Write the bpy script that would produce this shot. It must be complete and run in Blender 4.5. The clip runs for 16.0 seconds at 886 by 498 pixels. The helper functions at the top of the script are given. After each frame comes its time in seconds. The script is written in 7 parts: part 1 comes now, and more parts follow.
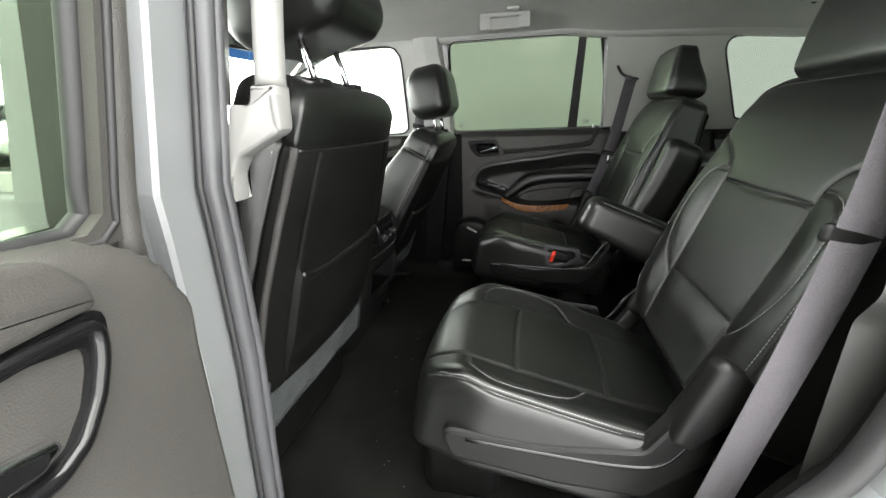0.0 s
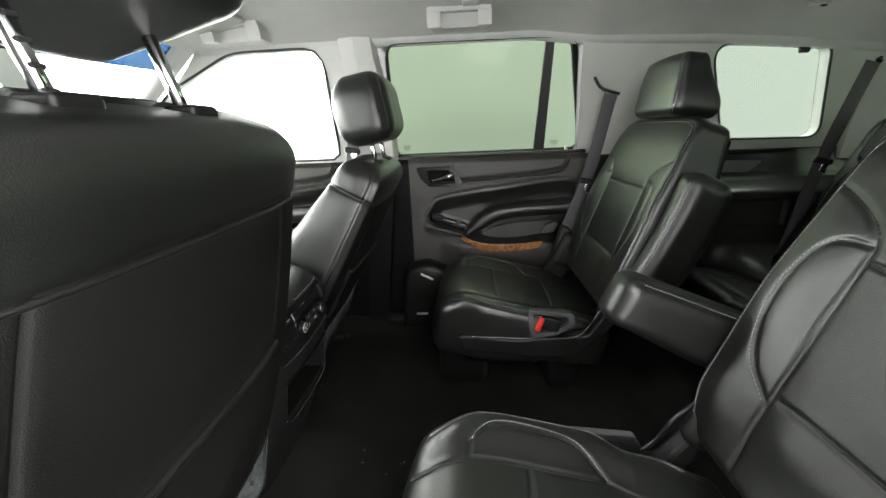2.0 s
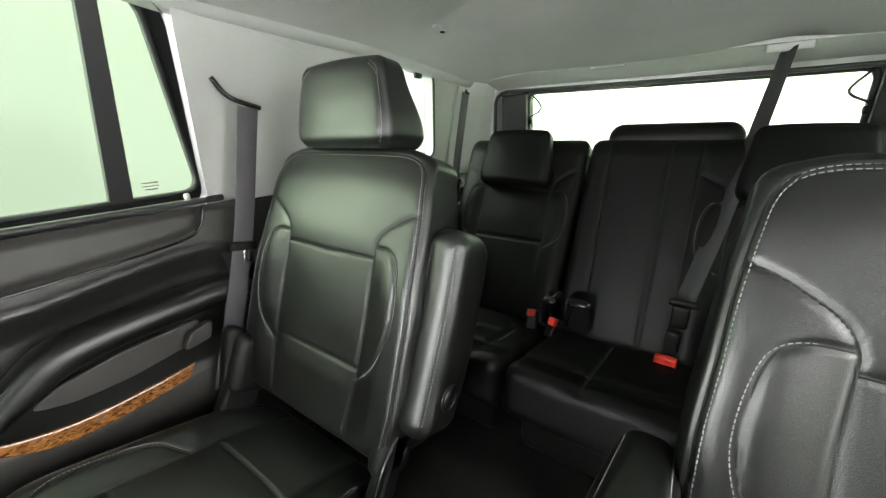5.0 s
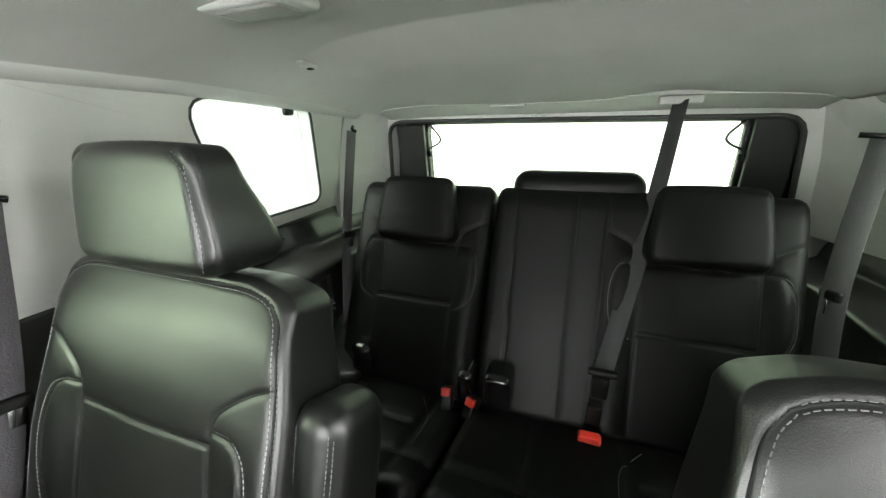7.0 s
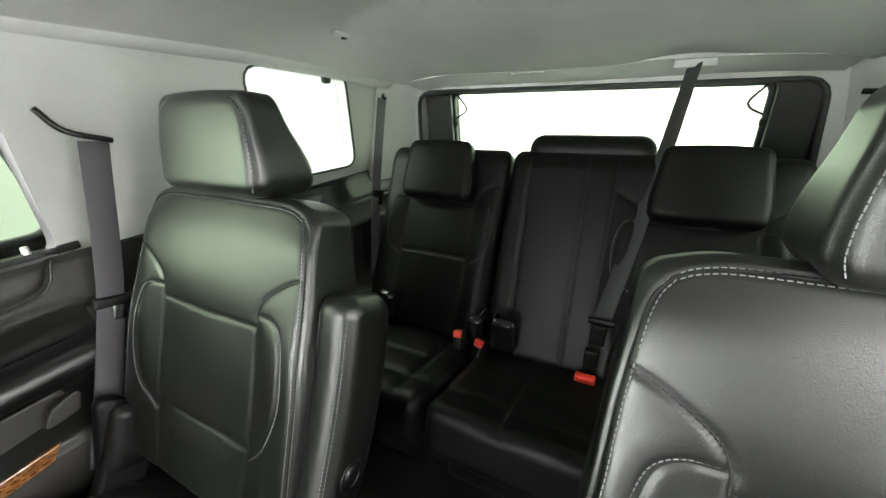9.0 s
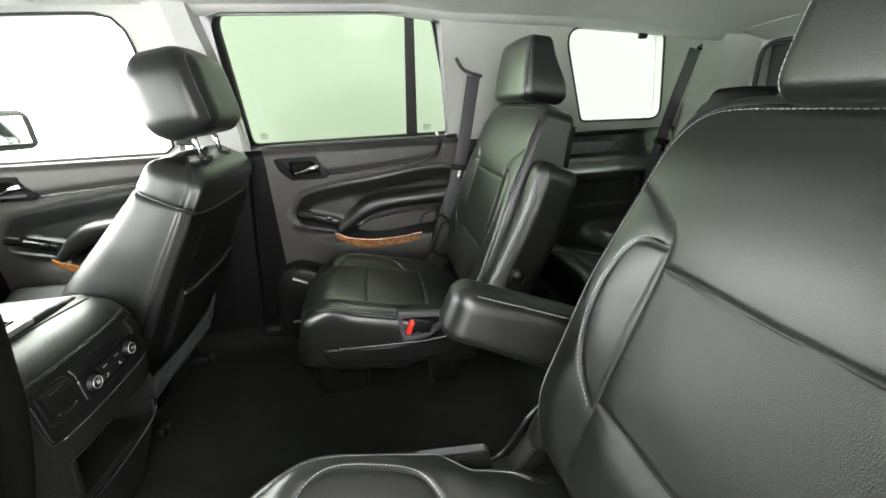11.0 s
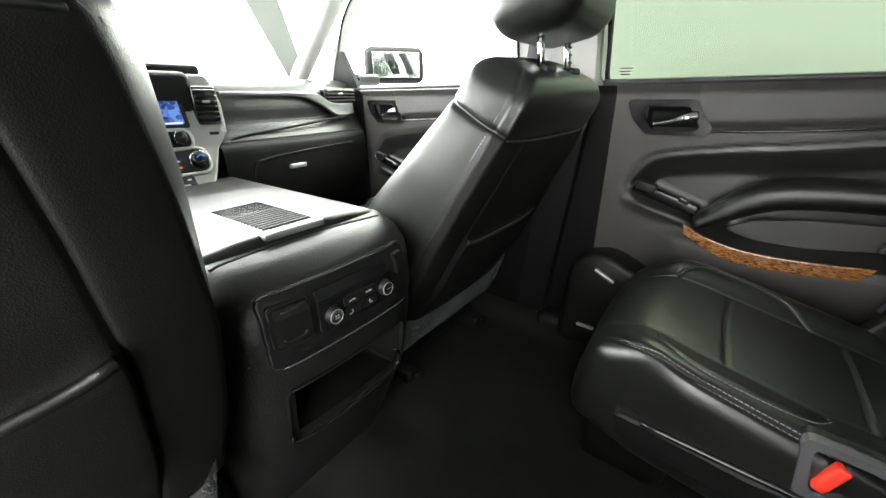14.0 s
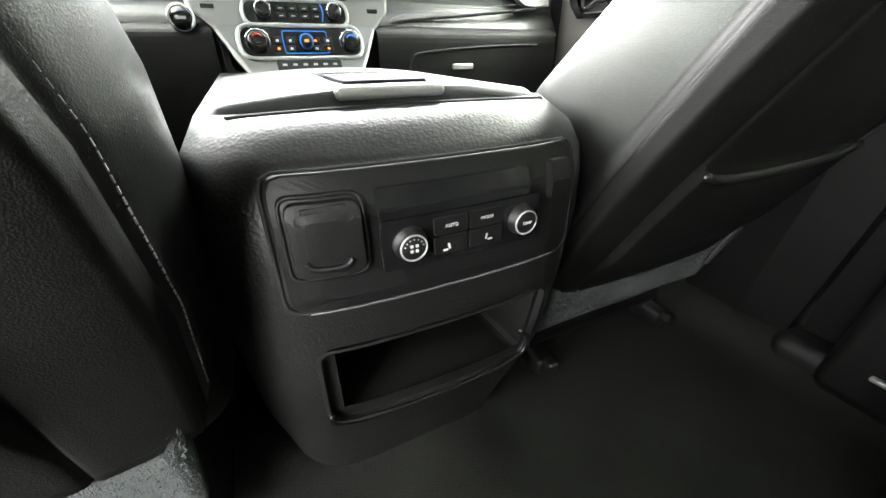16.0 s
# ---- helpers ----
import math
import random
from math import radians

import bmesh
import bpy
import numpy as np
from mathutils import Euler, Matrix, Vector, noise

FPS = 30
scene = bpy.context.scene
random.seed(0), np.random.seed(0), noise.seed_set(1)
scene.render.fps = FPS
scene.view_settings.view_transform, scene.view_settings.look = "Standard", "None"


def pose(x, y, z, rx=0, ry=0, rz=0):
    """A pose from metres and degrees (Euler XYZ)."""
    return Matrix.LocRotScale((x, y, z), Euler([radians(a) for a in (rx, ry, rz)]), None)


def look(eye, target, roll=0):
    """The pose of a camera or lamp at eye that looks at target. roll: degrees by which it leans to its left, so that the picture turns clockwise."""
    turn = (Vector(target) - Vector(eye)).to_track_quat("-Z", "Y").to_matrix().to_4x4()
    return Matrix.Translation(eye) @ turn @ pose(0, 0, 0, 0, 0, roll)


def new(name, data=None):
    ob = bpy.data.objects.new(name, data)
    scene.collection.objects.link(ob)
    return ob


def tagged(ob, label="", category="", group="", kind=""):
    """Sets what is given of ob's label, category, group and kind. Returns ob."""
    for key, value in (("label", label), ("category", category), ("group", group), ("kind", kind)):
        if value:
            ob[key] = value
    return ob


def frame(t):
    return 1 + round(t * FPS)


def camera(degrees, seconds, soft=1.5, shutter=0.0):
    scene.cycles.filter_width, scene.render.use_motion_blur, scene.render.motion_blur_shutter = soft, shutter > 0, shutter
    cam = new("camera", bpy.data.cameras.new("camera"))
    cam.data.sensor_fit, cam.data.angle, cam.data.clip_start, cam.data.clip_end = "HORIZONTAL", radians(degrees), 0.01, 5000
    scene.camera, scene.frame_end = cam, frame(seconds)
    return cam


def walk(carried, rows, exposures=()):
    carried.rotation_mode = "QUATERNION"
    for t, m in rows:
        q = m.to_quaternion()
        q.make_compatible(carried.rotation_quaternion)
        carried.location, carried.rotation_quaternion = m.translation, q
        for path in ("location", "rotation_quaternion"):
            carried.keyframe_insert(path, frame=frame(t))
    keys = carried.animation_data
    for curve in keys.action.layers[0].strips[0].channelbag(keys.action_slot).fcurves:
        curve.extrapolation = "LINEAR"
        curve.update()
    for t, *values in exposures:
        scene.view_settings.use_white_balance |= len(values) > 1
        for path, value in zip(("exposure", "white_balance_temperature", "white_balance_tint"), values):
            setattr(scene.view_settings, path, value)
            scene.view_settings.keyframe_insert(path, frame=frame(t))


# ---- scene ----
cam = camera(99.6, 16.0)
PATH = [
    (0, (0.2561, -1.2094, 0.8110), (-0.1700, 0.6380, 0.1739), -2.01),
    (0.5, (0.2407, -1.1426, 0.8244), (-0.1326, 0.7176, 0.1918), -2.12),
    (1, (0.2108, -1.0515, 0.8525), (-0.1183, 0.8183, 0.2237), -2.20),
    (1.5, (0.1881, -0.9290, 0.8687), (-0.0901, 0.9509, 0.2454), -2.32),
    (2, (0.1625, -0.7903, 0.8599), (0.0208, 1.1122, 0.2596), -2.43),
    (2.5, (0.1478, -0.6666, 0.8532), (0.1920, 1.2476, 0.2753), -2.45),
    (3, (0.1344, -0.5431, 0.8647), (0.4464, 1.3426, 0.2759), -2.65),
    (3.5, (0.1365, -0.4387, 0.8486), (0.7292, 1.3762, 0.2529), -2.71),
    (4, (0.1453, -0.3234, 0.8671), (1.1031, 1.3207, 0.2511), -2.59),
    (4.5, (0.1655, -0.2458, 0.8868), (1.4321, 1.1692, 0.2596), -2.26),
    (5, (0.2074, -0.1841, 0.9118), (1.7401, 0.9350, 0.2804), -2.07),
    (5.2, (0.2209, -0.1626, 0.9319), (1.8089, 0.8734, 0.2953), -1.91),
    (7.3, (0.4507, -0.1001, 1.0593), (2.2057, 0.5740, 0.3771), -1.73),
    (7.5, (0.4485, -0.1059, 1.0529), (2.2093, 0.5445, 0.3625), -1.72),
    (8, (0.4323, -0.1073, 1.0486), (2.1916, 0.4830, 0.3026), -1.69),
    (8.2, (0.4159, -0.1106, 1.0429), (2.1703, 0.4815, 0.2868), -1.74),
    (10.3, (0.2921, -0.5344, 0.9311), (1.1306, 1.1383, 0.2248), -2.74),
    (10.5, (0.3155, -0.5857, 0.9123), (0.9810, 1.1615, 0.2020), -3.14),
    (11, (0.3243, -0.6903, 0.8805), (0.6123, 1.1516, 0.1562), -2.90),
    (11.5, (0.3338, -0.7164, 0.8696), (0.3081, 1.1417, 0.1304), -2.75),
    (12, (0.3114, -0.6695, 0.8520), (0.0269, 1.1626, 0.1020), -2.59),
    (12.5, (0.2760, -0.6073, 0.8293), (-0.1508, 1.1979, 0.0816), -2.36),
    (13, (0.2369, -0.5240, 0.8108), (-0.3551, 1.2356, 0.0669), -2.09),
    (13.5, (0.2177, -0.4573, 0.7956), (-0.5890, 1.2170, 0.0566), -1.72),
    (14, (0.1848, -0.3186, 0.7334), (-0.9341, 1.1570, -0.0220), -0.57),
    (14.5, (0.1541, -0.2395, 0.6653), (-1.2020, 0.9894, -0.1413), 0.26),
    (15, (0.1054, -0.1847, 0.6223), (-1.3717, 0.8372, -0.2573), -0.18),
    (15.5, (0.0595, -0.1400, 0.5954), (-1.4761, 0.7444, -0.3319), -0.10),
    (16, (0.0153, -0.1296, 0.5749), (-1.5673, 0.6320, -0.3817), -0.10),
]
walk(cam, [(t, look(eye, target, roll)) for t, eye, target, roll in PATH], [(0, 0.1), (1, 0.14), (1.5, 0.25), (2, 0.50), (2.5, 0.62), (3.5, 0.66), (4.2, 0.95), (5, 1.32), (8, 1.4), (10.5, 1.25), (11.5, 1.14), (12.5, 1.06), (14, 1.0), (15, 1.35), (16, 1.85)])

# ---- world, light ----
world = bpy.data.worlds.new("studio_light")
scene.world = world
world.use_nodes = True
bg = world.node_tree.nodes["Background"]
bg.inputs["Color"].default_value = (1.0, 0.995, 0.955, 1)
bg.inputs["Strength"].default_value = 13.0


# ---- materials ----
def mat(name, color, rough=0.5, metal=0.0, grain=0.0, bump=0.0, scale=300.0, kind="noise", vary=0.12, coat=0.0, spec=0.5, blotch=6.0):
    """A surface with fine grain, large-scale unevenness in colour and gloss, and relief."""
    m = bpy.data.materials.new(name)
    m.use_nodes = True
    nt = m.node_tree
    N, L = nt.nodes, nt.links
    p = N["Principled BSDF"]
    p.inputs["Metallic"].default_value = metal
    p.inputs["Specular IOR Level"].default_value = spec
    p.inputs["Coat Weight"].default_value = coat
    tc = N.new("ShaderNodeTexCoord")
    big = N.new("ShaderNodeTexNoise")
    big.inputs["Scale"].default_value = blotch
    big.inputs["Detail"].default_value = 4
    L.new(tc.outputs["Object"], big.inputs["Vector"])
    if kind == "voronoi":
        fine = N.new("ShaderNodeTexVoronoi")
        fine.feature = "SMOOTH_F1"
        fine.inputs["Smoothness"].default_value = 0.3
        fine_out = fine.outputs["Distance"]
    else:
        fine = N.new("ShaderNodeTexNoise")
        fine.inputs["Detail"].default_value = 3
        fine_out = fine.outputs["Fac"]
    fine.inputs["Scale"].default_value = scale
    L.new(tc.outputs["Object"], fine.inputs["Vector"])
    ramp = N.new("ShaderNodeMapRange")
    ramp.inputs["From Min"].default_value, ramp.inputs["From Max"].default_value = 0.3, 0.7
    ramp.inputs["To Min"].default_value, ramp.inputs["To Max"].default_value = 1 - vary, 1 + vary
    L.new(big.outputs["Fac"], ramp.inputs["Value"])
    gr = N.new("ShaderNodeMapRange")
    gr.inputs["To Min"].default_value, gr.inputs["To Max"].default_value = 1 - grain, 1 + grain
    L.new(fine_out, gr.inputs["Value"])
    mul = N.new("ShaderNodeMath")
    mul.operation = "MULTIPLY"
    L.new(ramp.outputs["Result"], mul.inputs[0])
    L.new(gr.outputs["Result"], mul.inputs[1])
    vm = N.new("ShaderNodeVectorMath")
    vm.operation = "SCALE"
    vm.inputs[0].default_value = color
    L.new(mul.outputs["Value"], vm.inputs["Scale"])
    L.new(vm.outputs["Vector"], p.inputs["Base Color"])
    rm = N.new("ShaderNodeMapRange")
    rm.inputs["From Min"].default_value, rm.inputs["From Max"].default_value = 0.25, 0.75
    rm.inputs["To Min"].default_value, rm.inputs["To Max"].default_value = max(0.02, rough - 0.07), min(1, rough + 0.07)
    L.new(big.outputs["Fac"], rm.inputs["Value"])
    L.new(rm.outputs["Result"], p.inputs["Roughness"])
    if bump:
        b = N.new("ShaderNodeBump")
        b.inputs["Strength"].default_value = bump
        b.inputs["Distance"].default_value = 0.002
        L.new(fine_out, b.inputs["Height"])
        L.new(b.outputs["Normal"], p.inputs["Normal"])
    return m


def glass(name, tint, gloss=0.03):
    """A thin clear or tinted sheet: straight through, with a reflection that grows towards grazing angles."""
    m = bpy.data.materials.new(name)
    m.use_nodes = True
    nt = m.node_tree
    N, L = nt.nodes, nt.links
    N.remove(N["Principled BSDF"])
    tr = N.new("ShaderNodeBsdfTransparent")
    tr.inputs["Color"].default_value = (*tint, 1)
    gl = N.new("ShaderNodeBsdfGlossy")
    gl.inputs["Roughness"].default_value = 0.02
    fr = N.new("ShaderNodeLayerWeight")
    fr.inputs["Blend"].default_value = 0.5
    pw = N.new("ShaderNodeMath")
    pw.operation = "POWER"
    pw.inputs[1].default_value = 5.0
    sc = N.new("ShaderNodeMath")
    sc.operation = "MULTIPLY_ADD"
    sc.inputs[1].default_value = 0.6
    sc.inputs[2].default_value = 0.015
    mx = N.new("ShaderNodeMixShader")
    L.new(fr.outputs["Facing"], pw.inputs[0])
    L.new(pw.outputs["Value"], sc.inputs[0])
    L.new(sc.outputs["Value"], mx.inputs["Fac"])
    L.new(tr.outputs["BSDF"], mx.inputs[1])
    L.new(gl.outputs["BSDF"], mx.inputs[2])
    L.new(mx.outputs["Shader"], N["Material Output"].inputs["Surface"])
    return m


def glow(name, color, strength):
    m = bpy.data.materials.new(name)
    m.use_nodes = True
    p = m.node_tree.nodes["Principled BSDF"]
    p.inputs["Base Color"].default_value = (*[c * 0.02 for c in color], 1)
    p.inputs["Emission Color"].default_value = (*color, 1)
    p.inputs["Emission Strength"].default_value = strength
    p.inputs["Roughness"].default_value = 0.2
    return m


LEATHER = mat("black_leather", (0.0060, 0.0066, 0.0058), 0.36, spec=0.70, bump=0.11, scale=850, kind="voronoi", vary=0.15, grain=0.15)
LEATHER_FINE = mat("perforated_leather", (0.0080, 0.0088, 0.0077), 0.35, spec=0.66, bump=0.20, scale=900, kind="voronoi", vary=0.15, grain=0.3)
VINYL = mat("grained_black_vinyl", (0.0058, 0.0057, 0.0055), 0.54, spec=0.19, bump=0.16, scale=900, kind="voronoi", vary=0.15, grain=0.2)
PEBBLE = mat("pebbled_console_plastic", (0.0072, 0.0075, 0.0070), 0.44, spec=0.5, bump=0.16, scale=330, kind="voronoi", vary=0.15, grain=0.1)
# third-row leather, darkened and dulled for the shade it sits in
BENCH_SHADED = mat("shaded_bench_leather", (0.0034, 0.0037, 0.0034), 0.45, spec=0.20, bump=0.16, scale=640, kind="voronoi", vary=0.15, grain=0.15)
PLASTIC = mat("black_soft_plastic", (0.0042, 0.0042, 0.0042), 0.46, spec=0.36, bump=0.15, scale=900, vary=0.18)
SIDETRIM = mat("satin_black_side_trim", (0.020, 0.0205, 0.019), 0.36, spec=0.6, bump=0.12, scale=900, vary=0.15)
# dimmed copy of PLASTIC that puts the pillars' shade into the colour
DIMPLASTIC = mat("dimmed_black_plastic", (0.0035, 0.0035, 0.0035), 0.58, spec=0.14, bump=0.15, scale=900, vary=0.18)
GLOSS = mat("piano_black_plastic", (0.006, 0.006, 0.0065), 0.2, vary=0.1)
DARKTRIM = mat("dark_grey_door_plastic", (0.050, 0.0472, 0.0440), 0.46, bump=0.3, scale=800, vary=0.15)
CARPET = mat("black_carpet", (0.0085, 0.0090, 0.0078), 0.95, bump=1.0, scale=600, vary=0.5, grain=0.6, spec=0.15, blotch=9)
GREYCARPET = mat("grey_seat_carpet", (0.085, 0.092, 0.092), 0.95, bump=1.0, scale=650, vary=0.25, grain=0.5, spec=0.1)
HEADLINER = mat("grey_headliner_fabric", (0.45, 0.447, 0.43), 0.95, bump=0.35, scale=900, vary=0.05, grain=0.1, spec=0.1)
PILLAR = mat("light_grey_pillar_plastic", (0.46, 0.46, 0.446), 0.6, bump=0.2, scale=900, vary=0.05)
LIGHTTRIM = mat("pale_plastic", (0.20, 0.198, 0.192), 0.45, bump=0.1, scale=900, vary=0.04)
RUBBER = mat("black_rubber_seal", (0.02, 0.02, 0.021), 0.5, vary=0.2, bump=0.1, scale=300)
GREYRUBBER = mat("grey_rubber_seal", (0.06, 0.06, 0.065), 0.42, vary=0.2, bump=0.1, scale=300)
PAINT = mat("pale_silver_car_paint", (0.175, 0.180, 0.186), 0.36, vary=0.04, coat=0.3)
CHROME = mat("chrome", (0.75, 0.75, 0.76), 0.12, metal=1.0, vary=0.05)
SATIN = mat("satin_silver_plastic", (0.50, 0.50, 0.49), 0.35, metal=0.6, vary=0.05)
SILVERTRIM = mat("brushed_silver_trim", (0.30, 0.30, 0.295), 0.32, metal=0.5, vary=0.05)
RED = mat("red_buckle_plastic", (0.62, 0.035, 0.02), 0.4, vary=0.1)
WEB = mat("grey_seat_belt_webbing", (0.085, 0.080, 0.088), 0.75, bump=0.6, scale=420, vary=0.08, grain=0.2, spec=0.25)
PALEWEB = mat("pale_grey_seat_belt_webbing", (0.085, 0.084, 0.086), 0.75, bump=0.6, scale=420, vary=0.08, grain=0.2, spec=0.25)
DARKWEB = mat("black_seat_belt_webbing", (0.035, 0.035, 0.037), 0.7, bump=0.6, scale=420, vary=0.08, grain=0.2)
THREAD = mat("pale_grey_thread", (0.26, 0.26, 0.26), 0.7, vary=0.1, blotch=40)
SEAMDARK = mat("dark_seam", (0.008, 0.008, 0.008), 0.8, vary=0.1)
WHITEMARK = mat("white_button_print", (0.42, 0.42, 0.42), 0.6, vary=0.05)
ZIP = mat("grey_zip_tape", (0.035, 0.033, 0.032), 0.7, bump=0.8, scale=260, vary=0.1)
MIRROR = mat("mirror_glass", (0.62, 0.63, 0.64), 0.03, metal=1.0, vary=0.0)
CLEAR = glass("clear_glass", (0.92, 0.955, 0.92))
QUARTER = glass("lightly_tinted_glass", (0.54, 0.58, 0.54))
TINTED = glass("green_tinted_glass", (0.46, 0.515, 0.44))
BLUEBAND = glass("blue_shade_band", (0.003, 0.009, 0.022))
GROUND = mat("grey_studio_floor", (0.27, 0.275, 0.28), 0.5, vary=0.1, blotch=0.6, bump=0.1, scale=60)
# glow stands in for lamps: the walls' light is put in as emission
GLOW_WALL = glow("glowing_white_backdrop", (0.99, 1.0, 0.965), 1.05)
GLOW_LEFT = glow("left_light_wall", (1.0, 0.99, 0.98), 7.2)
GLOW_FRONT = glow("front_light_wall", (1.0, 0.99, 0.98), 18.0)
GLOW_REAR = glow("rear_light_wall", (0.97, 1.0, 0.93), 7.0)
LETTER = mat("grey_wall_lettering", (0.10, 0.105, 0.10), 0.7, vary=0.05)


def wood_material():
    m = mat("glossy_burl_wood", (0.30, 0.115, 0.03), 0.22, vary=0.0, coat=0.5)
    N, L = m.node_tree.nodes, m.node_tree.links
    p = N["Principled BSDF"]
    tc = N.new("ShaderNodeTexCoord")
    mp = N.new("ShaderNodeMapping")
    mp.inputs["Scale"].default_value = (9, 30, 30)
    ns = N.new("ShaderNodeTexNoise")
    ns.inputs["Scale"].default_value = 5
    ns.inputs["Detail"].default_value = 8
    ns.inputs["Distortion"].default_value = 2.2
    cr = N.new("ShaderNodeValToRGB")
    cr.color_ramp.elements[0].position, cr.color_ramp.elements[1].position = 0.36, 0.66
    cr.color_ramp.elements[0].color, cr.color_ramp.elements[1].color = (0.07, 0.018, 0.004, 1), (0.48, 0.21, 0.06, 1)
    L.new(tc.outputs["Object"], mp.inputs["Vector"])
    L.new(mp.outputs["Vector"], ns.inputs["Vector"])
    L.new(ns.outputs["Fac"], cr.inputs["Fac"])
    L.new(cr.outputs["Color"], p.inputs["Base Color"])
    return m


def screen_material():
    """A lit navigation map: blue ground, paler roads and blocks."""
    m = bpy.data.materials.new("lit_map_screen")
    m.use_nodes = True
    N, L = m.node_tree.nodes, m.node_tree.links
    p = N["Principled BSDF"]
    p.inputs["Roughness"].default_value = 0.12
    p.inputs["Base Color"].default_value = (0.01, 0.012, 0.02, 1)
    tc = N.new("ShaderNodeTexCoord")
    mp = N.new("ShaderNodeMapping")
    mp.inputs["Rotation"].default_value = (0.6, 0.0, 0.0)
    vo = N.new("ShaderNodeTexVoronoi")
    vo.distance = "MANHATTAN"
    vo.inputs["Scale"].default_value = 95
    cr = N.new("ShaderNodeValToRGB")
    cr.color_ramp.elements[0].color, cr.color_ramp.elements[1].color = (0.004, 0.014, 0.09, 1), (0.07, 0.15, 0.38, 1)
    cr.color_ramp.elements[0].position, cr.color_ramp.elements[1].position = 0.25, 0.75
    L.new(tc.outputs["Object"], mp.inputs["Vector"])
    L.new(mp.outputs["Vector"], vo.inputs["Vector"])
    L.new(vo.outputs["Color"], cr.inputs["Fac"])
    L.new(cr.outputs["Color"], p.inputs["Emission Color"])
    p.inputs["Emission Strength"].default_value = 1.0
    return m


WOOD = wood_material()
MAP = screen_material()
ROADGLOW = glow("pale_map_line", (0.55, 0.6, 0.65), 0.8)
BLUEGLOW = glow("blue_button_backlight", (0.03, 0.22, 0.75), 0.5)
CYANGLOW = glow("cyan_map_label", (0.02, 0.6, 0.9), 0.8)
ORANGEGLOW = glow("amber_button_backlight", (0.9, 0.25, 0.04), 0.6)


# ---- geometry helpers ----
def thing(name, at, label, category, group="", kind=""):
    ob = new(name)
    ob.location = at
    bpy.context.view_layer.update()
    return tagged(ob, label, category, group, kind)


def part(name, bm, material, parent, label=""):
    """Links a bmesh, given in world coordinates, as one mesh object under a thing or a part."""
    me = bpy.data.meshes.new(name)
    bm.to_mesh(me)
    bm.free()
    return place(name, me, material, parent, label)


def place(name, me, material, parent, label=""):
    for m in material if isinstance(material, (list, tuple)) else [material]:
        me.materials.append(m)
    ob = new(name, me)
    if parent is not None:
        off = Vector((0, 0, 0))
        q = parent
        while q is not None:
            off += q.location
            q = q.parent
        me.transform(Matrix.Translation(-off))
        ob.parent = parent
    return tagged(ob, label)


def from_arrays(name, V, F, material, parent, label="", smooth=True, idx=None):
    me = bpy.data.meshes.new(name)
    me.from_pydata([tuple(map(float, v)) for v in V], [], [tuple(map(int, f)) for f in F])
    me.polygons.foreach_set("use_smooth", [smooth] * len(me.polygons))
    if idx is not None:
        me.polygons.foreach_set("material_index", [int(i) for i in idx])
    me.update()
    ob = place(name, me, material, parent, label)
    return ob


def axis_coords(a, r, k, res):
    e = [a - r + r * math.tan(math.pi / 4 * i / k) for i in range(k + 1)]
    n = max(1, int(math.ceil(2 * (a - r) / res))) if a > r + 1e-6 else 0
    mid = list(np.linspace(-(a - r), a - r, n + 1))[1:-1] if n else []
    lo = [-v for v in reversed(e)]
    out = lo + mid + (e if a > r + 1e-6 else e[1:])
    return np.array(out)


def soft_box(size, r, res=1.0, k=3):
    """Vertices and quads of a box with rounded edges, centred on the origin."""
    half = [s / 2 for s in size]
    r = min(r, *half)
    ax = [axis_coords(h, r, k, res) for h in half]
    V, F, base = [], [], 0
    for i in range(3):
        j, l = (i + 1) % 3, (i + 2) % 3
        for sgn in (-1, 1):
            a, b = np.meshgrid(ax[j], ax[l], indexing="ij")
            P = np.zeros((a.size, 3))
            P[:, i], P[:, j], P[:, l] = sgn * half[i], a.ravel(), b.ravel()
            n, m = a.shape
            q = np.arange(n * m).reshape(n, m) + base
            f = np.stack([q[:-1, :-1], q[1:, :-1], q[1:, 1:], q[:-1, 1:]], -1).reshape(-1, 4)
            F.append(f if sgn > 0 else f[:, ::-1])
            V.append(P)
            base += n * m
    V, F = np.concatenate(V), np.concatenate(F)
    _, first, inv = np.unique(np.round(V, 6), axis=0, return_index=True, return_inverse=True)
    V, F = V[first], inv.ravel()[F]
    inner = np.clip(V, [-(h - r) for h in half], [h - r for h in half])
    d = V - inner
    ln = np.linalg.norm(d, axis=1, keepdims=True)
    V = inner + d / np.maximum(ln, 1e-9) * r * (ln > 1e-9)
    return V, F


def rbox(name, at, size, r, material, parent, label="", rot=(0, 0, 0), k=2, res=1.0, taper=None):
    """A box with rounded edges; taper(V) may reshape it before it is turned by rot (degrees) and set at its place."""
    V, F = soft_box(size, r, res, k)
    if taper:
        V = taper(V)
    M = np.array(Euler([radians(a) for a in rot]).to_matrix())
    V = V @ M.T + np.array(at)
    return from_arrays(name, V, F, material, parent, label)


def loft(name, sections, material, parent, label="", closed=True, caps=True, smooth=True):
    S = np.array(sections)
    n, m = S.shape[:2]
    V = S.reshape(-1, 3)
    q = np.arange(n * m).reshape(n, m)
    F = []
    for i in range(n - 1):
        for j in range(m if closed else m - 1):
            F.append((q[i, j], q[i, (j + 1) % m], q[i + 1, (j + 1) % m], q[i + 1, j]))
    if caps and closed:
        F.append(tuple(q[0][::-1]))
        F.append(tuple(q[-1]))
    return from_arrays(name, V, F, material, parent, label, smooth)


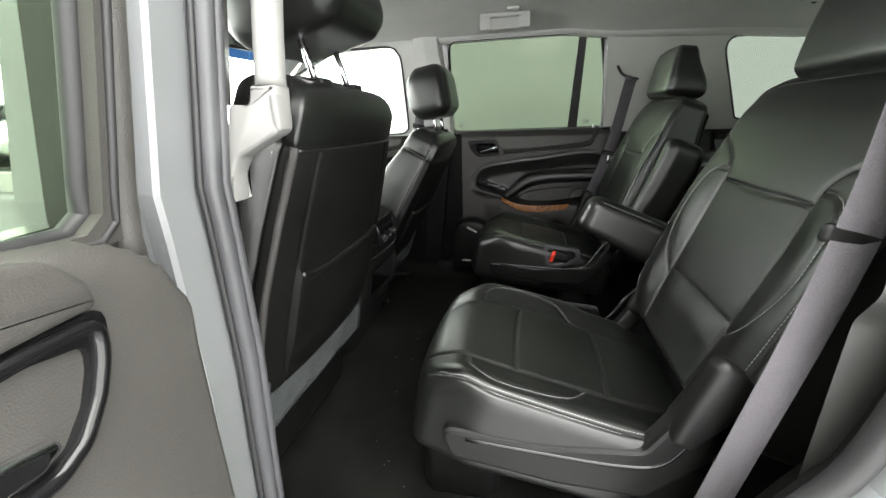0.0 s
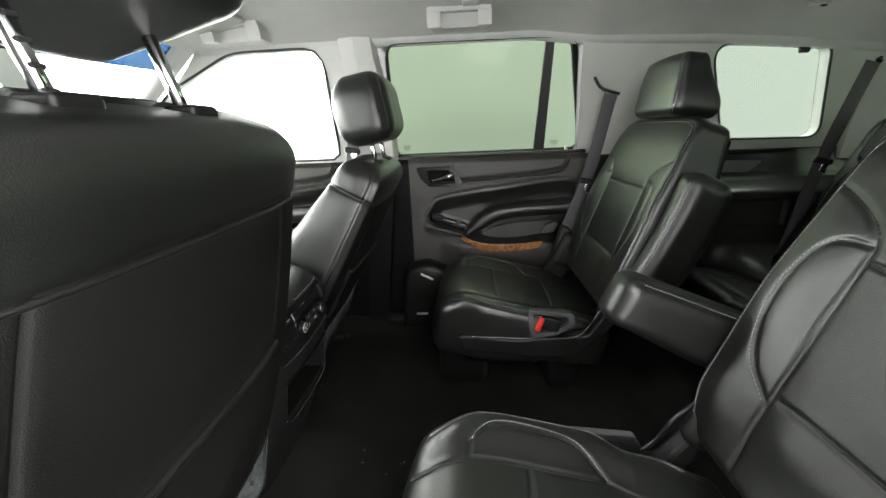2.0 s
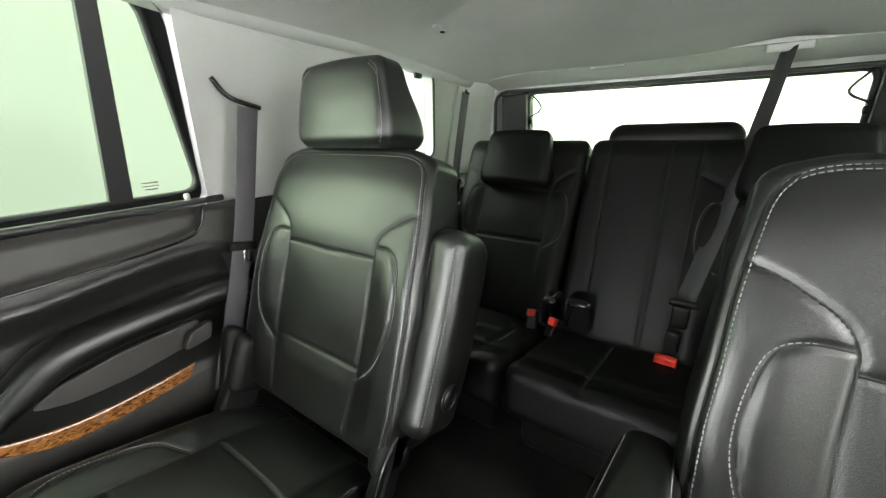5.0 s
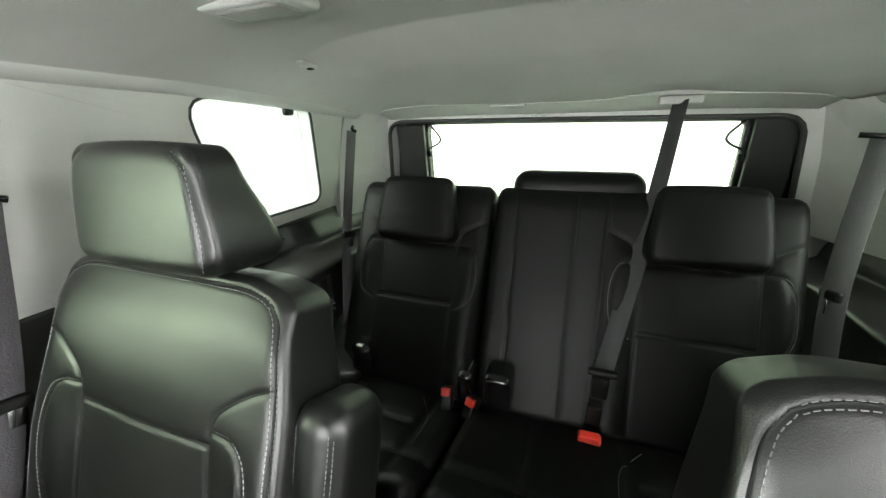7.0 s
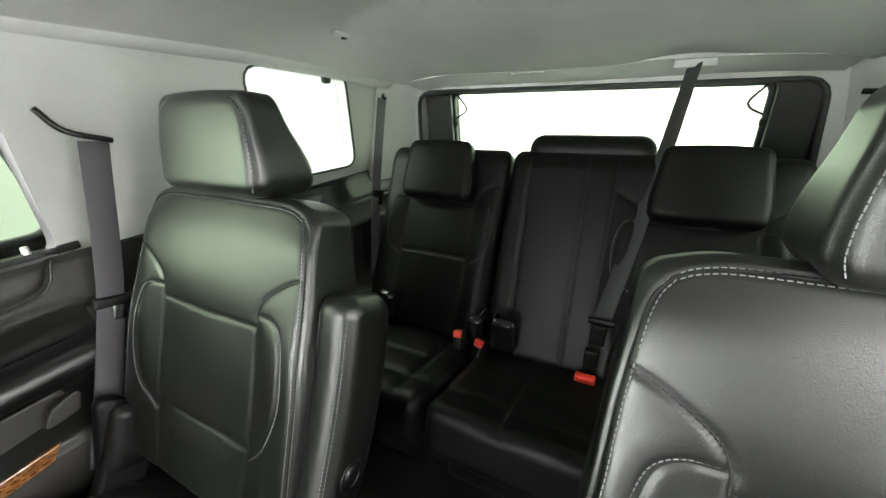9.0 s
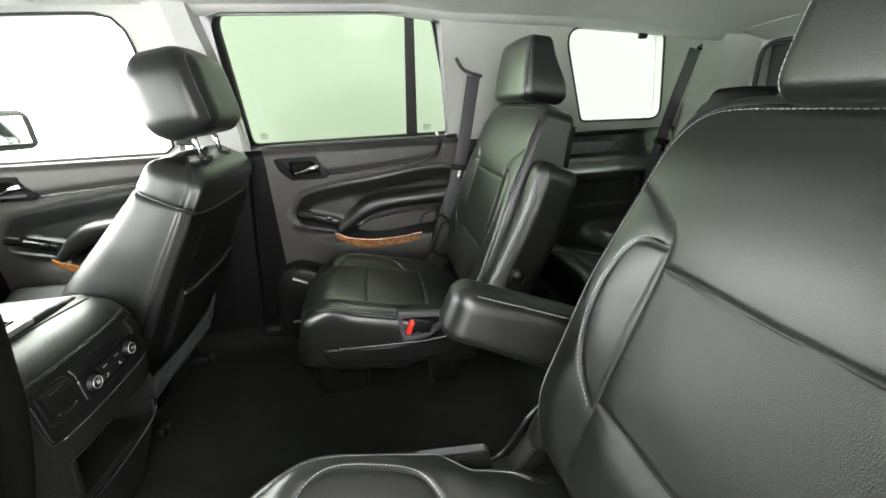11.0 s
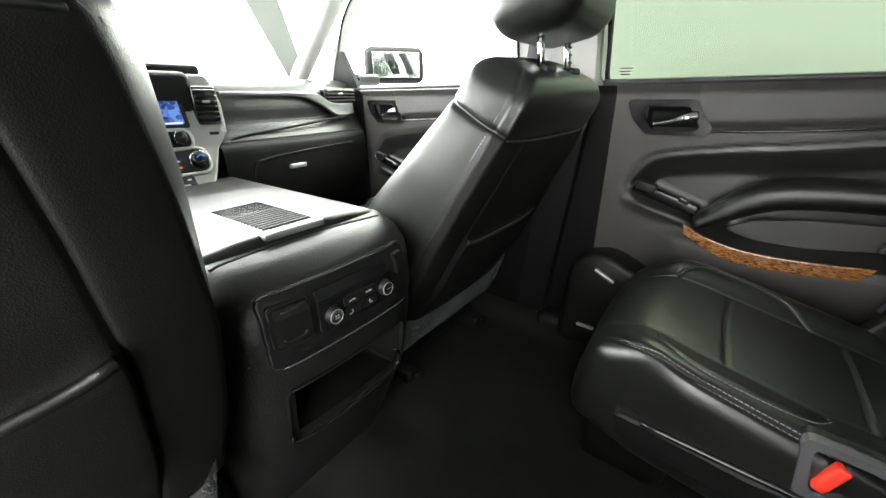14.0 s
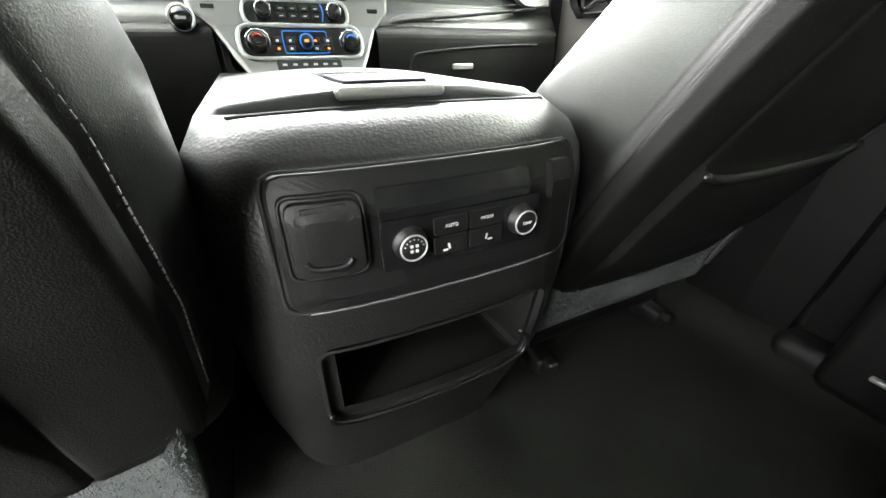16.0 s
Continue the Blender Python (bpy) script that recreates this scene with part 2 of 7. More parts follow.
def smooth_path(pts, n=8):
    """A Catmull-Rom curve through the points."""
    P = np.array(pts, float)
    if len(P) < 3:
        return np.array([P[0] + (P[1] - P[0]) * t for t in np.linspace(0, 1, n + 1)])
    P = np.vstack([2 * P[0] - P[1], P, 2 * P[-1] - P[-2]])
    out = []
    for i in range(1, len(P) - 2):
        a, b, c, d = P[i - 1:i + 3]
        for t in np.linspace(0, 1, n, endpoint=False):
            out.append(0.5 * (2 * b + (c - a) * t + (2 * a - 5 * b + 4 * c - d) * t * t + (3 * b - a - 3 * c + d) * t ** 3))
    out.append(P[-2])
    return np.array(out)


def tube(name, pts, radius, material, parent, label="", n=8, closed=False, flat=1.0):
    P = np.array(pts, float)
    T = np.gradient(P, axis=0)
    if closed:
        T = np.roll(P, -1, 0) - np.roll(P, 1, 0)
    T /= np.maximum(np.linalg.norm(T, axis=1, keepdims=True), 1e-9)
    ref = np.array([0.0, 0, 1]) if abs(T[0][2]) < 0.9 else np.array([1.0, 0, 0])
    secs = []
    rr = np.broadcast_to(np.asarray(radius, float), (len(P),))
    for p, t, r in zip(P, T, rr):
        a = ref - t * (ref @ t)
        a /= max(np.linalg.norm(a), 1e-9)
        ref = a
        b = np.cross(t, a)
        secs.append([p + r * (math.cos(w) * a * flat + math.sin(w) * b) for w in np.linspace(0, 2 * math.pi, n, endpoint=False)])
    if closed:
        secs.append(secs[0])
    return loft(name, secs, material, parent, label, caps=not closed)


def ribbon(name, pts, side, width, thick, material, parent, label="", n=10):
    """A flat strap along the points; side gives its width's direction at each point, or one for all."""
    P = smooth_path(pts, n)
    side = np.array(side, float)
    if side.ndim == 1:
        side = np.tile(side, (len(P), 1))
    else:
        side = smooth_path(side, n)
    T = np.gradient(P, axis=0)
    T /= np.linalg.norm(T, axis=1, keepdims=True)
    secs = []
    for p, t, s in zip(P, T, side):
        s = s - t * (s @ t)
        s /= np.linalg.norm(s)
        u = np.cross(t, s)
        h, w = thick / 2, width / 2
        secs.append([p + s * w * 0.96 + u * h, p + s * w, p + s * w * 0.96 - u * h, p - s * w * 0.96 - u * h, p - s * w, p - s * w * 0.96 + u * h])
    return loft(name, secs, material, parent, label)


def prism(name, outline, to_world, depth, material, parent, label="", bevel=0.0, smooth=False):
    """A flat outline given thickness. to_world maps (a, b, c) to a place; c runs from 0 to depth."""
    bm = bmesh.new()
    vs = [bm.verts.new((a, b, 0)) for a, b in outline]
    f = bm.faces.new(vs)
    ex = bmesh.ops.extrude_face_region(bm, geom=[f])
    for v in ex["geom"]:
        if isinstance(v, bmesh.types.BMVert):
            v.co.z = depth
    bmesh.ops.recalc_face_normals(bm, faces=bm.faces)
    if bevel:
        edges = [e for e in bm.edges if abs(e.verts[0].co.z - e.verts[1].co.z) < 1e-9]
        bmesh.ops.bevel(bm, geom=edges, offset=bevel, segments=2, affect="EDGES", profile=0.5)
    for v in bm.verts:
        v.co = Vector(to_world(*v.co))
    bmesh.ops.recalc_face_normals(bm, faces=bm.faces)
    for f in bm.faces:
        f.smooth = smooth
    return part(name, bm, material, parent, label)


def round_poly(pts, r, n=5):
    """An outline with rounded corners; r is one radius or one for each corner."""
    P = [np.array(p, float) for p in pts]
    out = []
    for i, p in enumerate(P):
        rr = r[i] if isinstance(r, (list, tuple)) else r
        a, b = P[i - 1] - p, P[(i + 1) % len(P)] - p
        la, lb = np.linalg.norm(a), np.linalg.norm(b)
        a, b = a / la, b / lb
        cosw = float(np.clip(a @ b, -1, 1))
        d = min(rr / max(math.tan(math.acos(cosw) / 2), 1e-3), la * 0.48, lb * 0.48)
        s, e = p + a * d, p + b * d
        for t in np.linspace(0, 1, n + 1):
            out.append((1 - t) ** 2 * s + 2 * t * (1 - t) * p + t * t * e)
    return np.array(out)


def ring_panel(name, outer, inner, to_world, depth, material, parent, label=""):
    """A panel with an opening through it; both outlines have the same count of points."""
    n = len(outer)
    V, F = [], []
    for c in (0, depth):
        V += [to_world(a, b, c) for a, b in outer] + [to_world(a, b, c) for a, b in inner]
    for i in range(n):
        j = (i + 1) % n
        F += [(i, j, n + j, n + i), (2 * n + i, 3 * n + i, 3 * n + j, 2 * n + j)]
        F += [(n + i, n + j, 3 * n + j, 3 * n + i), (i, 2 * n + i, 2 * n + j, j)]
    return from_arrays(name, V, F, material, parent, label, smooth=False)


def resample(outline, n):
    P = np.vstack([outline, outline[:1]])
    d = np.r_[0, np.cumsum(np.linalg.norm(np.diff(P, axis=0), axis=1))]
    t = np.linspace(0, d[-1], n, endpoint=False)
    return np.stack([np.interp(t, d, P[:, 0]), np.interp(t, d, P[:, 1])], 1)


def around(inner, box, n=96):
    """The outline inner resampled, and for each of its points one on the rectangle box (x0, z0, x1, z1) in the same direction."""
    inner = resample(inner, n)
    c = inner.mean(0)
    x0, z0, x1, z1 = box
    outer = []
    for p in inner:
        d = p - c
        ks = [(x1 - c[0]) / d[0] if d[0] > 0 else (x0 - c[0]) / d[0] if d[0] < 0 else 1e9, (z1 - c[1]) / d[1] if d[1] > 0 else (z0 - c[1]) / d[1] if d[1] < 0 else 1e9]
        outer.append(c + d * min(ks))
    outer = np.array(outer)
    for corner in ((x0, z0), (x1, z0), (x1, z1), (x0, z1)):
        i = np.argmin(np.linalg.norm(outer - corner, axis=1))
        outer[i] = corner
    return outer, inner


def line_dist(uv, lines):
    d = np.full(len(uv), 9.0)
    for ln in lines:
        ln = np.asarray(ln, float)
        for a, b in zip(ln[:-1], ln[1:]):
            ab = b - a
            t = np.clip(((uv - a) @ ab) / max(ab @ ab, 1e-12), 0, 1)
            d = np.minimum(d, np.linalg.norm(uv - a - t[:, None] * ab, axis=1))
    return d


def sstep(a, b, x):
    t = np.clip((x - a) / (b - a), 0, 1)
    return t * t * (3 - 2 * t)


class Pad:
    """An upholstered pad: a soft box whose front is shaped by bolsters, seams and stitches.
    Local axes: u across, v along, w out of the front."""

    def __init__(self, size, r, at, U, V, W, seams=(), shape=None, depth=0.0045, width=0.0045, puff=0.006, res=0.0075, k=5):
        self.size, self.r, self.at, self.B = size, r, np.array(at, float), [np.array(a, float) for a in (U, V, W)]
        self.seams, self.shape, self.depth, self.width, self.puff, self.res, self.k = [smooth_path(s, 6) if len(s) > 2 else np.array(s, float) for s in seams], shape, depth, width, puff, res, k

    def warp(self, P):
        P = P.copy()
        h = self.size[2] / 2
        fw = sstep(0.1, 0.9, P[:, 2] / h)
        if self.seams:
            d = line_dist(P[:, :2], self.seams)
            P[:, 2] += fw * (-self.depth * np.exp(-(d / self.width) ** 2) + self.puff * (1 - np.exp(-d / 0.03)))
        if self.shape:
            P = self.shape(P, fw)
        return self.at + P[:, :1] * self.B[0] + P[:, 1:2] * self.B[1] + P[:, 2:3] * self.B[2]

    def build(self, name, material, parent, label="", inset=None):
        V, F = soft_box(self.size, self.r, self.res, self.k)
        idx = None
        if inset is not None:
            c = V[F].mean(1)
            idx = ((c[:, 2] > 0) & inset(c[:, 0], c[:, 1])).astype(int)
        W = self.warp(V)
        if np.linalg.det(np.array(self.B)) < 0:
            F = F[:, ::-1]
        return from_arrays(name, W, F, material, parent, label, idx=idx)

    def surface(self, uv, w=None):
        """Places on the front, and the outward direction there."""
        uv = np.asarray(uv, float)
        h = self.size[2] / 2
        a, b = self.size[0] / 2, self.size[1] / 2

        def rounded(q):
            P = np.column_stack([q, np.full(len(q), h)])
            lim = np.array([a - self.r, b - self.r, h - self.r])
            inner = np.clip(P, -lim, lim)
            d = P - inner
            ln = np.linalg.norm(d, axis=1, keepdims=True)
            return inner + d / np.maximum(ln, 1e-9) * self.r
        p0 = self.warp(rounded(uv))
        pu = self.warp(rounded(uv + [1e-3, 0]))
        pv = self.warp(rounded(uv + [0, 1e-3]))
        n = np.cross(pu - p0, pv - p0)
        n /= np.maximum(np.linalg.norm(n, axis=1, keepdims=True), 1e-12)
        n *= np.sign((n @ self.B[2]))[:, None]
        return p0, n

    def creases(self, parent, rad=0.0009):
        """A dark line along every seam, standing in for the shade in its crease."""
        V, F = [], []
        for P in self.seams:
            if len(P) < 6:
                P = np.array([P[0] + (P[-1] - P[0]) * t for t in np.linspace(0, 1, 40)])
            p, n = self.surface(P)
            t = np.gradient(p, axis=0)
            sd = np.cross(n, t)
            sd /= np.maximum(np.linalg.norm(sd, axis=1, keepdims=True), 1e-9)
            p = p + n * self.depth * 0.55
            q = len(V)
            for a, b, c in zip(p, sd, n):
                V += [a - b * rad * 1.6 - c * 0.001, a + c * 0.0004, a + b * rad * 1.6 - c * 0.001]
            for i in range(len(p) - 1):
                F += [(q + 3 * i + j, q + 3 * i + j + 1, q + 3 * i + j + 4, q + 3 * i + j + 3) for j in (0, 1)]
        return tagged(from_arrays("seam_line", V, F, SEAMDARK, parent), kind="stuff")

    def stitches(self, lines, parent, pitch=0.0065, length=0.0042, rad=0.00058, material=None, name="stitching"):
        V, F = [], []
        for ln in lines:
            P = smooth_path(ln, 14) if len(ln) > 2 else np.array([np.array(ln[0]) + (np.array(ln[1]) - np.array(ln[0])) * t for t in np.linspace(0, 1, 40)])
            p, n = self.surface(P)
            stitch_rows(p, n, pitch, length, rad, V, F)
        return tagged(from_arrays(name, V, F, material or THREAD, parent, smooth=False), kind="stuff")


def stitch_rows(p, n, pitch, length, rad, V, F):
    d = np.r_[0, np.cumsum(np.linalg.norm(np.diff(p, axis=0), axis=1))]
    for s in np.arange(0, d[-1] - length, pitch):
        a = np.array([np.interp(s, d, p[:, i]) for i in range(3)])
        b = np.array([np.interp(s + length, d, p[:, i]) for i in range(3)])
        m = np.array([np.interp(s, d, n[:, i]) for i in range(3)])
        t = b - a
        t /= max(np.linalg.norm(t), 1e-9)
        sd = np.cross(m, t)
        q = len(V)
        for e in (a, b):
            for su, sv in ((-1, -0.5), (1, -0.5), (0.6, 1), (-0.6, 1)):
                V.append(e + sd * rad * su + m * (rad * sv + 0.0003))
        F += [(q, q + 3, q + 2, q + 1), (q + 4, q + 5, q + 6, q + 7)] + [(q + i, q + (i + 1) % 4, q + 4 + (i + 1) % 4, q + 4 + i) for i in range(4)]


def stitch_line(pts, normal, parent, pitch=0.0065, length=0.0042, rad=0.0007, material=None, name="stitching"):
    V, F = [], []
    p = np.array(pts, float)
    stitch_rows(p, np.tile(np.array(normal, float), (len(p), 1)), pitch, length, rad, V, F)
    return tagged(from_arrays(name, V, F, material or THREAD, parent, smooth=False), kind="stuff")


def lettering(text, at, size, rot, material, parent, depth=0.002, name="lettering"):
    cu = bpy.data.curves.new("text", "FONT")
    cu.body, cu.size, cu.extrude, cu.align_x, cu.align_y = text, size, depth, "CENTER", "CENTER"
    tmp = new("text", cu)
    dg = bpy.context.evaluated_depsgraph_get()
    me = bpy.data.meshes.new_from_object(tmp.evaluated_get(dg))
    bpy.data.objects.remove(tmp)
    me.materials.clear()
    me.transform(pose(*at, *rot))
    return place(name, me, material, parent)


# ---- the car's shell ----


def ys(z):
    """Half width of the cabin's side at a height."""
    return float(np.interp(z, [-0.3, 0.05, 0.755, 1.14, 1.2], [0.795, 0.795, 0.792, 0.685, 0.655]))


def yg(z):
    """Half width of the side glass, outside the trim."""
    return float(np.interp(z, [0.74, 1.2], [0.945, 0.80]))


def side(s, inset=0.0):
    return lambda x, z, c: (x, s * (ys(z) - inset + c), z)


def slab(name, x0, x1, y0, y1, z0, z1, material, label, category, kind="structure", r=0.01):
    root = rbox(name, ((x0 + x1) / 2, (y0 + y1) / 2, (z0 + z1) / 2), (x1 - x0, y1 - y0, z1 - z0), r, material, None)
    return tagged(root, label, category, "", kind)


# ground of the photo studio, its wall, and glowing walls added to light the car
g = from_arrays("ground", [(-300, -300, -0.55), (300, -300, -0.55), (300, 300, -0.55), (-300, 300, -0.55)], [(0, 1, 2, 3)], GROUND, None, smooth=False)
tagged(g, "smooth grey studio floor under the car", "floor", "", "structure")
wall = slab("backdrop", -1.6, 5.95, 4.2, 4.3, -0.55, 3.6, GLOW_WALL, "white studio wall beside the car, its light put in as glow", "backdrop")
slab("light_wall_left", -5.9, 5.9, -4.9, -4.8, -0.55, 4.2, GLOW_LEFT, "added glowing wall that lights the driver side", "backdrop")
slab("light_wall_front", -6.1, -6.0, -8, 8, -0.55, 5.5, GLOW_FRONT, "added glowing wall that lights the car from ahead", "backdrop")
slab("light_wall_rear", 6.0, 6.1, -8, 8, -0.55, 4.5, GLOW_REAR, "added glowing wall that lights the car from behind", "backdrop")
sign = thing("wall_sign", (1.0, 4.19, 1.6), "grey capital lettering on the white studio wall", "sign")
for k, ch in enumerate("COLORADO'S #1 VOLUME DEALER"):
    if ch != " ":
        lettering(ch, (-0.005 + k * 0.0492, 4.19, 2.032), 0.066, (90, 0, 0), LETTER, sign, name="letter")
for i in range(7):
    rbox("letter_bar", (0.34 + i * 0.085, 4.19, 2.15), (0.052, 0.006, 0.07), 0.002, LETTER, sign)

board = thing("leaning_board", (-1.72, 0.8, 0.9), "grey-green board leaning outside the windscreen", "board")
prism("board", [(0.60, 1.42), (0.83, 1.42), (0.995, 0.86), (0.90, 0.83)], lambda y, z, c: (-1.72 - c, y, z), 0.015, mat("grey_green_board", (0.035, 0.04, 0.035), 0.5, vary=0.15), board, bevel=0.003)
rbox("foot", (-1.73, 0.94, 0.14), (0.03, 0.03, 1.40), 0.008, PLASTIC, board)


# floor: a carpeted sheet with a raised rear part and side kicks
def build_floor():
    xs = np.linspace(-1.25, 1.95, 130)
    yv = np.linspace(-0.80, 0.80, 70)
    V = []
    for x in xs:
        for y in yv:
            z = 0.0
            z += 0.10 * sstep(0.70, 0.82, x) + 0.18 * sstep(1.60, 1.70, x)
            z += 0.045 * math.exp(-(y / 0.16) ** 2) * (1 - sstep(0.55, 0.75, x))
            z += 0.05 * sstep(0.68, 0.76, abs(y))
            z += 0.30 * (1 - sstep(-1.22, -1.02, x))
            z += 0.004 * noise.noise(Vector((x * 6, y * 6, 0.3)))
            V.append((x, y, z))
    n, m = len(xs), len(yv)
    F = [(i * m + j, (i + 1) * m + j, (i + 1) * m + j + 1, i * m + j + 1) for i in range(n - 1) for j in range(m - 1)]
    b = len(V)
    V += [(x, y, -0.06) for x in (-1.25, 1.95) for y in (-0.80, 0.80)]
    F.append((b, b + 1, b + 3, b + 2))
    return tagged(from_arrays("floor", V, F, CARPET, None), "black carpeted car floor with a few crumbs", "floor", "", "structure")


build_floor()


# headliner: a shallow vault with rounded rim
def zc(x):
    return float(np.interp(x, [-0.9, -0.6, 0.0, 0.6, 1.085, 1.25, 1.5, 1.66], [1.20, 1.225, 1.232, 1.220, 1.204, 1.160, 1.108, 1.078]))


def ze(x):
    return float(np.interp(x, [-0.8, -0.5, 0.4, 0.6, 1.0, 1.3, 1.66], [1.165, 1.175, 1.170, 1.142, 1.124, 1.098, 1.060]))


def ceil_z(x, y):
    """The lining: a flat field ahead of a crease, then a slope down to the tailgate."""
    h = float(np.interp(x, [-0.8, 1.5, 1.66], [0.672, 0.672, 0.64]))
    c = x - 0.25 * min(abs(y), 0.46) ** 2 - 0.05 * float(sstep(0.44, 0.60, abs(y))) if x > 0.9 else x
    z = zc(c) - (zc(c) - ze(x)) * min(1, (abs(y) / h)) ** 4
    return z + 0.014 * math.exp(-((y + 0.27) / 0.11) ** 2) * float(sstep(1.48, 1.655, x))


def build_headliner():
    xs = np.concatenate([np.linspace(-0.86, 1.0, 70), np.linspace(1.01, 1.20, 39), np.linspace(1.21, 1.655, 34)])
    us = np.linspace(-1, 1, 60)
    V, F = [], []
    for lift in (0, 0.05):
        for x in xs:
            h = float(np.interp(x, [-0.8, 1.5, 1.66], [0.672, 0.672, 0.64]))
            for u in us:
                y = h * math.copysign(abs(u) ** 0.8, u)
                V.append((x, y, ceil_z(x, y) + lift))
    n, m = len(xs), len(us)
    k = n * m
    for i in range(n - 1):
        for j in range(m - 1):
            a, b, c, d = i * m + j, (i + 1) * m + j, (i + 1) * m + j + 1, i * m + j + 1
            F += [(a, d, c, b), (k + a, k + b, k + c, k + d)]
    for i in range(n - 1):
        for j in (0, m - 1):
            a, b = i * m + j, (i + 1) * m + j
            F.append((a, b, k + b, k + a))
    for j in range(m - 1):
        for i in (0, n - 1):
            a, b = i * m + j, i * m + j + 1
            F.append((a, b, k + b, k + a))
    return tagged(from_arrays("ceiling", V, F, HEADLINER, None), "light grey woven fabric headliner", "ceiling", "", "structure")


build_headliner()
# header over the tailgate, behind the edge of the lining
secs = []
for y in np.linspace(-0.63, 0.63, 30):
    d = 0.02 * (y / 0.63) ** 4
    secs.append([(1.640, y, 1.088 - d), (1.75, y, 1.064 - d), (1.862 - 2 * d, y, 1.036 - d), (1.87 - 2 * d, y, 1.075), (1.87 - 2 * d, y, 1.13), (1.640, y, 1.13)])
hd = thing("trim_header", (1.75, 0, 1.05), "light grey header trim over the tailgate window", "trim", "", "structure")
loft("header", secs, PILLAR, hd, smooth=False)
tube("lining_edge", [(1.652, y, ceil_z(1.652, y) + 0.004) for y in np.linspace(-0.62, 0.62, 60)], 0.006, HEADLINER, hd, "rounded edge of the roof lining", n=8)
rbox("lining_clip", (1.660, 0.165, ceil_z(1.652, 0.165) - 0.004), (0.014, 0.11, 0.008), 0.003, HEADLINER, hd)

FRONT_IN = [(-1.24, 0.765), (-0.365, 0.765), (-0.355, 1.162), (-0.70, 1.162), (-1.03, 1.03)]
FRONT_OUT = [(-1.36, 0.74), (-0.24, 0.74), (-0.24, 1.19), (-0.80, 1.19)]
QUART_IN = [(1.142, 0.787), (1.500, 0.780), (1.398, 1.092), (1.004, 1.110)]
GLASS_IN = [(-0.155, 0.762), (0.645, 0.766), (0.557, 1.185), (-0.145, 1.190)]
GLASS_OUT = [(-0.21, 0.735), (0.70, 0.735), (0.61, 1.225), (-0.20, 1.225)]
REVEAL = [(-0.13, 0.757), (0.590, 0.755), (0.552, 1.150), (-0.125, 1.158)]
QUART_OUT = [(0.60, 0.745), (1.64, 0.745), (1.64, 1.09), (0.562, 1.175)]
R4 = [0.03, 0.04, 0.06, 0.05]


def glass_sheet(name, outline, s, material, parent, out=0.012):
    return prism(name, [tuple(p) for p in outline], side(s), 0.004, material, parent) if out is None else prism(name, [tuple(p) for p in outline], lambda x, z, c: (x, s * (ys(z) + out + c), z), 0.004, material, parent)


def gasket(name, outline, s, rad, material, parent, out=0.0):
    pts = [(x, s * (ys(z) + out), z) for x, z in outline]
    return tube(name, pts, rad, material, parent, n=8, closed=True)


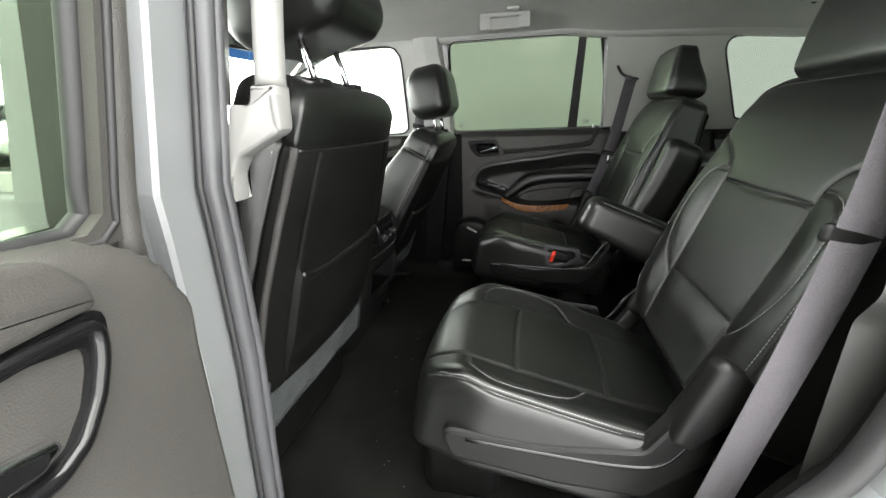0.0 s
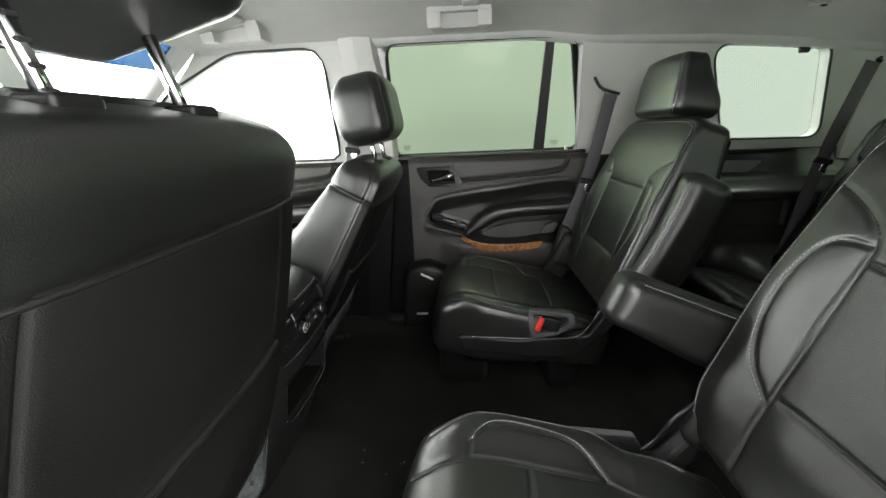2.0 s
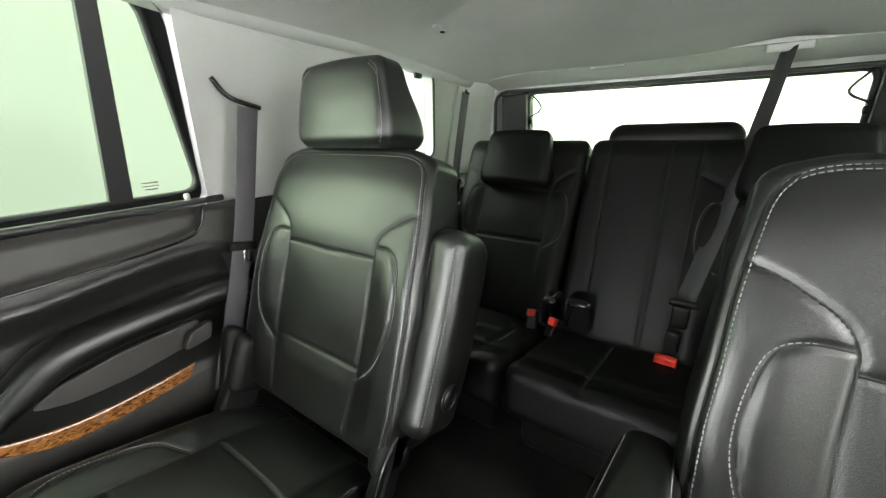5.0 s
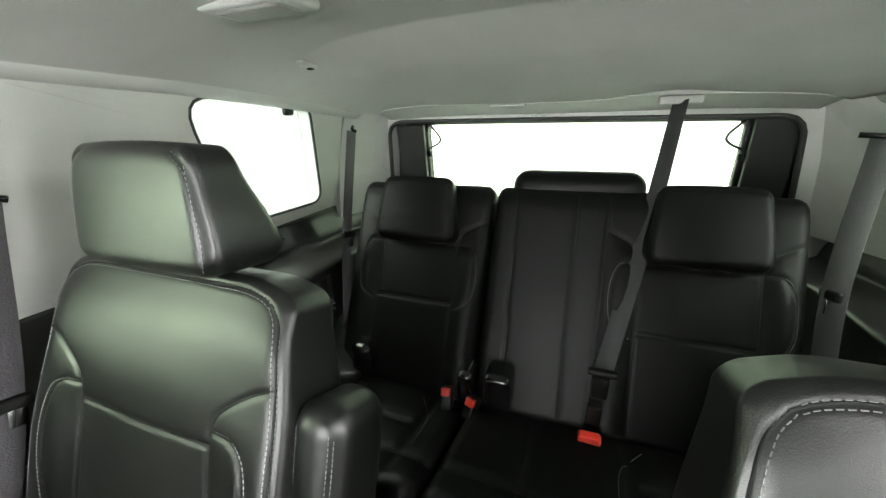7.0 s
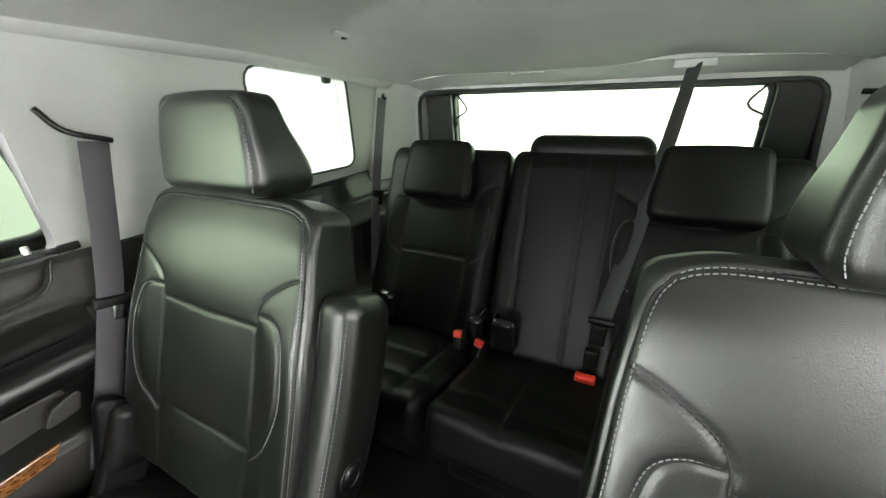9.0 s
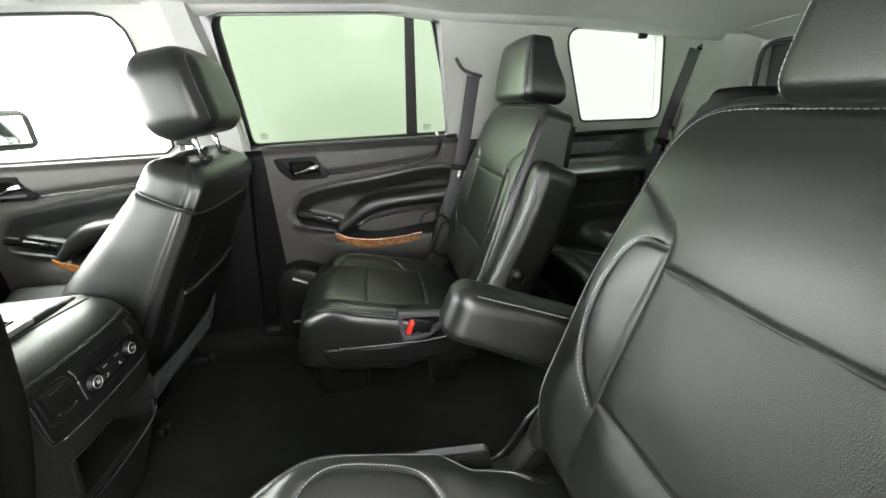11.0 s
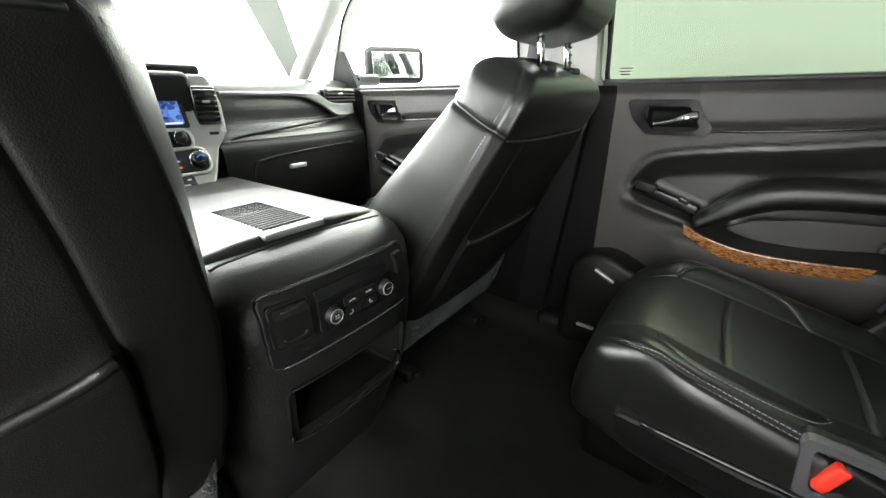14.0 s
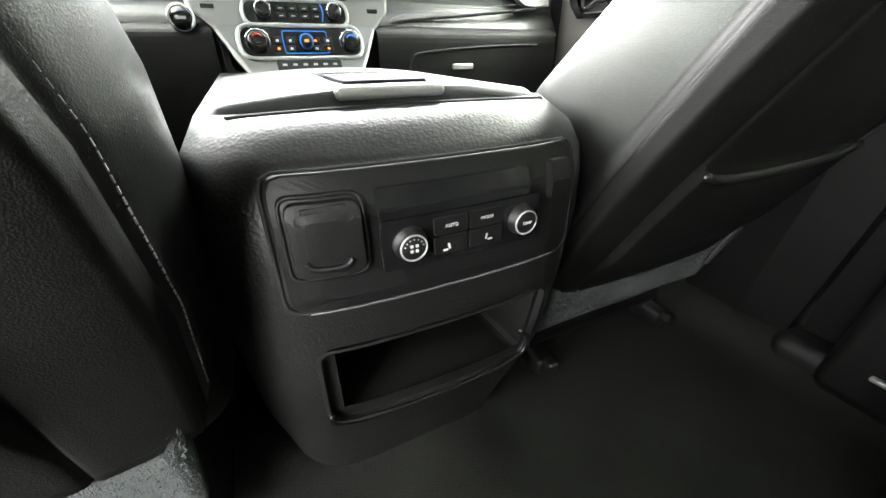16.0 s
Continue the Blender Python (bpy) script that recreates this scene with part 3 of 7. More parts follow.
def quarter_wall(s, name):
    root = thing(name, (1.2, s * 0.8, 0.4), "rear quarter trim in light grey above and black below", "wall", "", "structure")
    o, i = round_poly(QUART_OUT, 0.005), round_poly(QUART_IN, R4)
    ring_panel("upper_trim", o, i, lambda x, z, c: (x + (1.3 * c if x < 0.63 else 0), s * (ys(z) + c), z), 0.05, PILLAR, root, "light grey plastic pillar trim")
    gasket("window_seal", i, s, 0.0045, RUBBER, root, 0.002)
    # lower trim as a panel with a scooped top and storage bin
    xs, zs = np.linspace(0.60, 1.86, 190), np.linspace(0.05, 0.752, 130)
    V = []
    for x in xs:
        for z in zs:
            front = float(sstep(0.74, 0.92, x))
            p = (0.020 + 0.072 * front) * (1 - float(sstep(0.590, 0.642, z))) + 0.022 * front * (1 - float(sstep(0.642, 0.735, z))) - 0.012 * (z > 0.744)
            # hollow above the ledge, running out towards the rear
            p -= 0.045 * float(sstep(1.06, 1.11, x)) * (1 - float(sstep(1.27, 1.45, x))) * float(sstep(0.640, 0.655, z)) * (1 - float(sstep(0.725, 0.742, z)))
            # inset panel below it
            p -= 0.011 * float(sstep(1.085, 1.095, x)) * (1 - float(sstep(1.352, 1.362, x))) * float(sstep(0.462, 0.470, z)) * (1 - float(sstep(0.560, 0.568, z)))
            p += 0.16 * (1 - float(sstep(0.30, 0.40, z))) * float(sstep(1.1, 1.25, x))
            p += 0.04 * float(sstep(1.55, 1.8, x))
            V.append((x, s * (ys(z) - p), z))
    n, m = len(xs), len(zs)
    F = [(a * m + b, a * m + b + 1, (a + 1) * m + b + 1, (a + 1) * m + b) for a in range(n - 1) for b in range(m - 1)]
    if s < 0:
        F = [f[::-1] for f in F]
    idx = [0 for a in range(n - 1) for b in range(m - 1)]
    from_arrays("lower_trim", V, F, [SIDETRIM], root, "satin black plastic side trim with a scooped ledge", idx=idx)
    slab_y = s * 0.83
    rbox("outer_skin", (1.35, slab_y, 0.27), (1.2, 0.03, 0.86), 0.01, PAINT, root)
    for dx, w in ((0, 0.016), (0.026, 0.007)):
        rbox("vent_slot", (1.318 + dx, s * (ys(0.5) - 0.083), 0.512), (w, 0.005, 0.072), 0.002, SATIN, root, rot=(0, 12, 0))
    # pillar behind the window
    sec = []
    for z, x0, x1, y0, y1 in ((0.70, 1.58, 1.84, 0.775, 0.66), (0.85, 1.58, 1.84, 0.76, 0.64), (1.0, 1.57, 1.84, 0.72, 0.62), (1.13, 1.56, 1.84, 0.67, 0.59)):
        sec.append([(x0, s * y0, z), ((x0 + x1) / 2, s * (0.5 * (y0 + y1) - 0.0), z), (x1, s * y1, z), (x1 + 0.02, s * (y1 + 0.12), z), (x0, s * (y0 + 0.08), z)])
    loft("rear_pillar", sec, PILLAR, root, "light grey rear pillar trim", smooth=False)
    w = thing("window_quarter", (1.25, s * 0.75, 0.95), "fixed rear quarter window of green tinted glass", "window", "", "structure")
    w.name = "window_3" if s > 0 else "window_4"
    glass_sheet("pane", i, s, QUARTER, w, 0.045)
    rbox("window_latch", (1.314, s * (ys(1.09) + 0.006), 1.082), (0.035, 0.018, 0.035), 0.008, PLASTIC, w, "black plastic latch")
    return root


quarter_wall(1, "wall_right")
quarter_wall(-1, "wall_left")


def front_side(s, name):
    """Front door and its window, with the pillar ahead of it."""
    root = thing(name, (-0.7, s * 0.8, 0.4), "closed front car door with black trim and clear window", "door", "", "structure")
    o, i = resample(round_poly(FRONT_OUT, [0.005, 0.005, 0.01, 0.04]), 60), resample(round_poly(FRONT_IN, [0.02, 0.04, 0.07, 0.30, 0.30]), 60)
    ring_panel("window_frame", o, i, side(s), 0.04, PILLAR, root, "light grey pillar trim round the window")
    gasket("window_seal", i, s, 0.005, RUBBER, root)
    prism("pane", [tuple(p) for p in i], lambda x, z, c: (x, s * (ys(z) + 0.012 + c), z), 0.004, CLEAR, root)
    prism("mirror_corner", [(-1.25, 0.755), (-1.07, 0.755), (-1.105, 0.895), (-1.125, 0.90)], side(s, 0.004), 0.02, PLASTIC, root, "black mirror corner trim", bevel=0.003)
    door_panel(root, s, -0.96, (-1.25, -0.22))
    rbox("outer_skin", (-0.74, s * 0.84, 0.24), (1.05, 0.03, 1.0), 0.01, PAINT, root)
    return root


def door_panel(root, s, dx, span):
    """The inner trim of a door: a moulded sheet with its scoop, pad, pull, wood strip, handle and switches. dx shifts the pattern along the car."""
    eye = np.array([(-0.035, 0.51), (-0.005, 0.56), (0.035, 0.592), (0.15, 0.613), (0.26, 0.625), (0.62, 0.645), (0.63, 0.40), (0.47, 0.385), (0.26, 0.37), (0.107, 0.425), (-0.006, 0.468)])
    eye_s = resample(np.vstack([smooth_path(np.vstack([eye, eye[:1]]), 6)]), 120)
    belt = smooth_path([(0.12, 0.655), (0.30, 0.664), (0.51, 0.684), (0.56, 0.708), (0.578, 0.76)], 8)
    xs = np.arange(span[0], span[1] + 0.001, 0.0065)
    zs = np.arange(0.04, 0.7601, 0.0065)
    gx, gz = np.meshgrid(xs, zs, indexing="ij")
    q = np.column_stack([gx.ravel() - dx, gz.ravel()])
    d = line_dist(q, [np.vstack([eye_s, eye_s[:1]])])
    inside = np.zeros(len(q), bool)
    for a, b in zip(eye_s, np.roll(eye_s, -1, 0)):
        c = (a[1] > q[:, 1]) != (b[1] > q[:, 1])
        with np.errstate(divide="ignore", invalid="ignore"):
            xi = (b[0] - a[0]) * (q[:, 1] - a[1]) / (b[1] - a[1]) + a[0]
        inside ^= c & (q[:, 0] < xi)
    p = np.where(inside, -0.034 * sstep(0.0, 0.070, d), 0.0)
    p -= 0.005 * np.exp(-(d / 0.004) ** 2)
    db = line_dist(q, [belt])
    above = (q[:, 0] > 0.1) & (q[:, 0] < 0.578) & (q[:, 1] > np.interp(q[:, 0], belt[:, 0], belt[:, 1]))
    p += np.where(above, 0.010 * sstep(0, 0.02, db), 0) - 0.005 * np.exp(-(db / 0.004) ** 2)
    # bulge below the pull and the pocket
    p += 0.045 * sstep(0.02, 0.14, q[:, 0]) * (1 - sstep(0.50, 0.62, q[:, 0])) * sstep(0.20, 0.36, q[:, 1]) * (1 - sstep(0.385, 0.43, q[:, 1]))
    p += 0.035 * sstep(-0.04, 0.02, q[:, 0]) * (1 - sstep(0.12, 0.20, q[:, 0])) * np.exp(-((q[:, 1] - (0.47 - 0.25 * np.clip(q[:, 0], 0, 0.3))) / 0.022) ** 2)
    p += 0.012 * sstep(0.735, 0.755, q[:, 1])
    # recess behind the door lever
    cup_in = sstep(-0.012, 0.004, q[:, 0]) * (1 - sstep(0.098, 0.112, q[:, 0] - 0.25 * (0.68 - q[:, 1]))) * sstep(0.648, 0.660, q[:, 1]) * (1 - sstep(0.700, 0.711, q[:, 1]))
    p -= 0.026 * cup_in
    V = [(x, s * (ys(z) - 0.012 - w), z) for x, z, w in zip(gx.ravel(), gz.ravel(), p)]
    n, m = gx.shape
    F = [(a * m + b, a * m + b + 1, (a + 1) * m + b + 1, (a + 1) * m + b) for a in range(n - 1) for b in range(m - 1)]
    if s < 0:
        F = [f[::-1] for f in F]
    soft = inside.reshape(gx.shape)
    # darker plastic in the lever recess and along the passenger doors' front strip
    black = ((cup_in > 0.3) | ((q[:, 0] < -0.085) & (s > 0))).reshape(gx.shape)
    idx = [2 if black[a, b] else 1 if soft[a, b] else 0 for a in range(n - 1) for b in range(m - 1)]
    from_arrays("door_panel", V, F, [DARKTRIM, SIDETRIM, DIMPLASTIC], root, "dark grey moulded door trim with black padded areas", idx=idx)

    def at(x, z, inward):
        return (x + dx, s * (ys(z) - 0.012 - inward), z)
    # padded armrest, rising from the pull to the rear
    path = smooth_path([(0.150, 0.437), (0.20, 0.478), (0.265, 0.520), (0.35, 0.537), (0.50, 0.545), (0.63, 0.550)], 6)
    secs = []
    for k, (x, z) in enumerate(path):
        t = k / (len(path) - 1)
        hh, ww = 0.018 + 0.014 * min(1, t * 3), 0.055 + 0.01 * t
        secs.append([at(x - math.sin(a) * hh * 0.35, z + hh * math.sin(a), -0.03 + (ww + 0.03) * (0.5 + 0.5 * math.copysign(abs(math.cos(a)) ** 0.6, math.cos(a)))) for a in np.linspace(0, 2 * math.pi, 18, endpoint=False)])
    if s < 0:
        secs = [q[::-1] for q in secs]
    loft("armrest_pad", secs, LEATHER, root, "black leather door armrest with pale stitching")
    stitch_line([at(x - 0.006, z + 0.026, 0.040) for x, z in path], (0, -s * 0.6, 0.8), root)
    # wood strip
    top = smooth_path([(0.128, 0.440), (0.18, 0.415), (0.26, 0.398), (0.36, 0.398), (0.468, 0.408)], 6)
    low = smooth_path([(0.450, 0.378), (0.36, 0.366), (0.26, 0.364), (0.20, 0.378), (0.132, 0.415)], 6)
    prism("wood_trim", [tuple(a) for a in top] + [tuple(a) for a in low], lambda x, z, c: at(x, z, 0.045 + c), 0.010, WOOD, root, "glossy orange-brown burl wood strip", bevel=0.003, smooth=False)
    # pocket behind the pull
    prism("door_pocket", [tuple(p) for p in round_poly([(0.200, 0.428), (0.262, 0.458), (0.36, 0.476), (0.52, 0.486), (0.500, 0.430), (0.36, 0.408), (0.27, 0.410)], 0.016)], lambda x, z, c: at(x, z, -0.012 + c), 0.010, DARKTRIM, root, "dark grey pull pocket", bevel=0.004)
    prism("pull_end", [tuple(p) for p in round_poly([(0.455, 0.430), (0.520, 0.440), (0.535, 0.488), (0.480, 0.470)], 0.012)], lambda x, z, c: at(x, z, 0.012 + c), 0.020, DARKTRIM, root, bevel=0.004)
    # handle bezel, cup and lever
    bz = round_poly([(-0.055, 0.722), (0.095, 0.722), (0.140, 0.655), (0.125, 0.640), (0.0, 0.640), (-0.035, 0.675)], 0.012)
    cup = round_poly([(-0.015, 0.706), (0.085, 0.706), (0.112, 0.660), (0.105, 0.652), (0.015, 0.652), (-0.005, 0.675)], 0.010)
    ring_panel("handle_bezel", resample(bz, 60), resample(cup, 60), lambda x, z, c: at(x, z, -0.004 + c), 0.014, GLOSS, root, "gloss black handle surround")
    tube("handle_lever", [at(x, z, e) for x, z, e in smooth_path([(0.010, 0.663, 0.002), (0.05, 0.670, 0.012), (0.080, 0.681, 0.016), (0.102, 0.686, 0.006)], 5)], np.linspace(0.004, 0.011, 16), CHROME, root, "chrome door lever", flat=1.2)
    # switch panel
    rbox("switch_panel", at(0.075, 0.492, 0.020), (0.16, 0.035, 0.03), 0.008, GLOSS, root, rot=(0, 17, 0))
    rbox("window_switch", at(0.118, 0.492, 0.042), (0.024, 0.012, 0.01), 0.003, PLASTIC, root, rot=(0, 17, 0))
    rbox("switch_mark", at(0.118, 0.496, 0.0475), (0.014, 0.002, 0.002), 0.0005, WHITEMARK, root, rot=(0, 17, 0))
    rbox("ash_cup_lid", at(0.030, 0.515, 0.030), (0.05, 0.02, 0.025), 0.006, PLASTIC, root, rot=(0, 12, 0))
    tube("belt_trim", [at(x, z, 0.010) for x, z in smooth_path([(0.13, 0.652), (0.30, 0.661), (0.51, 0.681), (0.56, 0.704), (0.577, 0.75)], 6)], 0.0028, GLOSS, root)


def rear_door(s, name, label):
    root = thing(name, (-0.17, s * 0.83, 0.4), label, "door", "", "structure")
    i = round_poly(GLASS_IN, R4, 8)
    o = round_poly(GLASS_OUT, R4, 8)

    def gl(x, z, c):
        return (x, yg(z) + c, z)
    ring_panel("window_frame", o, i, lambda x, z, c: gl(x, z, c - 0.006), 0.03, RUBBER, root, "black window frame")
    tube("window_seal", [gl(x, z, -0.006) for x, z in resample(i, 160)], 0.008, RUBBER, root, closed=True)
    rv_in = resample(round_poly(REVEAL, R4, 8), 160)
    rv_out = resample(round_poly(GLASS_OUT, R4, 8), 160)
    V = [(x, ys(z) - 0.004, z) for x, z in rv_in] + [(0.5 * (a[0] + b[0]), 0.5 * (ys(a[1]) + yg(b[1])) + 0.01, 0.35 * a[1] + 0.65 * b[1]) for a, b in zip(rv_in, rv_out)] + [gl(x, z, 0.0) for x, z in rv_out]
    from_arrays("window_reveal", V, [(r * 160 + k, r * 160 + (k + 1) % 160, (r + 1) * 160 + (k + 1) % 160, (r + 1) * 160 + k) for r in range(2) for k in range(160)], RUBBER, root, "black rubber reveal round the window")
    prism("front_post", [(-0.335, 0.73), (-0.185, 0.73), (-0.180, 1.225), (-0.335, 1.225)], lambda x, z, c: gl(x, z, c + 0.004), 0.02, RUBBER, root, "black post ahead of the window")
    prism("window_divider", [(0.448, 0.745), (0.494, 0.745), (0.496, 1.195), (0.464, 1.195)], lambda x, z, c: gl(x, z, c - 0.012), 0.02, RUBBER, root, "black window divider bar", bevel=0.002)
    prism("pane", [tuple(p) for p in i], lambda x, z, c: gl(x, z, 0.008 + c), 0.004, TINTED, root)
    for x in (0.535, -0.105):
        for k, w in enumerate((0.034, 0.034, 0.026)):
            rbox("etched_mark", (x, yg(0.80) + 0.002, 0.802 - 0.008 * k), (w, 0.001, 0.003), 0.0003, LIGHTTRIM, root)
    rbox("lock_knob", (0.555, ys(0.77) - 0.002, 0.772), (0.012, 0.012, 0.022), 0.004, SATIN, root)
    door_panel(root, s, 0.0, (-0.20, 0.66))
    tube("belt_seal", [(x, s * (ys(0.76) - 0.006), 0.762) for x in np.linspace(-0.12, 0.63, 12)], 0.008, RUBBER, root)
    rbox("outer_skin", (0.245, s * 0.96, 0.24), (0.83, 0.03, 0.98), 0.012, PAINT, root)
    rbox("bottom_rail", (0.245, s * 0.81, 0.03), (0.83, 0.06, 0.05), 0.01, DARKTRIM, root)
    return root


rear_door(1, "door_1", "closed rear car door with black trim and wood strip")
front_side(1, "door_2")
driver_door = front_side(-1, "door_4")


def open_rear_door():
    """The rear door on the driver side, swung wide open: u runs along the door from its hinged edge, c towards the passengers."""
    root = thing("door_3", (-0.08, -0.92, 0.36), "rear car door standing open, with grey trim and black lever surround", "door", "", "structure")
    un, nn, p0 = Vector((0.2588, -0.9659, 0)), Vector((0.9659, 0.2588, 0)), Vector((-0.069, -0.902, 0))

    def at(u, z, c):
        q = p0 + un * u + nn * (c + 0.23 * max(z - 0.745, 0))
        return (q.x, q.y, z)
    edge_z, edge_u = [0.0, 0.44, 0.556, 0.63, 0.69, 0.724, 0.79, 1.24], [0.085, 0.077, 0.072, 0.068, 0.060, 0.053, 0.054, 0.060]

    def edge(z):
        return float(np.interp(z, edge_z, edge_u))
    # window frame: stepped outer edge, rounded ridge, inner face
    outer, inner = around(round_poly([(0.110, 0.746), (0.80, 0.762), (0.72, 1.15), (0.092, 1.15)], [0.012, 0.04, 0.06, 0.03], 6), (0.084, 0.735, 0.86, 1.21))
    ring_panel("window_frame", outer, inner, lambda u, z, c: at(u, z, c - 0.020), 0.020, DARKTRIM, root, "dark grey window frame trim")
    loft("frame_ridge", [[at(0.086 + 0.011 * math.cos(a), z, -0.006 + 0.011 * math.sin(a)) for a in np.linspace(0, 2 * math.pi, 14, endpoint=False)] for z in np.linspace(0.70, 1.21, 16)], DARKTRIM, root, "rounded ridge of the window frame")
    secs = [[at(edge(z), z, -0.060), at(edge(z), z, -0.022), at(edge(z) + 0.004, z, -0.018), at(0.088, z, -0.014), at(0.088, z, -0.060)] for z in np.linspace(0.66, 1.21, 24)]
    loft("frame_edge", secs, DARKTRIM, root, "stepped edge of the window frame", smooth=False)
    tube("window_seal", [at(u, z, -0.016) for u, z in inner], 0.007, RUBBER, root, "black rubber window seal", closed=True)
    tube("frame_bead", [at(u, z, 0.001) for u, z in around(round_poly([(0.101, 0.738), (0.81, 0.754), (0.73, 1.16), (0.084, 1.16)], [0.012, 0.04, 0.06, 0.03], 6), (0.05, 0.70, 0.9, 1.25))[1]], 0.003, RUBBER, root, closed=True)
    prism("pane", [tuple(p) for p in inner], lambda u, z, c: at(u, z, c - 0.024), 0.004, TINTED, root)
    # lower trim: a moulded sheet whose top rolls over to the window
    us, zs = np.linspace(0, 1, 60), np.linspace(0.03, 0.757, 80)
    V = []
    for k in us:
        for z in zs:
            u = edge(z) + (0.86 - edge(z)) * k ** 1.6
            top = float(np.interp(u, [0.053, 0.079, 0.087, 0.106, 0.134, 0.177, 0.9], [0.66, 0.697, 0.717, 0.734, 0.746, 0.753, 0.757]))
            zz = min(z, top)
            c = 0.004 + 0.018 * (1 - (1 - float(np.clip((top - z) / 0.030, 0, 1))) ** 2) ** 0.5
            c -= 0.030 * (1 - float(sstep(0.0, 0.010, u - edge(z))))
            c += 0.022 * float(sstep(0.20, 0.36, z)) * (1 - float(sstep(0.385, 0.45, z))) * float(sstep(0.16, 0.26, u))
            V.append(at(u, zz, c - 0.045 * float(sstep(top - 0.001, top + 0.012, z))))
    m = len(zs)
    from_arrays("door_panel", V, [(a * m + b, a * m + b + 1, (a + 1) * m + b + 1, (a + 1) * m + b)[::-1] for a in range(len(us) - 1) for b in range(m - 1)], DARKTRIM, root, "dark grey moulded door trim, scuffed")
    prism("belt_pad", [tuple(p) for p in round_poly([(0.40, 0.768), (0.215, 0.757), (0.182, 0.748), (0.166, 0.730), (0.163, 0.711), (0.192, 0.712), (0.40, 0.718)], 0.014)], lambda u, z, c: at(u, z, 0.012 + c), 0.020, DARKTRIM, root, "padded grey upper trim", bevel=0.007, smooth=True)
    # lever surround, cup and lever
    bo = resample(round_poly([(0.157, 0.710), (0.163, 0.682), (0.174, 0.660), (0.192, 0.638), (0.215, 0.628), (0.270, 0.636), (0.315, 0.660), (0.315, 0.714), (0.214, 0.711)], 0.012), 72)
    bi = resample(round_poly([(0.176, 0.692), (0.180, 0.676), (0.190, 0.658), (0.206, 0.643), (0.222, 0.640), (0.262, 0.648), (0.296, 0.668), (0.296, 0.702), (0.210, 0.700)], 0.010), 72)
    ring_panel("lever_surround", bo, bi, lambda u, z, c: at(u, z, 0.012 + c), 0.014, GLOSS, root, "gloss black lever surround")
    tube("surround_lip", [at(u, z, 0.026) for u, z in 0.55 * bo + 0.45 * bi], 0.005, GLOSS, root, closed=True)
    # the chrome's reflection is put into the bowl as a pale colour
    prism("lever_cup", [tuple(p) for p in bi], lambda u, z, c: at(u, z, 0.006 + c), 0.004, LIGHTTRIM, root, "lever bowl, painted pale for the chrome reflected in it")
    prism("lever", [tuple(p) for p in round_poly([(0.300, 0.675), (0.236, 0.664), (0.212, 0.656), (0.209, 0.649), (0.222, 0.643), (0.240, 0.646), (0.300, 0.655)], 0.005)], lambda u, z, c: at(u, z, 0.018 + c), 0.010, CHROME, root, "chrome door lever", bevel=0.003, smooth=True)
    prism("lever_inlay", [tuple(p) for p in round_poly([(0.296, 0.671), (0.236, 0.660), (0.217, 0.653), (0.224, 0.647), (0.240, 0.650), (0.296, 0.659)], 0.003)], lambda u, z, c: at(u, z, 0.0282 + c), 0.001, GLOSS, root)
    prism("outer_skin", [(0.03, -0.20), (0.90, -0.20), (0.90, 0.74), (0.03, 0.74)], lambda u, z, c: at(u, z, -0.11 + c), 0.03, PAINT, root, "pale silver outer skin")
    prism("door_shell", [(0.085, -0.15), (0.86, -0.15), (0.86, 0.70), (0.085, 0.70)], lambda u, z, c: at(u, z, -0.078 + c), 0.04, DARKTRIM, root)
    return root


open_rear_door()


def b_pillar(s, name):
    root = thing(name, (-0.23, s * 0.76, 0.0), "door pillar with grey upper trim and black lower trim", "pillar", "", "structure")
    up, low = [], []
    zj = 0.72 if s > 0 else 0.765
    for z in (zj, 0.85, 1.0, 1.12, 1.2):
        y = ys(z) - (0.0 if s > 0 else 0.035)
        e = 0.03 * float(sstep(0.9, 1.15, z))
        up.append([(-0.325 + e, s * (y + 0.02), z), (-0.31 + e, s * (y - 0.016), z), (-0.23, s * (y - 0.022), z), (-0.14 - e, s * (y - 0.016), z), (-0.125 - e, s * (y + 0.02), z)])
    for z in (0.02, 0.3, 0.6, zj):
        y = ys(z) - (0.0 if s > 0 else 0.065)
        w = 0.04 * (1 - sstep(0.05, 0.4, z))
        k = -0.115 * (0.72 - z) - (0.0 if s > 0 else 0.045)
        low.append([(-0.34 - w + k, s * (y + 0.03), z), (-0.32 - w + k, s * (y - 0.03), z), (-0.23 + k, s * (y - 0.04), z), (-0.14 + k, s * (y - 0.03), z), (-0.12 + k, s * (y + 0.03), z)])
    if s > 0:
        up, low = [q[::-1] for q in up], [q[::-1] for q in low]
    if s > 0:
        loft("upper_trim", up, PILLAR, root, "light grey upper pillar trim", smooth=False)
    loft("lower_trim", low, DIMPLASTIC, root, "black lower pillar trim, darkened for shade", smooth=False)
    return root


b_pillar(1, "pillar_right")
bl = b_pillar(-1, "pillar_left")
# painted door jamb and rubber seals of the open doorway


def yp(z):
    return 0.80 - 0.23 * max(z - 0.75, 0)


def xp(z):
    return float(np.interp(z, [-0.25, 0.3, 0.5, 0.7, 1.2], [-0.175, -0.138, -0.122, -0.117, -0.119]))


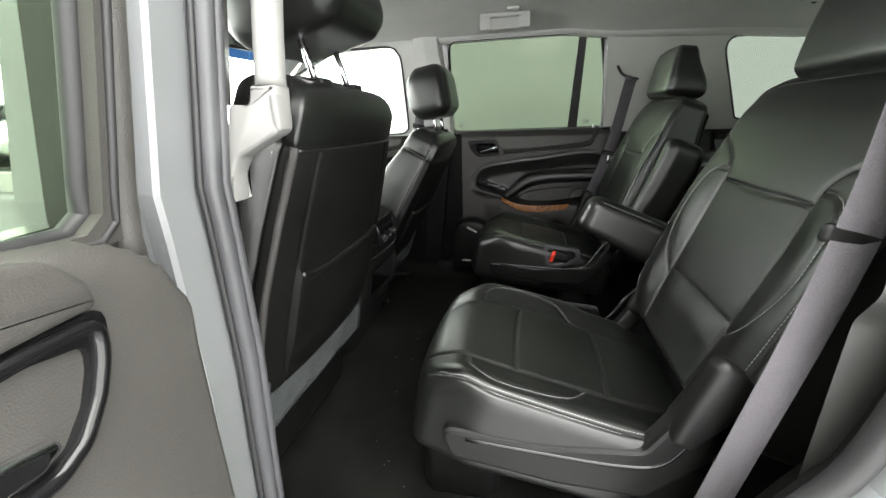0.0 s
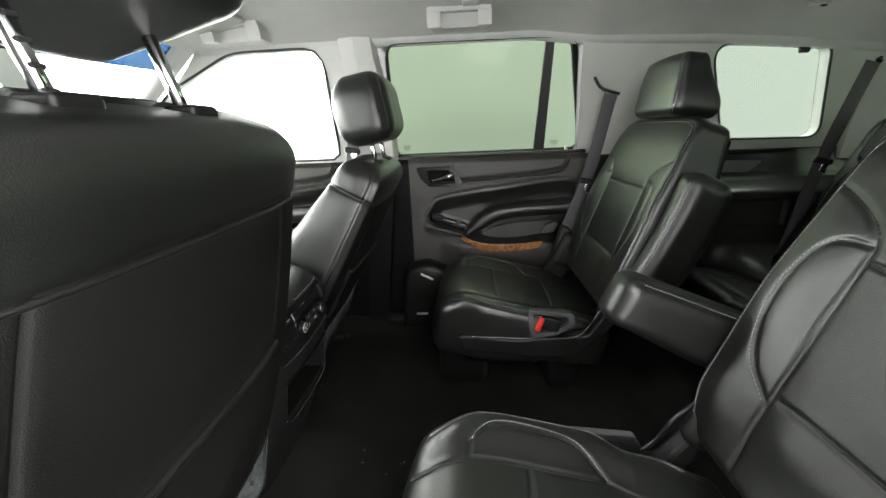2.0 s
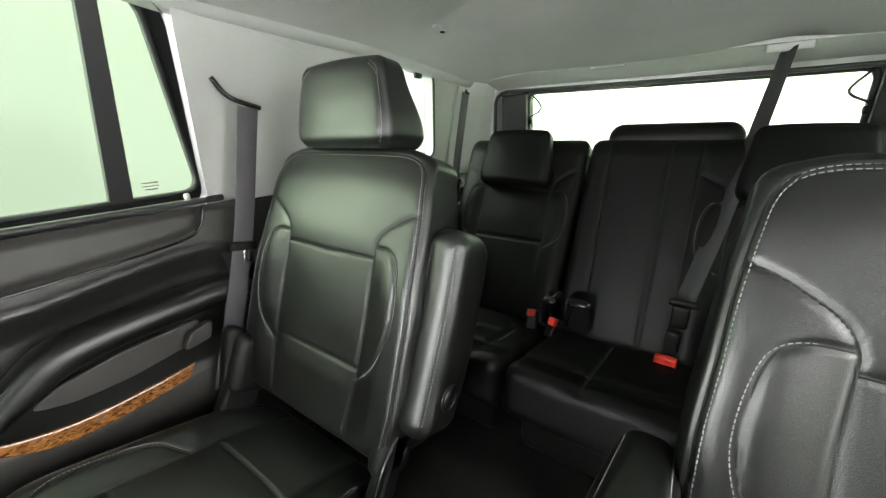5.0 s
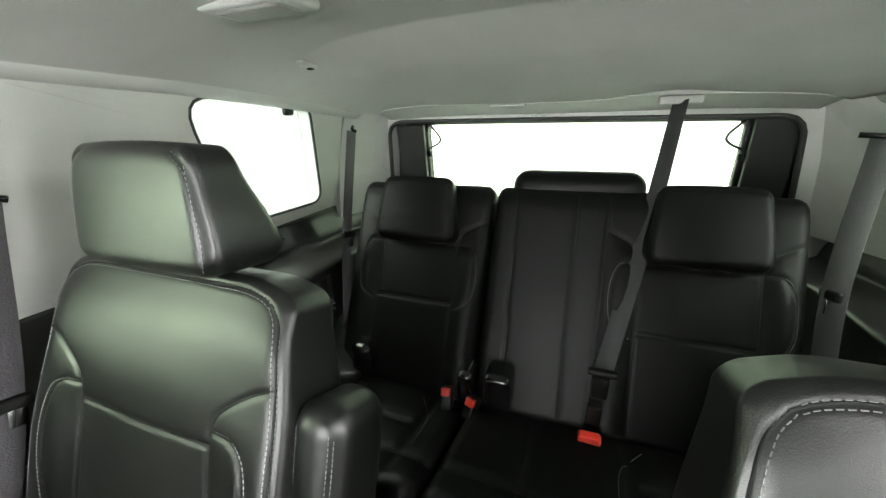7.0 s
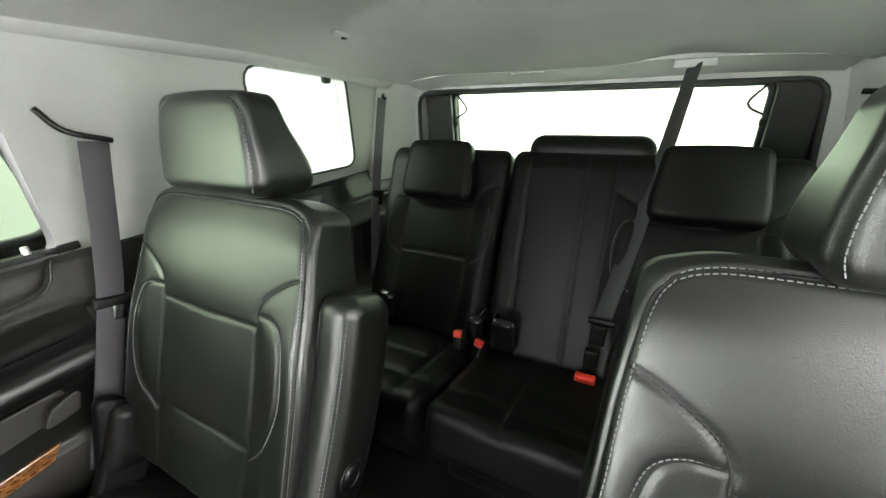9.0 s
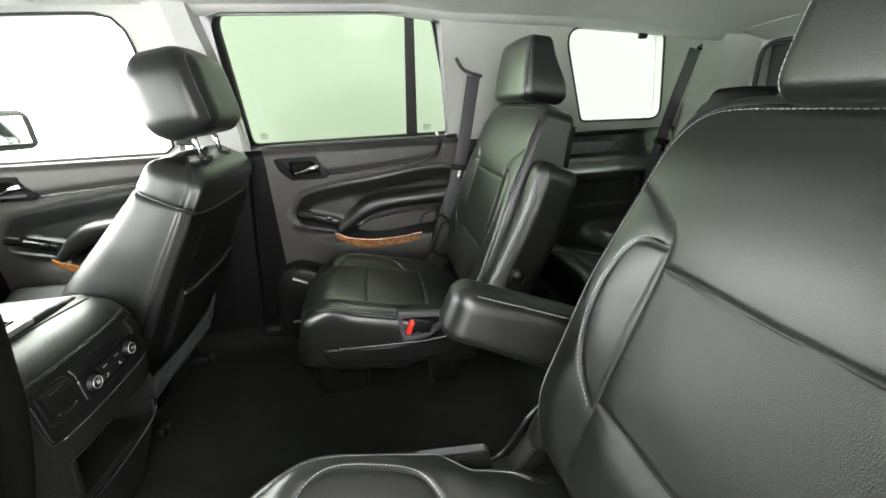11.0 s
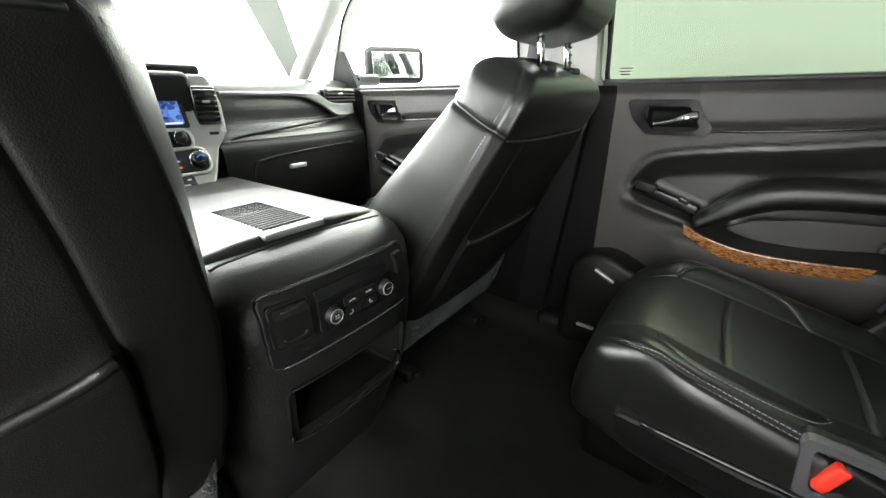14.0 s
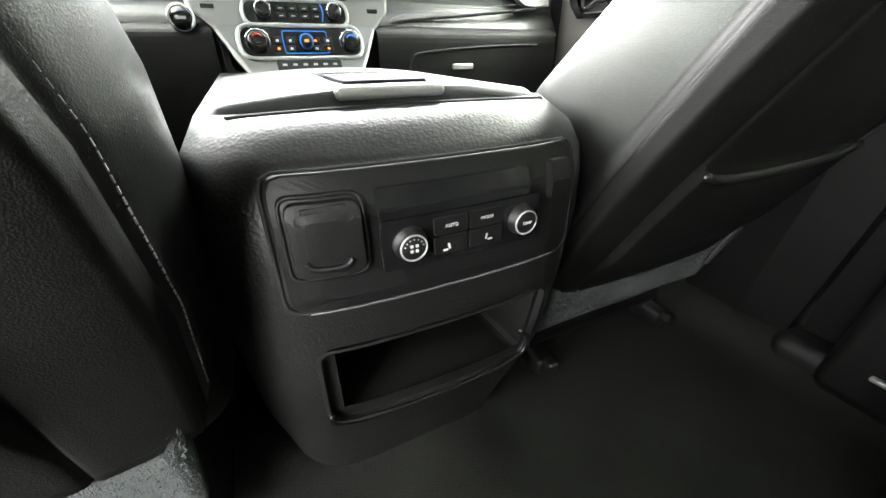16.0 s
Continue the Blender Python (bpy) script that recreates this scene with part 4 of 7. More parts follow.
post, fill, trim_, flange = [], [], [], []
for z in np.linspace(-0.25, 1.2, 30):
    y, x = yp(z), xp(z)
    post.append([(x - 0.006, -(y + 0.006), z), (x - 0.008, -(y + 0.044), z), (x + 0.005, -(y + 0.098), z), (x + 0.001, -(y + 0.103), z), (x - 0.03, -(y + 0.092), z), (x - 0.20, -(y + 0.05), z), (x - 0.20, -(y + 0.006), z)])
    if z < 0.74:
        fill.append([(x - 0.006, -(y + 0.004), z), (x - 0.004, -(y - 0.006), z), (x - 0.050, -(y - 0.055), z), (x - 0.16, -(y - 0.075), z), (x - 0.16, -(y + 0.004), z)])
    else:
        trim_.append([(x - 0.006, -(y + 0.004), z), (x - 0.004, -(y - 0.006), z), (x - 0.040, -(y - 0.060), z), (x - 0.105, -(y - 0.135), z), (x - 0.16, -(y - 0.120), z), (x - 0.22, -(y + 0.004), z)])
loft("door_jamb", post, PAINT, bl, "pale silver painted door jamb", smooth=False)
loft("post_trim", fill, DIMPLASTIC, bl, "black lower pillar trim, darkened for shade", smooth=False)
# darker grey than the passenger side's trim, to offset the strong doorway light
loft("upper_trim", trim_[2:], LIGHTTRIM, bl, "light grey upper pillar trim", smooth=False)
loft("shut_face", [[(xp(z) - 0.036, -(yp(z) + 0.085), z), (xp(z) - 0.030, -(yp(z) + 0.175), z), (xp(z) - 0.06, -(yp(z) + 0.178), z), (xp(z) - 0.066, -(yp(z) + 0.085), z)] for z in np.linspace(-0.2, 1.2, 20)], PAINT, driver_door, "pale painted shut face of the front door", smooth=False)
zq = np.linspace(-0.15, 1.2, 40)
tube("door_seal", [(xp(z) + 0.002, -(yp(z) + 0.028), z) for z in zq], 0.0125, GREYRUBBER, bl, "grey rubber door seal", n=12)
tube("seal_lip", [(xp(z) + 0.002, -(yp(z) + 0.008), z) for z in zq], 0.008, GREYRUBBER, bl, "grey rubber lip of the door seal", n=10)
tube("seal_edge", [(xp(z) + 0.000, -(yp(z) + 0.043), z) for z in zq], 0.004, RUBBER, bl, n=8)


def yj(z):
    return float(np.interp(z, [-0.3, 0.4, 0.6, 0.755, 0.9, 1.14, 1.2], [0.785, 0.785, 0.781, 0.766, 0.738, 0.682, 0.664]))


# rear edge of the open doorway, curving forward over the wheel arch
ZR = [-0.20, 0.0, 0.12, 0.20, 0.30, 0.36, 0.42, 0.53, 0.75, 0.95, 1.16]
XR = [0.42, 0.44, 0.47, 0.50, 0.545, 0.578, 0.613, 0.640, 0.672, 0.640, 0.560]
rj = thing("door_frame_left", (0.62, -0.78, 0.4), "black rear edge of the open doorway with its rubber seal", "door frame", "", "structure")
secs, pts_, outer_ = [], [], []
for z in np.linspace(-0.2, 1.14, 40):
    x, y = float(np.interp(z, ZR, XR)), yj(z)
    secs.append([(x + 0.16, -(y - 0.10), z), (x + 0.06, -(y - 0.06), z), (x + 0.012, -(y - 0.01), z), (x + 0.006, -(y + 0.018), z), (x + 0.16, -(y + 0.018), z)])
    pts_.append((x + 0.004, -(y + 0.022), z))
    outer_.append([(x + 0.02, -(y + 0.020), z), (x + 0.026, -(y + 0.045), z), (x + 0.09, -(y + 0.065), z), (x + 0.16, -(y + 0.065), z), (x + 0.16, -(y + 0.020), z)])
loft("inner_face", secs, PLASTIC, rj, smooth=False)
tube("door_seal", smooth_path(pts_[::3], 4), 0.015, RUBBER, rj, "black rubber door seal", n=10)
loft("painted_edge", outer_, PAINT, rj, "pale painted body edge", smooth=False)


def sill(s, name):
    root = thing(name, (0.2, s * 0.8, 0.0), "black plastic door sill with bright scuff strip", "sill", "", "structure")
    rbox("sill_cover", (0.25, s * 0.79, 0.02), (0.95, 0.14, 0.10), 0.03, PLASTIC, root, k=4)
    rbox("scuff_plate", (0.2, s * 0.80, 0.072), (0.5, 0.05, 0.004), 0.002, SATIN, root)
    rbox("rocker", (0.2, s * 0.84, -0.12), (3.0, 0.05, 0.22), 0.02, PAINT, root)
    return root


def cant_rail(s, name):
    """Light grey trim between the roof lining and the door openings."""
    root = thing(name, (0.3, s * 0.68, 1.18), "light grey roof rail trim above the doors", "trim", "", "structure")
    secs = []
    for x in np.linspace(-0.82, 1.62, 40):
        z0 = ze(x)
        secs.append([(x, s * 0.660, z0 + 0.004), (x, s * 0.676, z0 - 0.010), (x, s * 0.690, z0 - 0.016), (x, s * 0.74, z0 - 0.010), (x, s * 0.74, z0 + 0.05), (x, s * 0.660, z0 + 0.05)])
    loft("rail", secs, PILLAR, root)
    return root


cant_rail(1, "trim_right")
cant_rail(-1, "trim_left")
sill(1, "sill_right")
sill(-1, "sill_left")


# windscreen, firewall, tailgate
ws = thing("window_1", (-1.1, 0, 1.0), "wide clear windscreen with a blue shade band", "window", "", "structure")


def ws_point(u, t):
    """u across (-1 to 1), t from the base (0) to the roof (1)."""
    x = -1.62 + 0.76 * t + 0.22 * u * u * (1 - 0.75 * t)
    y = u * (0.72 - 0.08 * t)
    return (x, y, 0.78 + 0.43 * t + 0.0 * u)


def ws_sheet(name, t0, t1, material, lift=0.0):
    V = [ws_point(u, t) for t in np.linspace(t0, t1, 8) for u in np.linspace(-1, 1, 24)]
    V = [(x - lift, y, z + lift) for x, y, z in V]
    F = [(a * 24 + b, a * 24 + b + 1, (a + 1) * 24 + b + 1, (a + 1) * 24 + b) for a in range(7) for b in range(23)]
    return from_arrays(name, V, F, material, ws)


ws_sheet("pane", 0.0, 1.0, CLEAR)
ws_sheet("shade_band", 0.76, 1.0, BLUEBAND, 0.004).data.materials[0] = BLUEBAND
for s in (1, -1):
    pil = tube("front_pillar", [np.array(ws_point(s * 1.0, t)) + np.array((0.0, 0.0, 0.0)) for t in np.linspace(-0.1, 1.08, 14)], 0.038, PILLAR, ws, "light grey windscreen pillar trim", n=12, flat=0.8)
slab("wall_front", -1.66, -1.60, -0.8, 0.8, -0.3, 0.77, PLASTIC, "black bulkhead behind the dashboard", "wall")
tg = thing("tailgate", (1.95, 0, 0.3), "closed tailgate with black trim and rear window", "tailgate", "", "structure")


def back(y, z, c):
    return (1.90 - (z - 0.75) * 0.10 + c - 0.05 * (abs(y) / 0.6) ** 2, y, z)


RW_IN = [(-0.512, 0.70), (0.520, 0.70), (0.520, 1.028), (-0.512, 1.022)]
RW_OUT = [(-0.72, 0.60), (0.72, 0.60), (0.66, 1.12), (-0.66, 1.12)]
o, i = round_poly(RW_OUT, 0.03, 8), round_poly(RW_IN, [0.05, 0.05, 0.035, 0.035], 8)
ring_panel("window_frame", resample(o, 140), resample(i, 140), back, 0.05, PLASTIC, tg, "black tailgate window frame")
prism("pane", [tuple(p) for p in i], lambda y, z, c: back(y, z, 0.03 + c), 0.004, TINTED, tg)
tube("window_seal", [back(y, z, -0.002) for y, z in resample(i, 140)], 0.010, RUBBER, tg, closed=True)
for s in (1, -1):
    tube("wiring", [back(s * y, z, -0.015) for y, z in smooth_path([(0.495, 1.015), (0.462, 0.972), (0.470, 0.950), (0.505, 0.930), (0.508, 0.91)], 6)], 0.004, RUBBER, tg, "thin black heater wire")
    rbox("glass_hinge", back(s * 0.508, 0.910, -0.012), (0.015, 0.02, 0.022), 0.004, PLASTIC, tg)
    prism("black_side_cover", [(s * 0.515, 0.70), (s * 0.62, 0.70), (s * 0.62, 1.02), (s * 0.515, 1.02)], lambda y, z, c: back(y, z, -0.02 - c), 0.02, PLASTIC, tg, bevel=0.004)
for k in range(9):
    tube("heater_line", [back(y, 0.74 + k * 0.034, 0.027) for y in np.linspace(-0.5, 0.5, 12)], 0.0004, SEAMDARK, tg, n=4)
o2 = resample(round_poly([(-0.76, 0.62), (0.76, 0.62), (0.70, 1.16), (-0.70, 1.16)], 0.02, 8), 140)
i2 = resample(round_poly([(-0.650, 0.66), (0.660, 0.66), (0.640, 1.034), (-0.612, 1.026)], [0.02, 0.02, 0.06, 0.06], 8), 140)
ring_panel("opening_trim", o2, i2, lambda y, z, c: back(y, z, c - 0.055), 0.02, PILLAR, tg, "light grey trim round the tailgate opening")
tube("opening_seal", [back(y, z, -0.053) for y, z in i2], 0.008, RUBBER, tg, closed=True)
rbox("tailgate_panel", (1.90, 0, 0.35), (0.06, 1.5, 0.55), 0.02, PLASTIC, tg)
rbox("brake_lamp_cover", (1.845, 0.19, 1.028), (0.04, 0.26, 0.016), 0.008, PLASTIC, tg)


# ---- seats ----
def lean(deg):
    a = radians(deg)
    return np.array((math.sin(a), 0, math.cos(a))), np.array((-math.cos(a), 0, math.sin(a)))


def headrest(root, s_y, at, deg, size, label, double=True, cover=None):
    """A padded head restraint facing the car's front, with a stitched edge between its face and sides; it is deepest at its foot."""
    Vv, W = lean(deg)
    a, b, c = size[0] / 2, size[1] / 2, size[2] / 2

    def shape(P, fw):
        P = P.copy()
        t = P[:, 1] / b
        P[:, 0] *= 1 - 0.12 * sstep(-0.6, 1, t) - 0.04 * sstep(-0.6, -1, t)
        P[:, 2] += -0.010 * fw * np.clip(t, 0, 1) ** 2 + 0.006 * fw * (1 - (P[:, 0] / a) ** 2)
        P[:, 2] = c - (c - P[:, 2]) * (1 - 0.45 * sstep(-0.7, 1.0, t))
        P[:, 1] += 0.006 * (1 - (P[:, 0] / a) ** 2) * sstep(0.2, 1, t)
        return P
    edge = a - (0.007 if double else 0.004)
    ring = [(-edge, -b + 0.006), (-edge, b - 0.055), (-edge + 0.006, b - 0.026), (-edge + 0.028, b - 0.010), (edge - 0.028, b - 0.010), (edge - 0.006, b - 0.026), (edge, b - 0.055), (edge, -b + 0.006)]
    if double:
        ring = [ring[:4], ring[4:]]
    else:
        ring = [ring]
    pad = Pad(size, 0.024, at, (0, 1, 0), Vv, W, ring, shape, depth=0.0035, width=0.003, puff=0.002, res=0.0065)
    ob = pad.build("headrest", cover or LEATHER, root, label)
    if double:
        pad.stitches([[(x - math.copysign(off, x), y - (off if y > b - 0.03 else 0)) for x, y in r_] for r_ in ring for off in (0.0035, -0.0035)], ob)
    return ob


def captain_chair(s, name_label, arm_down=False):
    """A second-row bucket seat on the side s, with its armrest up or down."""
    yc = 0.436 if s > 0 else -0.450
    root = thing("captain_chair", (0.35, yc, 0.0), name_label, "seat", "second-row bucket seats")
    Vv, W = lean(19.5)
    H, wd, th = 0.575, 0.470 if s > 0 else 0.474, 0.150
    b = H / 2
    base = np.array((0.537, yc, 0.338))
    cen = base + Vv * b - W * th / 2

    def shape(P, fw):
        P = P.copy()
        t = (P[:, 1] + b) / H
        e = np.abs(P[:, 0]) / (wd / 2)
        bol = sstep(0.50, 0.80, e) * sstep(0.0, 0.16, t) * (1 - sstep(0.52, 0.78, t))
        P[:, 2] += fw * (0.014 * bol - 0.020 * sstep(0.80, 1, t) ** 2 + 0.004 * np.exp(-((t - 0.72) / 0.12) ** 2))
        P[:, 2] += fw * 0.006 * np.exp(-((t - 0.20) / 0.07) ** 2) * (1 - sstep(0.3, 0.5, e))
        P[:, 0] *= 0.98 + 0.08 * sstep(0.0, 0.20, t) - 0.03 * sstep(0.45, 0.66, t) - 0.07 * sstep(0.62, 1.0, t)
        P[:, 1] -= 0.016 * sstep(0.55, 1.0, e) ** 2 * sstep(0.8, 1.0, t)
        P[:, 2] = th / 2 - (th / 2 - P[:, 2]) * (1 - 0.32 * sstep(0.45, 1.0, t))
        return P

    def vv(t):
        return t * H - b
    seams = [[(-0.128, vv(0.632)), (0, vv(0.626)), (0.128, vv(0.632))], [(-0.124, vv(0.268)), (0, vv(0.272)), (0.124, vv(0.268))]]
    st = []
    for q in (1, -1):
        seams.append([(q * 0.128, vv(0.632)), (q * 0.130, vv(0.672)), (q * 0.146, vv(0.716)), (q * 0.190, vv(0.765)), (q * 0.228, vv(0.792))])
        seams.append([(q * 0.128, vv(0.632)), (q * 0.126, vv(0.48)), (q * 0.124, vv(0.27)), (q * 0.122, vv(0.02))])
        seams.append([(q * 0.224, vv(0.02)), (q * 0.226, vv(0.3)), (q * 0.226, vv(0.8)), (q * 0.222, vv(0.92)), (q * 0.208, vv(0.965))])
        loop = [(q * 0.132, vv(0.668)), (q * 0.165, vv(0.664)), (q * 0.186, vv(0.63)), (q * 0.194, vv(0.54)), (q * 0.190, vv(0.42)), (q * 0.166, vv(0.31)), (q * 0.126, vv(0.235))]
        seams.append(loop)
        st.append([(x + q * 0.005, y) for x, y in loop])
        for e in (0.0035, -0.0035):
            st.append([(q * (0.222 + e), vv(0.05)), (q * (0.224 + e), vv(0.3)), (q * (0.224 + e), vv(0.8)), (q * (0.220 + e), vv(0.92)), (q * (0.206 + e * 0.7), vv(0.965 + e))])
    seams.append([(-0.208, vv(0.965)), (-0.17, vv(0.974)), (0, vv(0.978)), (0.17, vv(0.974)), (0.208, vv(0.965))])
    for e in (0.006, -0.006):
        st.append([(-0.204, vv(0.965 + e)), (-0.17, vv(0.973 + e)), (0, vv(0.976 + e)), (0.17, vv(0.973 + e)), (0.204, vv(0.965 + e))])
    pad = Pad((wd, H, th), 0.024, cen, (0, 1, 0), Vv, W, seams, shape, depth=0.0040, width=0.0024, puff=0.0022, res=0.0043)
    ob = pad.build("backrest", [LEATHER, LEATHER_FINE], root, "black leather backrest with pale stitching", inset=lambda u, v: (np.abs(u) < 0.126) & (v < vv(0.63)) & (v > vv(0.02)))
    pad.stitches(st, ob)
    pad.creases(ob)
    headrest(root, s, np.array((0.782, yc if s > 0 else yc - 0.020, 0.946 if s > 0 else 0.934)), 8, (0.270 if s > 0 else 0.256, 0.158, 0.125), "black leather headrest with pale stitching")
    # carpeted back board with a fuzzy rim
    bc = cen - W * (th / 2 - 0.006)
    BP = Pad((wd * 0.95, H - 0.05, 0.03), 0.014, bc - Vv * 0.008, (0, 1, 0), Vv, W, [], lambda P, fw: np.column_stack([P[:, 0] * (1.0 + 0.06 * sstep(0.0, 0.20, (P[:, 1] + b) / H) - 0.10 * sstep(0.50, 1.0, (P[:, 1] + b) / H)), P[:, 1], P[:, 2] + 0.045 * sstep(0.45, 1.0, (P[:, 1] + b) / H)]), res=0.03)
    bb = BP.build("back_board", CARPET, root, "black carpeted seat back with a fuzzy rim")
    rnd = random.Random(7 if s > 0 else 11)
    hv_, hf_ = [], []
    for i_ in range(700):
        v_ = b - 0.034 if i_ < 260 else b - 0.03 - 0.22 * rnd.random() ** 1.5
        k_ = 1.06 - 0.10 * float(sstep(0.50, 1.0, (v_ + b) / H))
        hw = wd * 0.95 / 2 * k_
        fz = 0.045 * float(sstep(0.45, 1.0, (v_ + b) / H))
        u_, du, dv_ = (rnd.uniform(-hw + 0.02, hw - 0.02), 0, 1) if i_ < 260 else (-s * (hw - 0.002), -s, 0)
        p0 = bc + np.array((0, 1, 0)) * u_ + Vv * v_ + W * (fz + rnd.uniform(-0.010, 0.012))
        ln = rnd.uniform(0.002, 0.0055)
        dr = np.array((0, 1, 0)) * (du + rnd.uniform(-0.7, 0.7)) + Vv * (dv_ + rnd.uniform(-0.7, 0.7)) + W * rnd.uniform(-0.5, 0.5)
        sd_ = np.array([rnd.uniform(-1, 1) for _ in range(3)]) * 0.0006
        k_ = len(hv_)
        hv_ += [p0 - sd_, p0 + sd_, p0 + dr * ln]
        hf_.append((k_, k_ + 1, k_ + 2))
    tagged(from_arrays("carpet_fuzz", hv_, hf_, GREYCARPET, bb), kind="stuff")
    # cushion
    cl = 0.54
    sx = 0.040
    ccen = np.array((sx + cl / 2, yc, 0.252))
    tilt = radians(-13.5)
    cV, cW = np.array((math.cos(tilt), 0, math.sin(tilt))), np.array((-math.sin(tilt), 0, math.cos(tilt)))

    def cshape(P, fw):
        P = P.copy()
        t = (P[:, 1] + cl / 2) / cl
        bol = sstep(0.55, 0.85, np.abs(P[:, 0]) / 0.235)
        P[:, 2] += fw * (0.016 * bol * (1 - sstep(0.75, 0.95, t)) - 0.045 * (1 - sstep(0.0, 0.22, t)) ** 2 - 0.006 * sstep(0.8, 1, t))
        P[:, 2] += (1 - fw) * (0.02 - 0.05 * (1 - t))
        P[:, 0] *= 0.90 + 0.10 * sstep(0.0, 0.3, t) - np.where(P[:, 0] * s < 0, 0.14 * sstep(0.56, 0.68, t), 0.08 * sstep(0.7, 1, t))
        P[:, 1] += 0.035 * (np.abs(P[:, 0]) / 0.235) ** 3 * (1 - sstep(0, 0.3, t))
        return P

    def cv(x):
        return x - sx - cl / 2
    cs, cst = [[(-0.128, cv(0.228)), (0, cv(0.224)), (0.128, cv(0.228))], [(-0.128, cv(0.405)), (0, cv(0.408)), (0.128, cv(0.405))]], []
    for q in (1, -1):
        cs.append([(q * 0.118, cv(0.050)), (q * 0.126, cv(0.12)), (q * 0.128, cv(0.228)), (q * 0.128, cv(0.405)), (q * 0.124, cv(0.56))])
        loop = [(q * 0.127, cv(0.128)), (q * 0.165, cv(0.134)), (q * 0.190, cv(0.170)), (q * 0.194, cv(0.24)), (q * 0.180, cv(0.315)), (q * 0.128, cv(0.360))]
        cs.append(loop)
        cst.append([(x + q * 0.005, y) for x, y in loop])
        cs.append([(q * 0.196, cv(0.058)), (q * 0.219, cv(0.13)), (q * 0.222, cv(0.40)), (q * 0.20, cv(0.53))])
        for e in (0.003, -0.003):
            cst.append([(q * (0.203 + e), cv(0.072)), (q * (0.219 + e), cv(0.13)), (q * (0.222 + e), cv(0.40)), (q * (0.205 + e), cv(0.51))])
    cpad = Pad((0.470, cl, 0.16), 0.030, ccen, (0, 1, 0), cV, cW, cs, cshape, depth=0.0044, width=0.0028, puff=0.0018, res=0.0043)
    cu = cpad.build("seat_cushion", [LEATHER, LEATHER_FINE], root, "black leather cushion with pale stitching", inset=lambda u, v: (np.abs(u) < 0.126) & (v > cv(0.08)))
    cpad.stitches(cst, cu)
    cpad.creases(cu)
    # base and side covers
    rbox("seat_base", (0.32, yc + s * 0.01, 0.185), (0.38, 0.36, 0.12), 0.03, PLASTIC, root, "black plastic seat base", k=3)
    rbox("pedestal", (0.135, yc + s * 0.02, 0.095), (0.17, 0.26, 0.19), 0.03, PLASTIC, root, "black moulded floor pedestal", k=3)
    rbox("pedestal", (0.47, yc, 0.07), (0.10, 0.26, 0.14), 0.02, PLASTIC, root)
    for q in (1, -1):
        y0 = yc + q * 0.222
        out = round_poly([(0.135, 0.225), (0.33, 0.200), (0.47, 0.20), (0.56, 0.285), (0.61, 0.38), (0.655, 0.415), (0.635, 0.435), (0.58, 0.420), (0.54, 0.34), (0.50, 0.275), (0.30, 0.262), (0.115, 0.280)] if q == -s else [(0.135, 0.225), (0.33, 0.200), (0.47, 0.20), (0.545, 0.285), (0.60, 0.38), (0.655, 0.425), (0.62, 0.465), (0.55, 0.455), (0.50, 0.38), (0.455, 0.30), (0.30, 0.280), (0.115, 0.290)], 0.02)
        prism("side_cover", [tuple(p) for p in out], lambda x, z, c: (x, y0 + q * (c - 0.018), z), 0.036, PLASTIC, root, "black plastic side cover", bevel=0.008)
        tube("cover_edge", [(x, y0 + q * 0.016, z) for x, z in smooth_path([(0.165, 0.272), (0.30, 0.266), (0.42, 0.264), (0.485, 0.280), (0.530, 0.350), (0.585, 0.410)], 6)], 0.0045, GLOSS, root)
        inner = q == -s
        rbox("recliner_cover", (0.588 if inner else 0.560, yc + q * 0.215, 0.372 if inner else 0.385), (0.085 if inner else 0.11, 0.05, 0.14), 0.024, PLASTIC, root, rot=(0, 24, 0), k=3)
        if q == s:
            hump = round_poly([(0.482, 0.335), (0.497, 0.389), (0.521, 0.478), (0.536, 0.488), (0.558, 0.474), (0.581, 0.446), (0.573, 0.418), (0.555, 0.380), (0.515, 0.325)], 0.016)
            prism("recliner_shield", [tuple(p) for p in hump], lambda x, z, c: (x, yc + q * (0.222 + c), z), 0.034, PLASTIC, root, "black moulded recliner shield", bevel=0.009, smooth=True)
        tube("hinge_bolt", [(0.592, yc + q * (0.236 + e), 0.345) for e in (0, 0.005)], 0.008, PLASTIC, root, n=12)
    # buckle on the inner side
    yi, dz = yc - s * 0.226, 0.0 if s > 0 else -0.026
    po = round_poly([(0.328, 0.356), (0.458, 0.344), (0.464, 0.310), (0.415, 0.274), (0.338, 0.266)], 0.012)
    pi_ = round_poly([(0.340, 0.344), (0.444, 0.333), (0.446, 0.311), (0.405, 0.287), (0.350, 0.280)], 0.010)
    ring_panel("buckle_surround", resample(po, 60), resample(pi_, 60), lambda x, z, c: (x, yi + s * (0.012 - c), z + dz), 0.022, GREYRUBBER, root, "grey plastic buckle surround")
    prism("buckle_recess", [tuple(p) for p in po], lambda x, z, c: (x, yi + s * (0.004 + c), z + dz), 0.012, PLASTIC, root)
    # driver side: glare on the black buckle is put in as pale plastic
    bk = rbox("seat_belt_buckle", (0.392, yi - s * 0.006, 0.312 + dz), (0.062, 0.020, 0.040), 0.007, PLASTIC if s > 0 else LIGHTTRIM, root, "black buckle with red release button" if s > 0 else "buckle painted pale for glare, with red release button", rot=(0, 18, 0), k=3)
    rbox("release_button", (0.362, yi - s * 0.012, 0.313 + dz), (0.015, 0.016, 0.046), 0.004, RED, bk, rot=(0, 18, 0))
    # armrest
    ya = yc - s * (0.266 if s > 0 else 0.280)
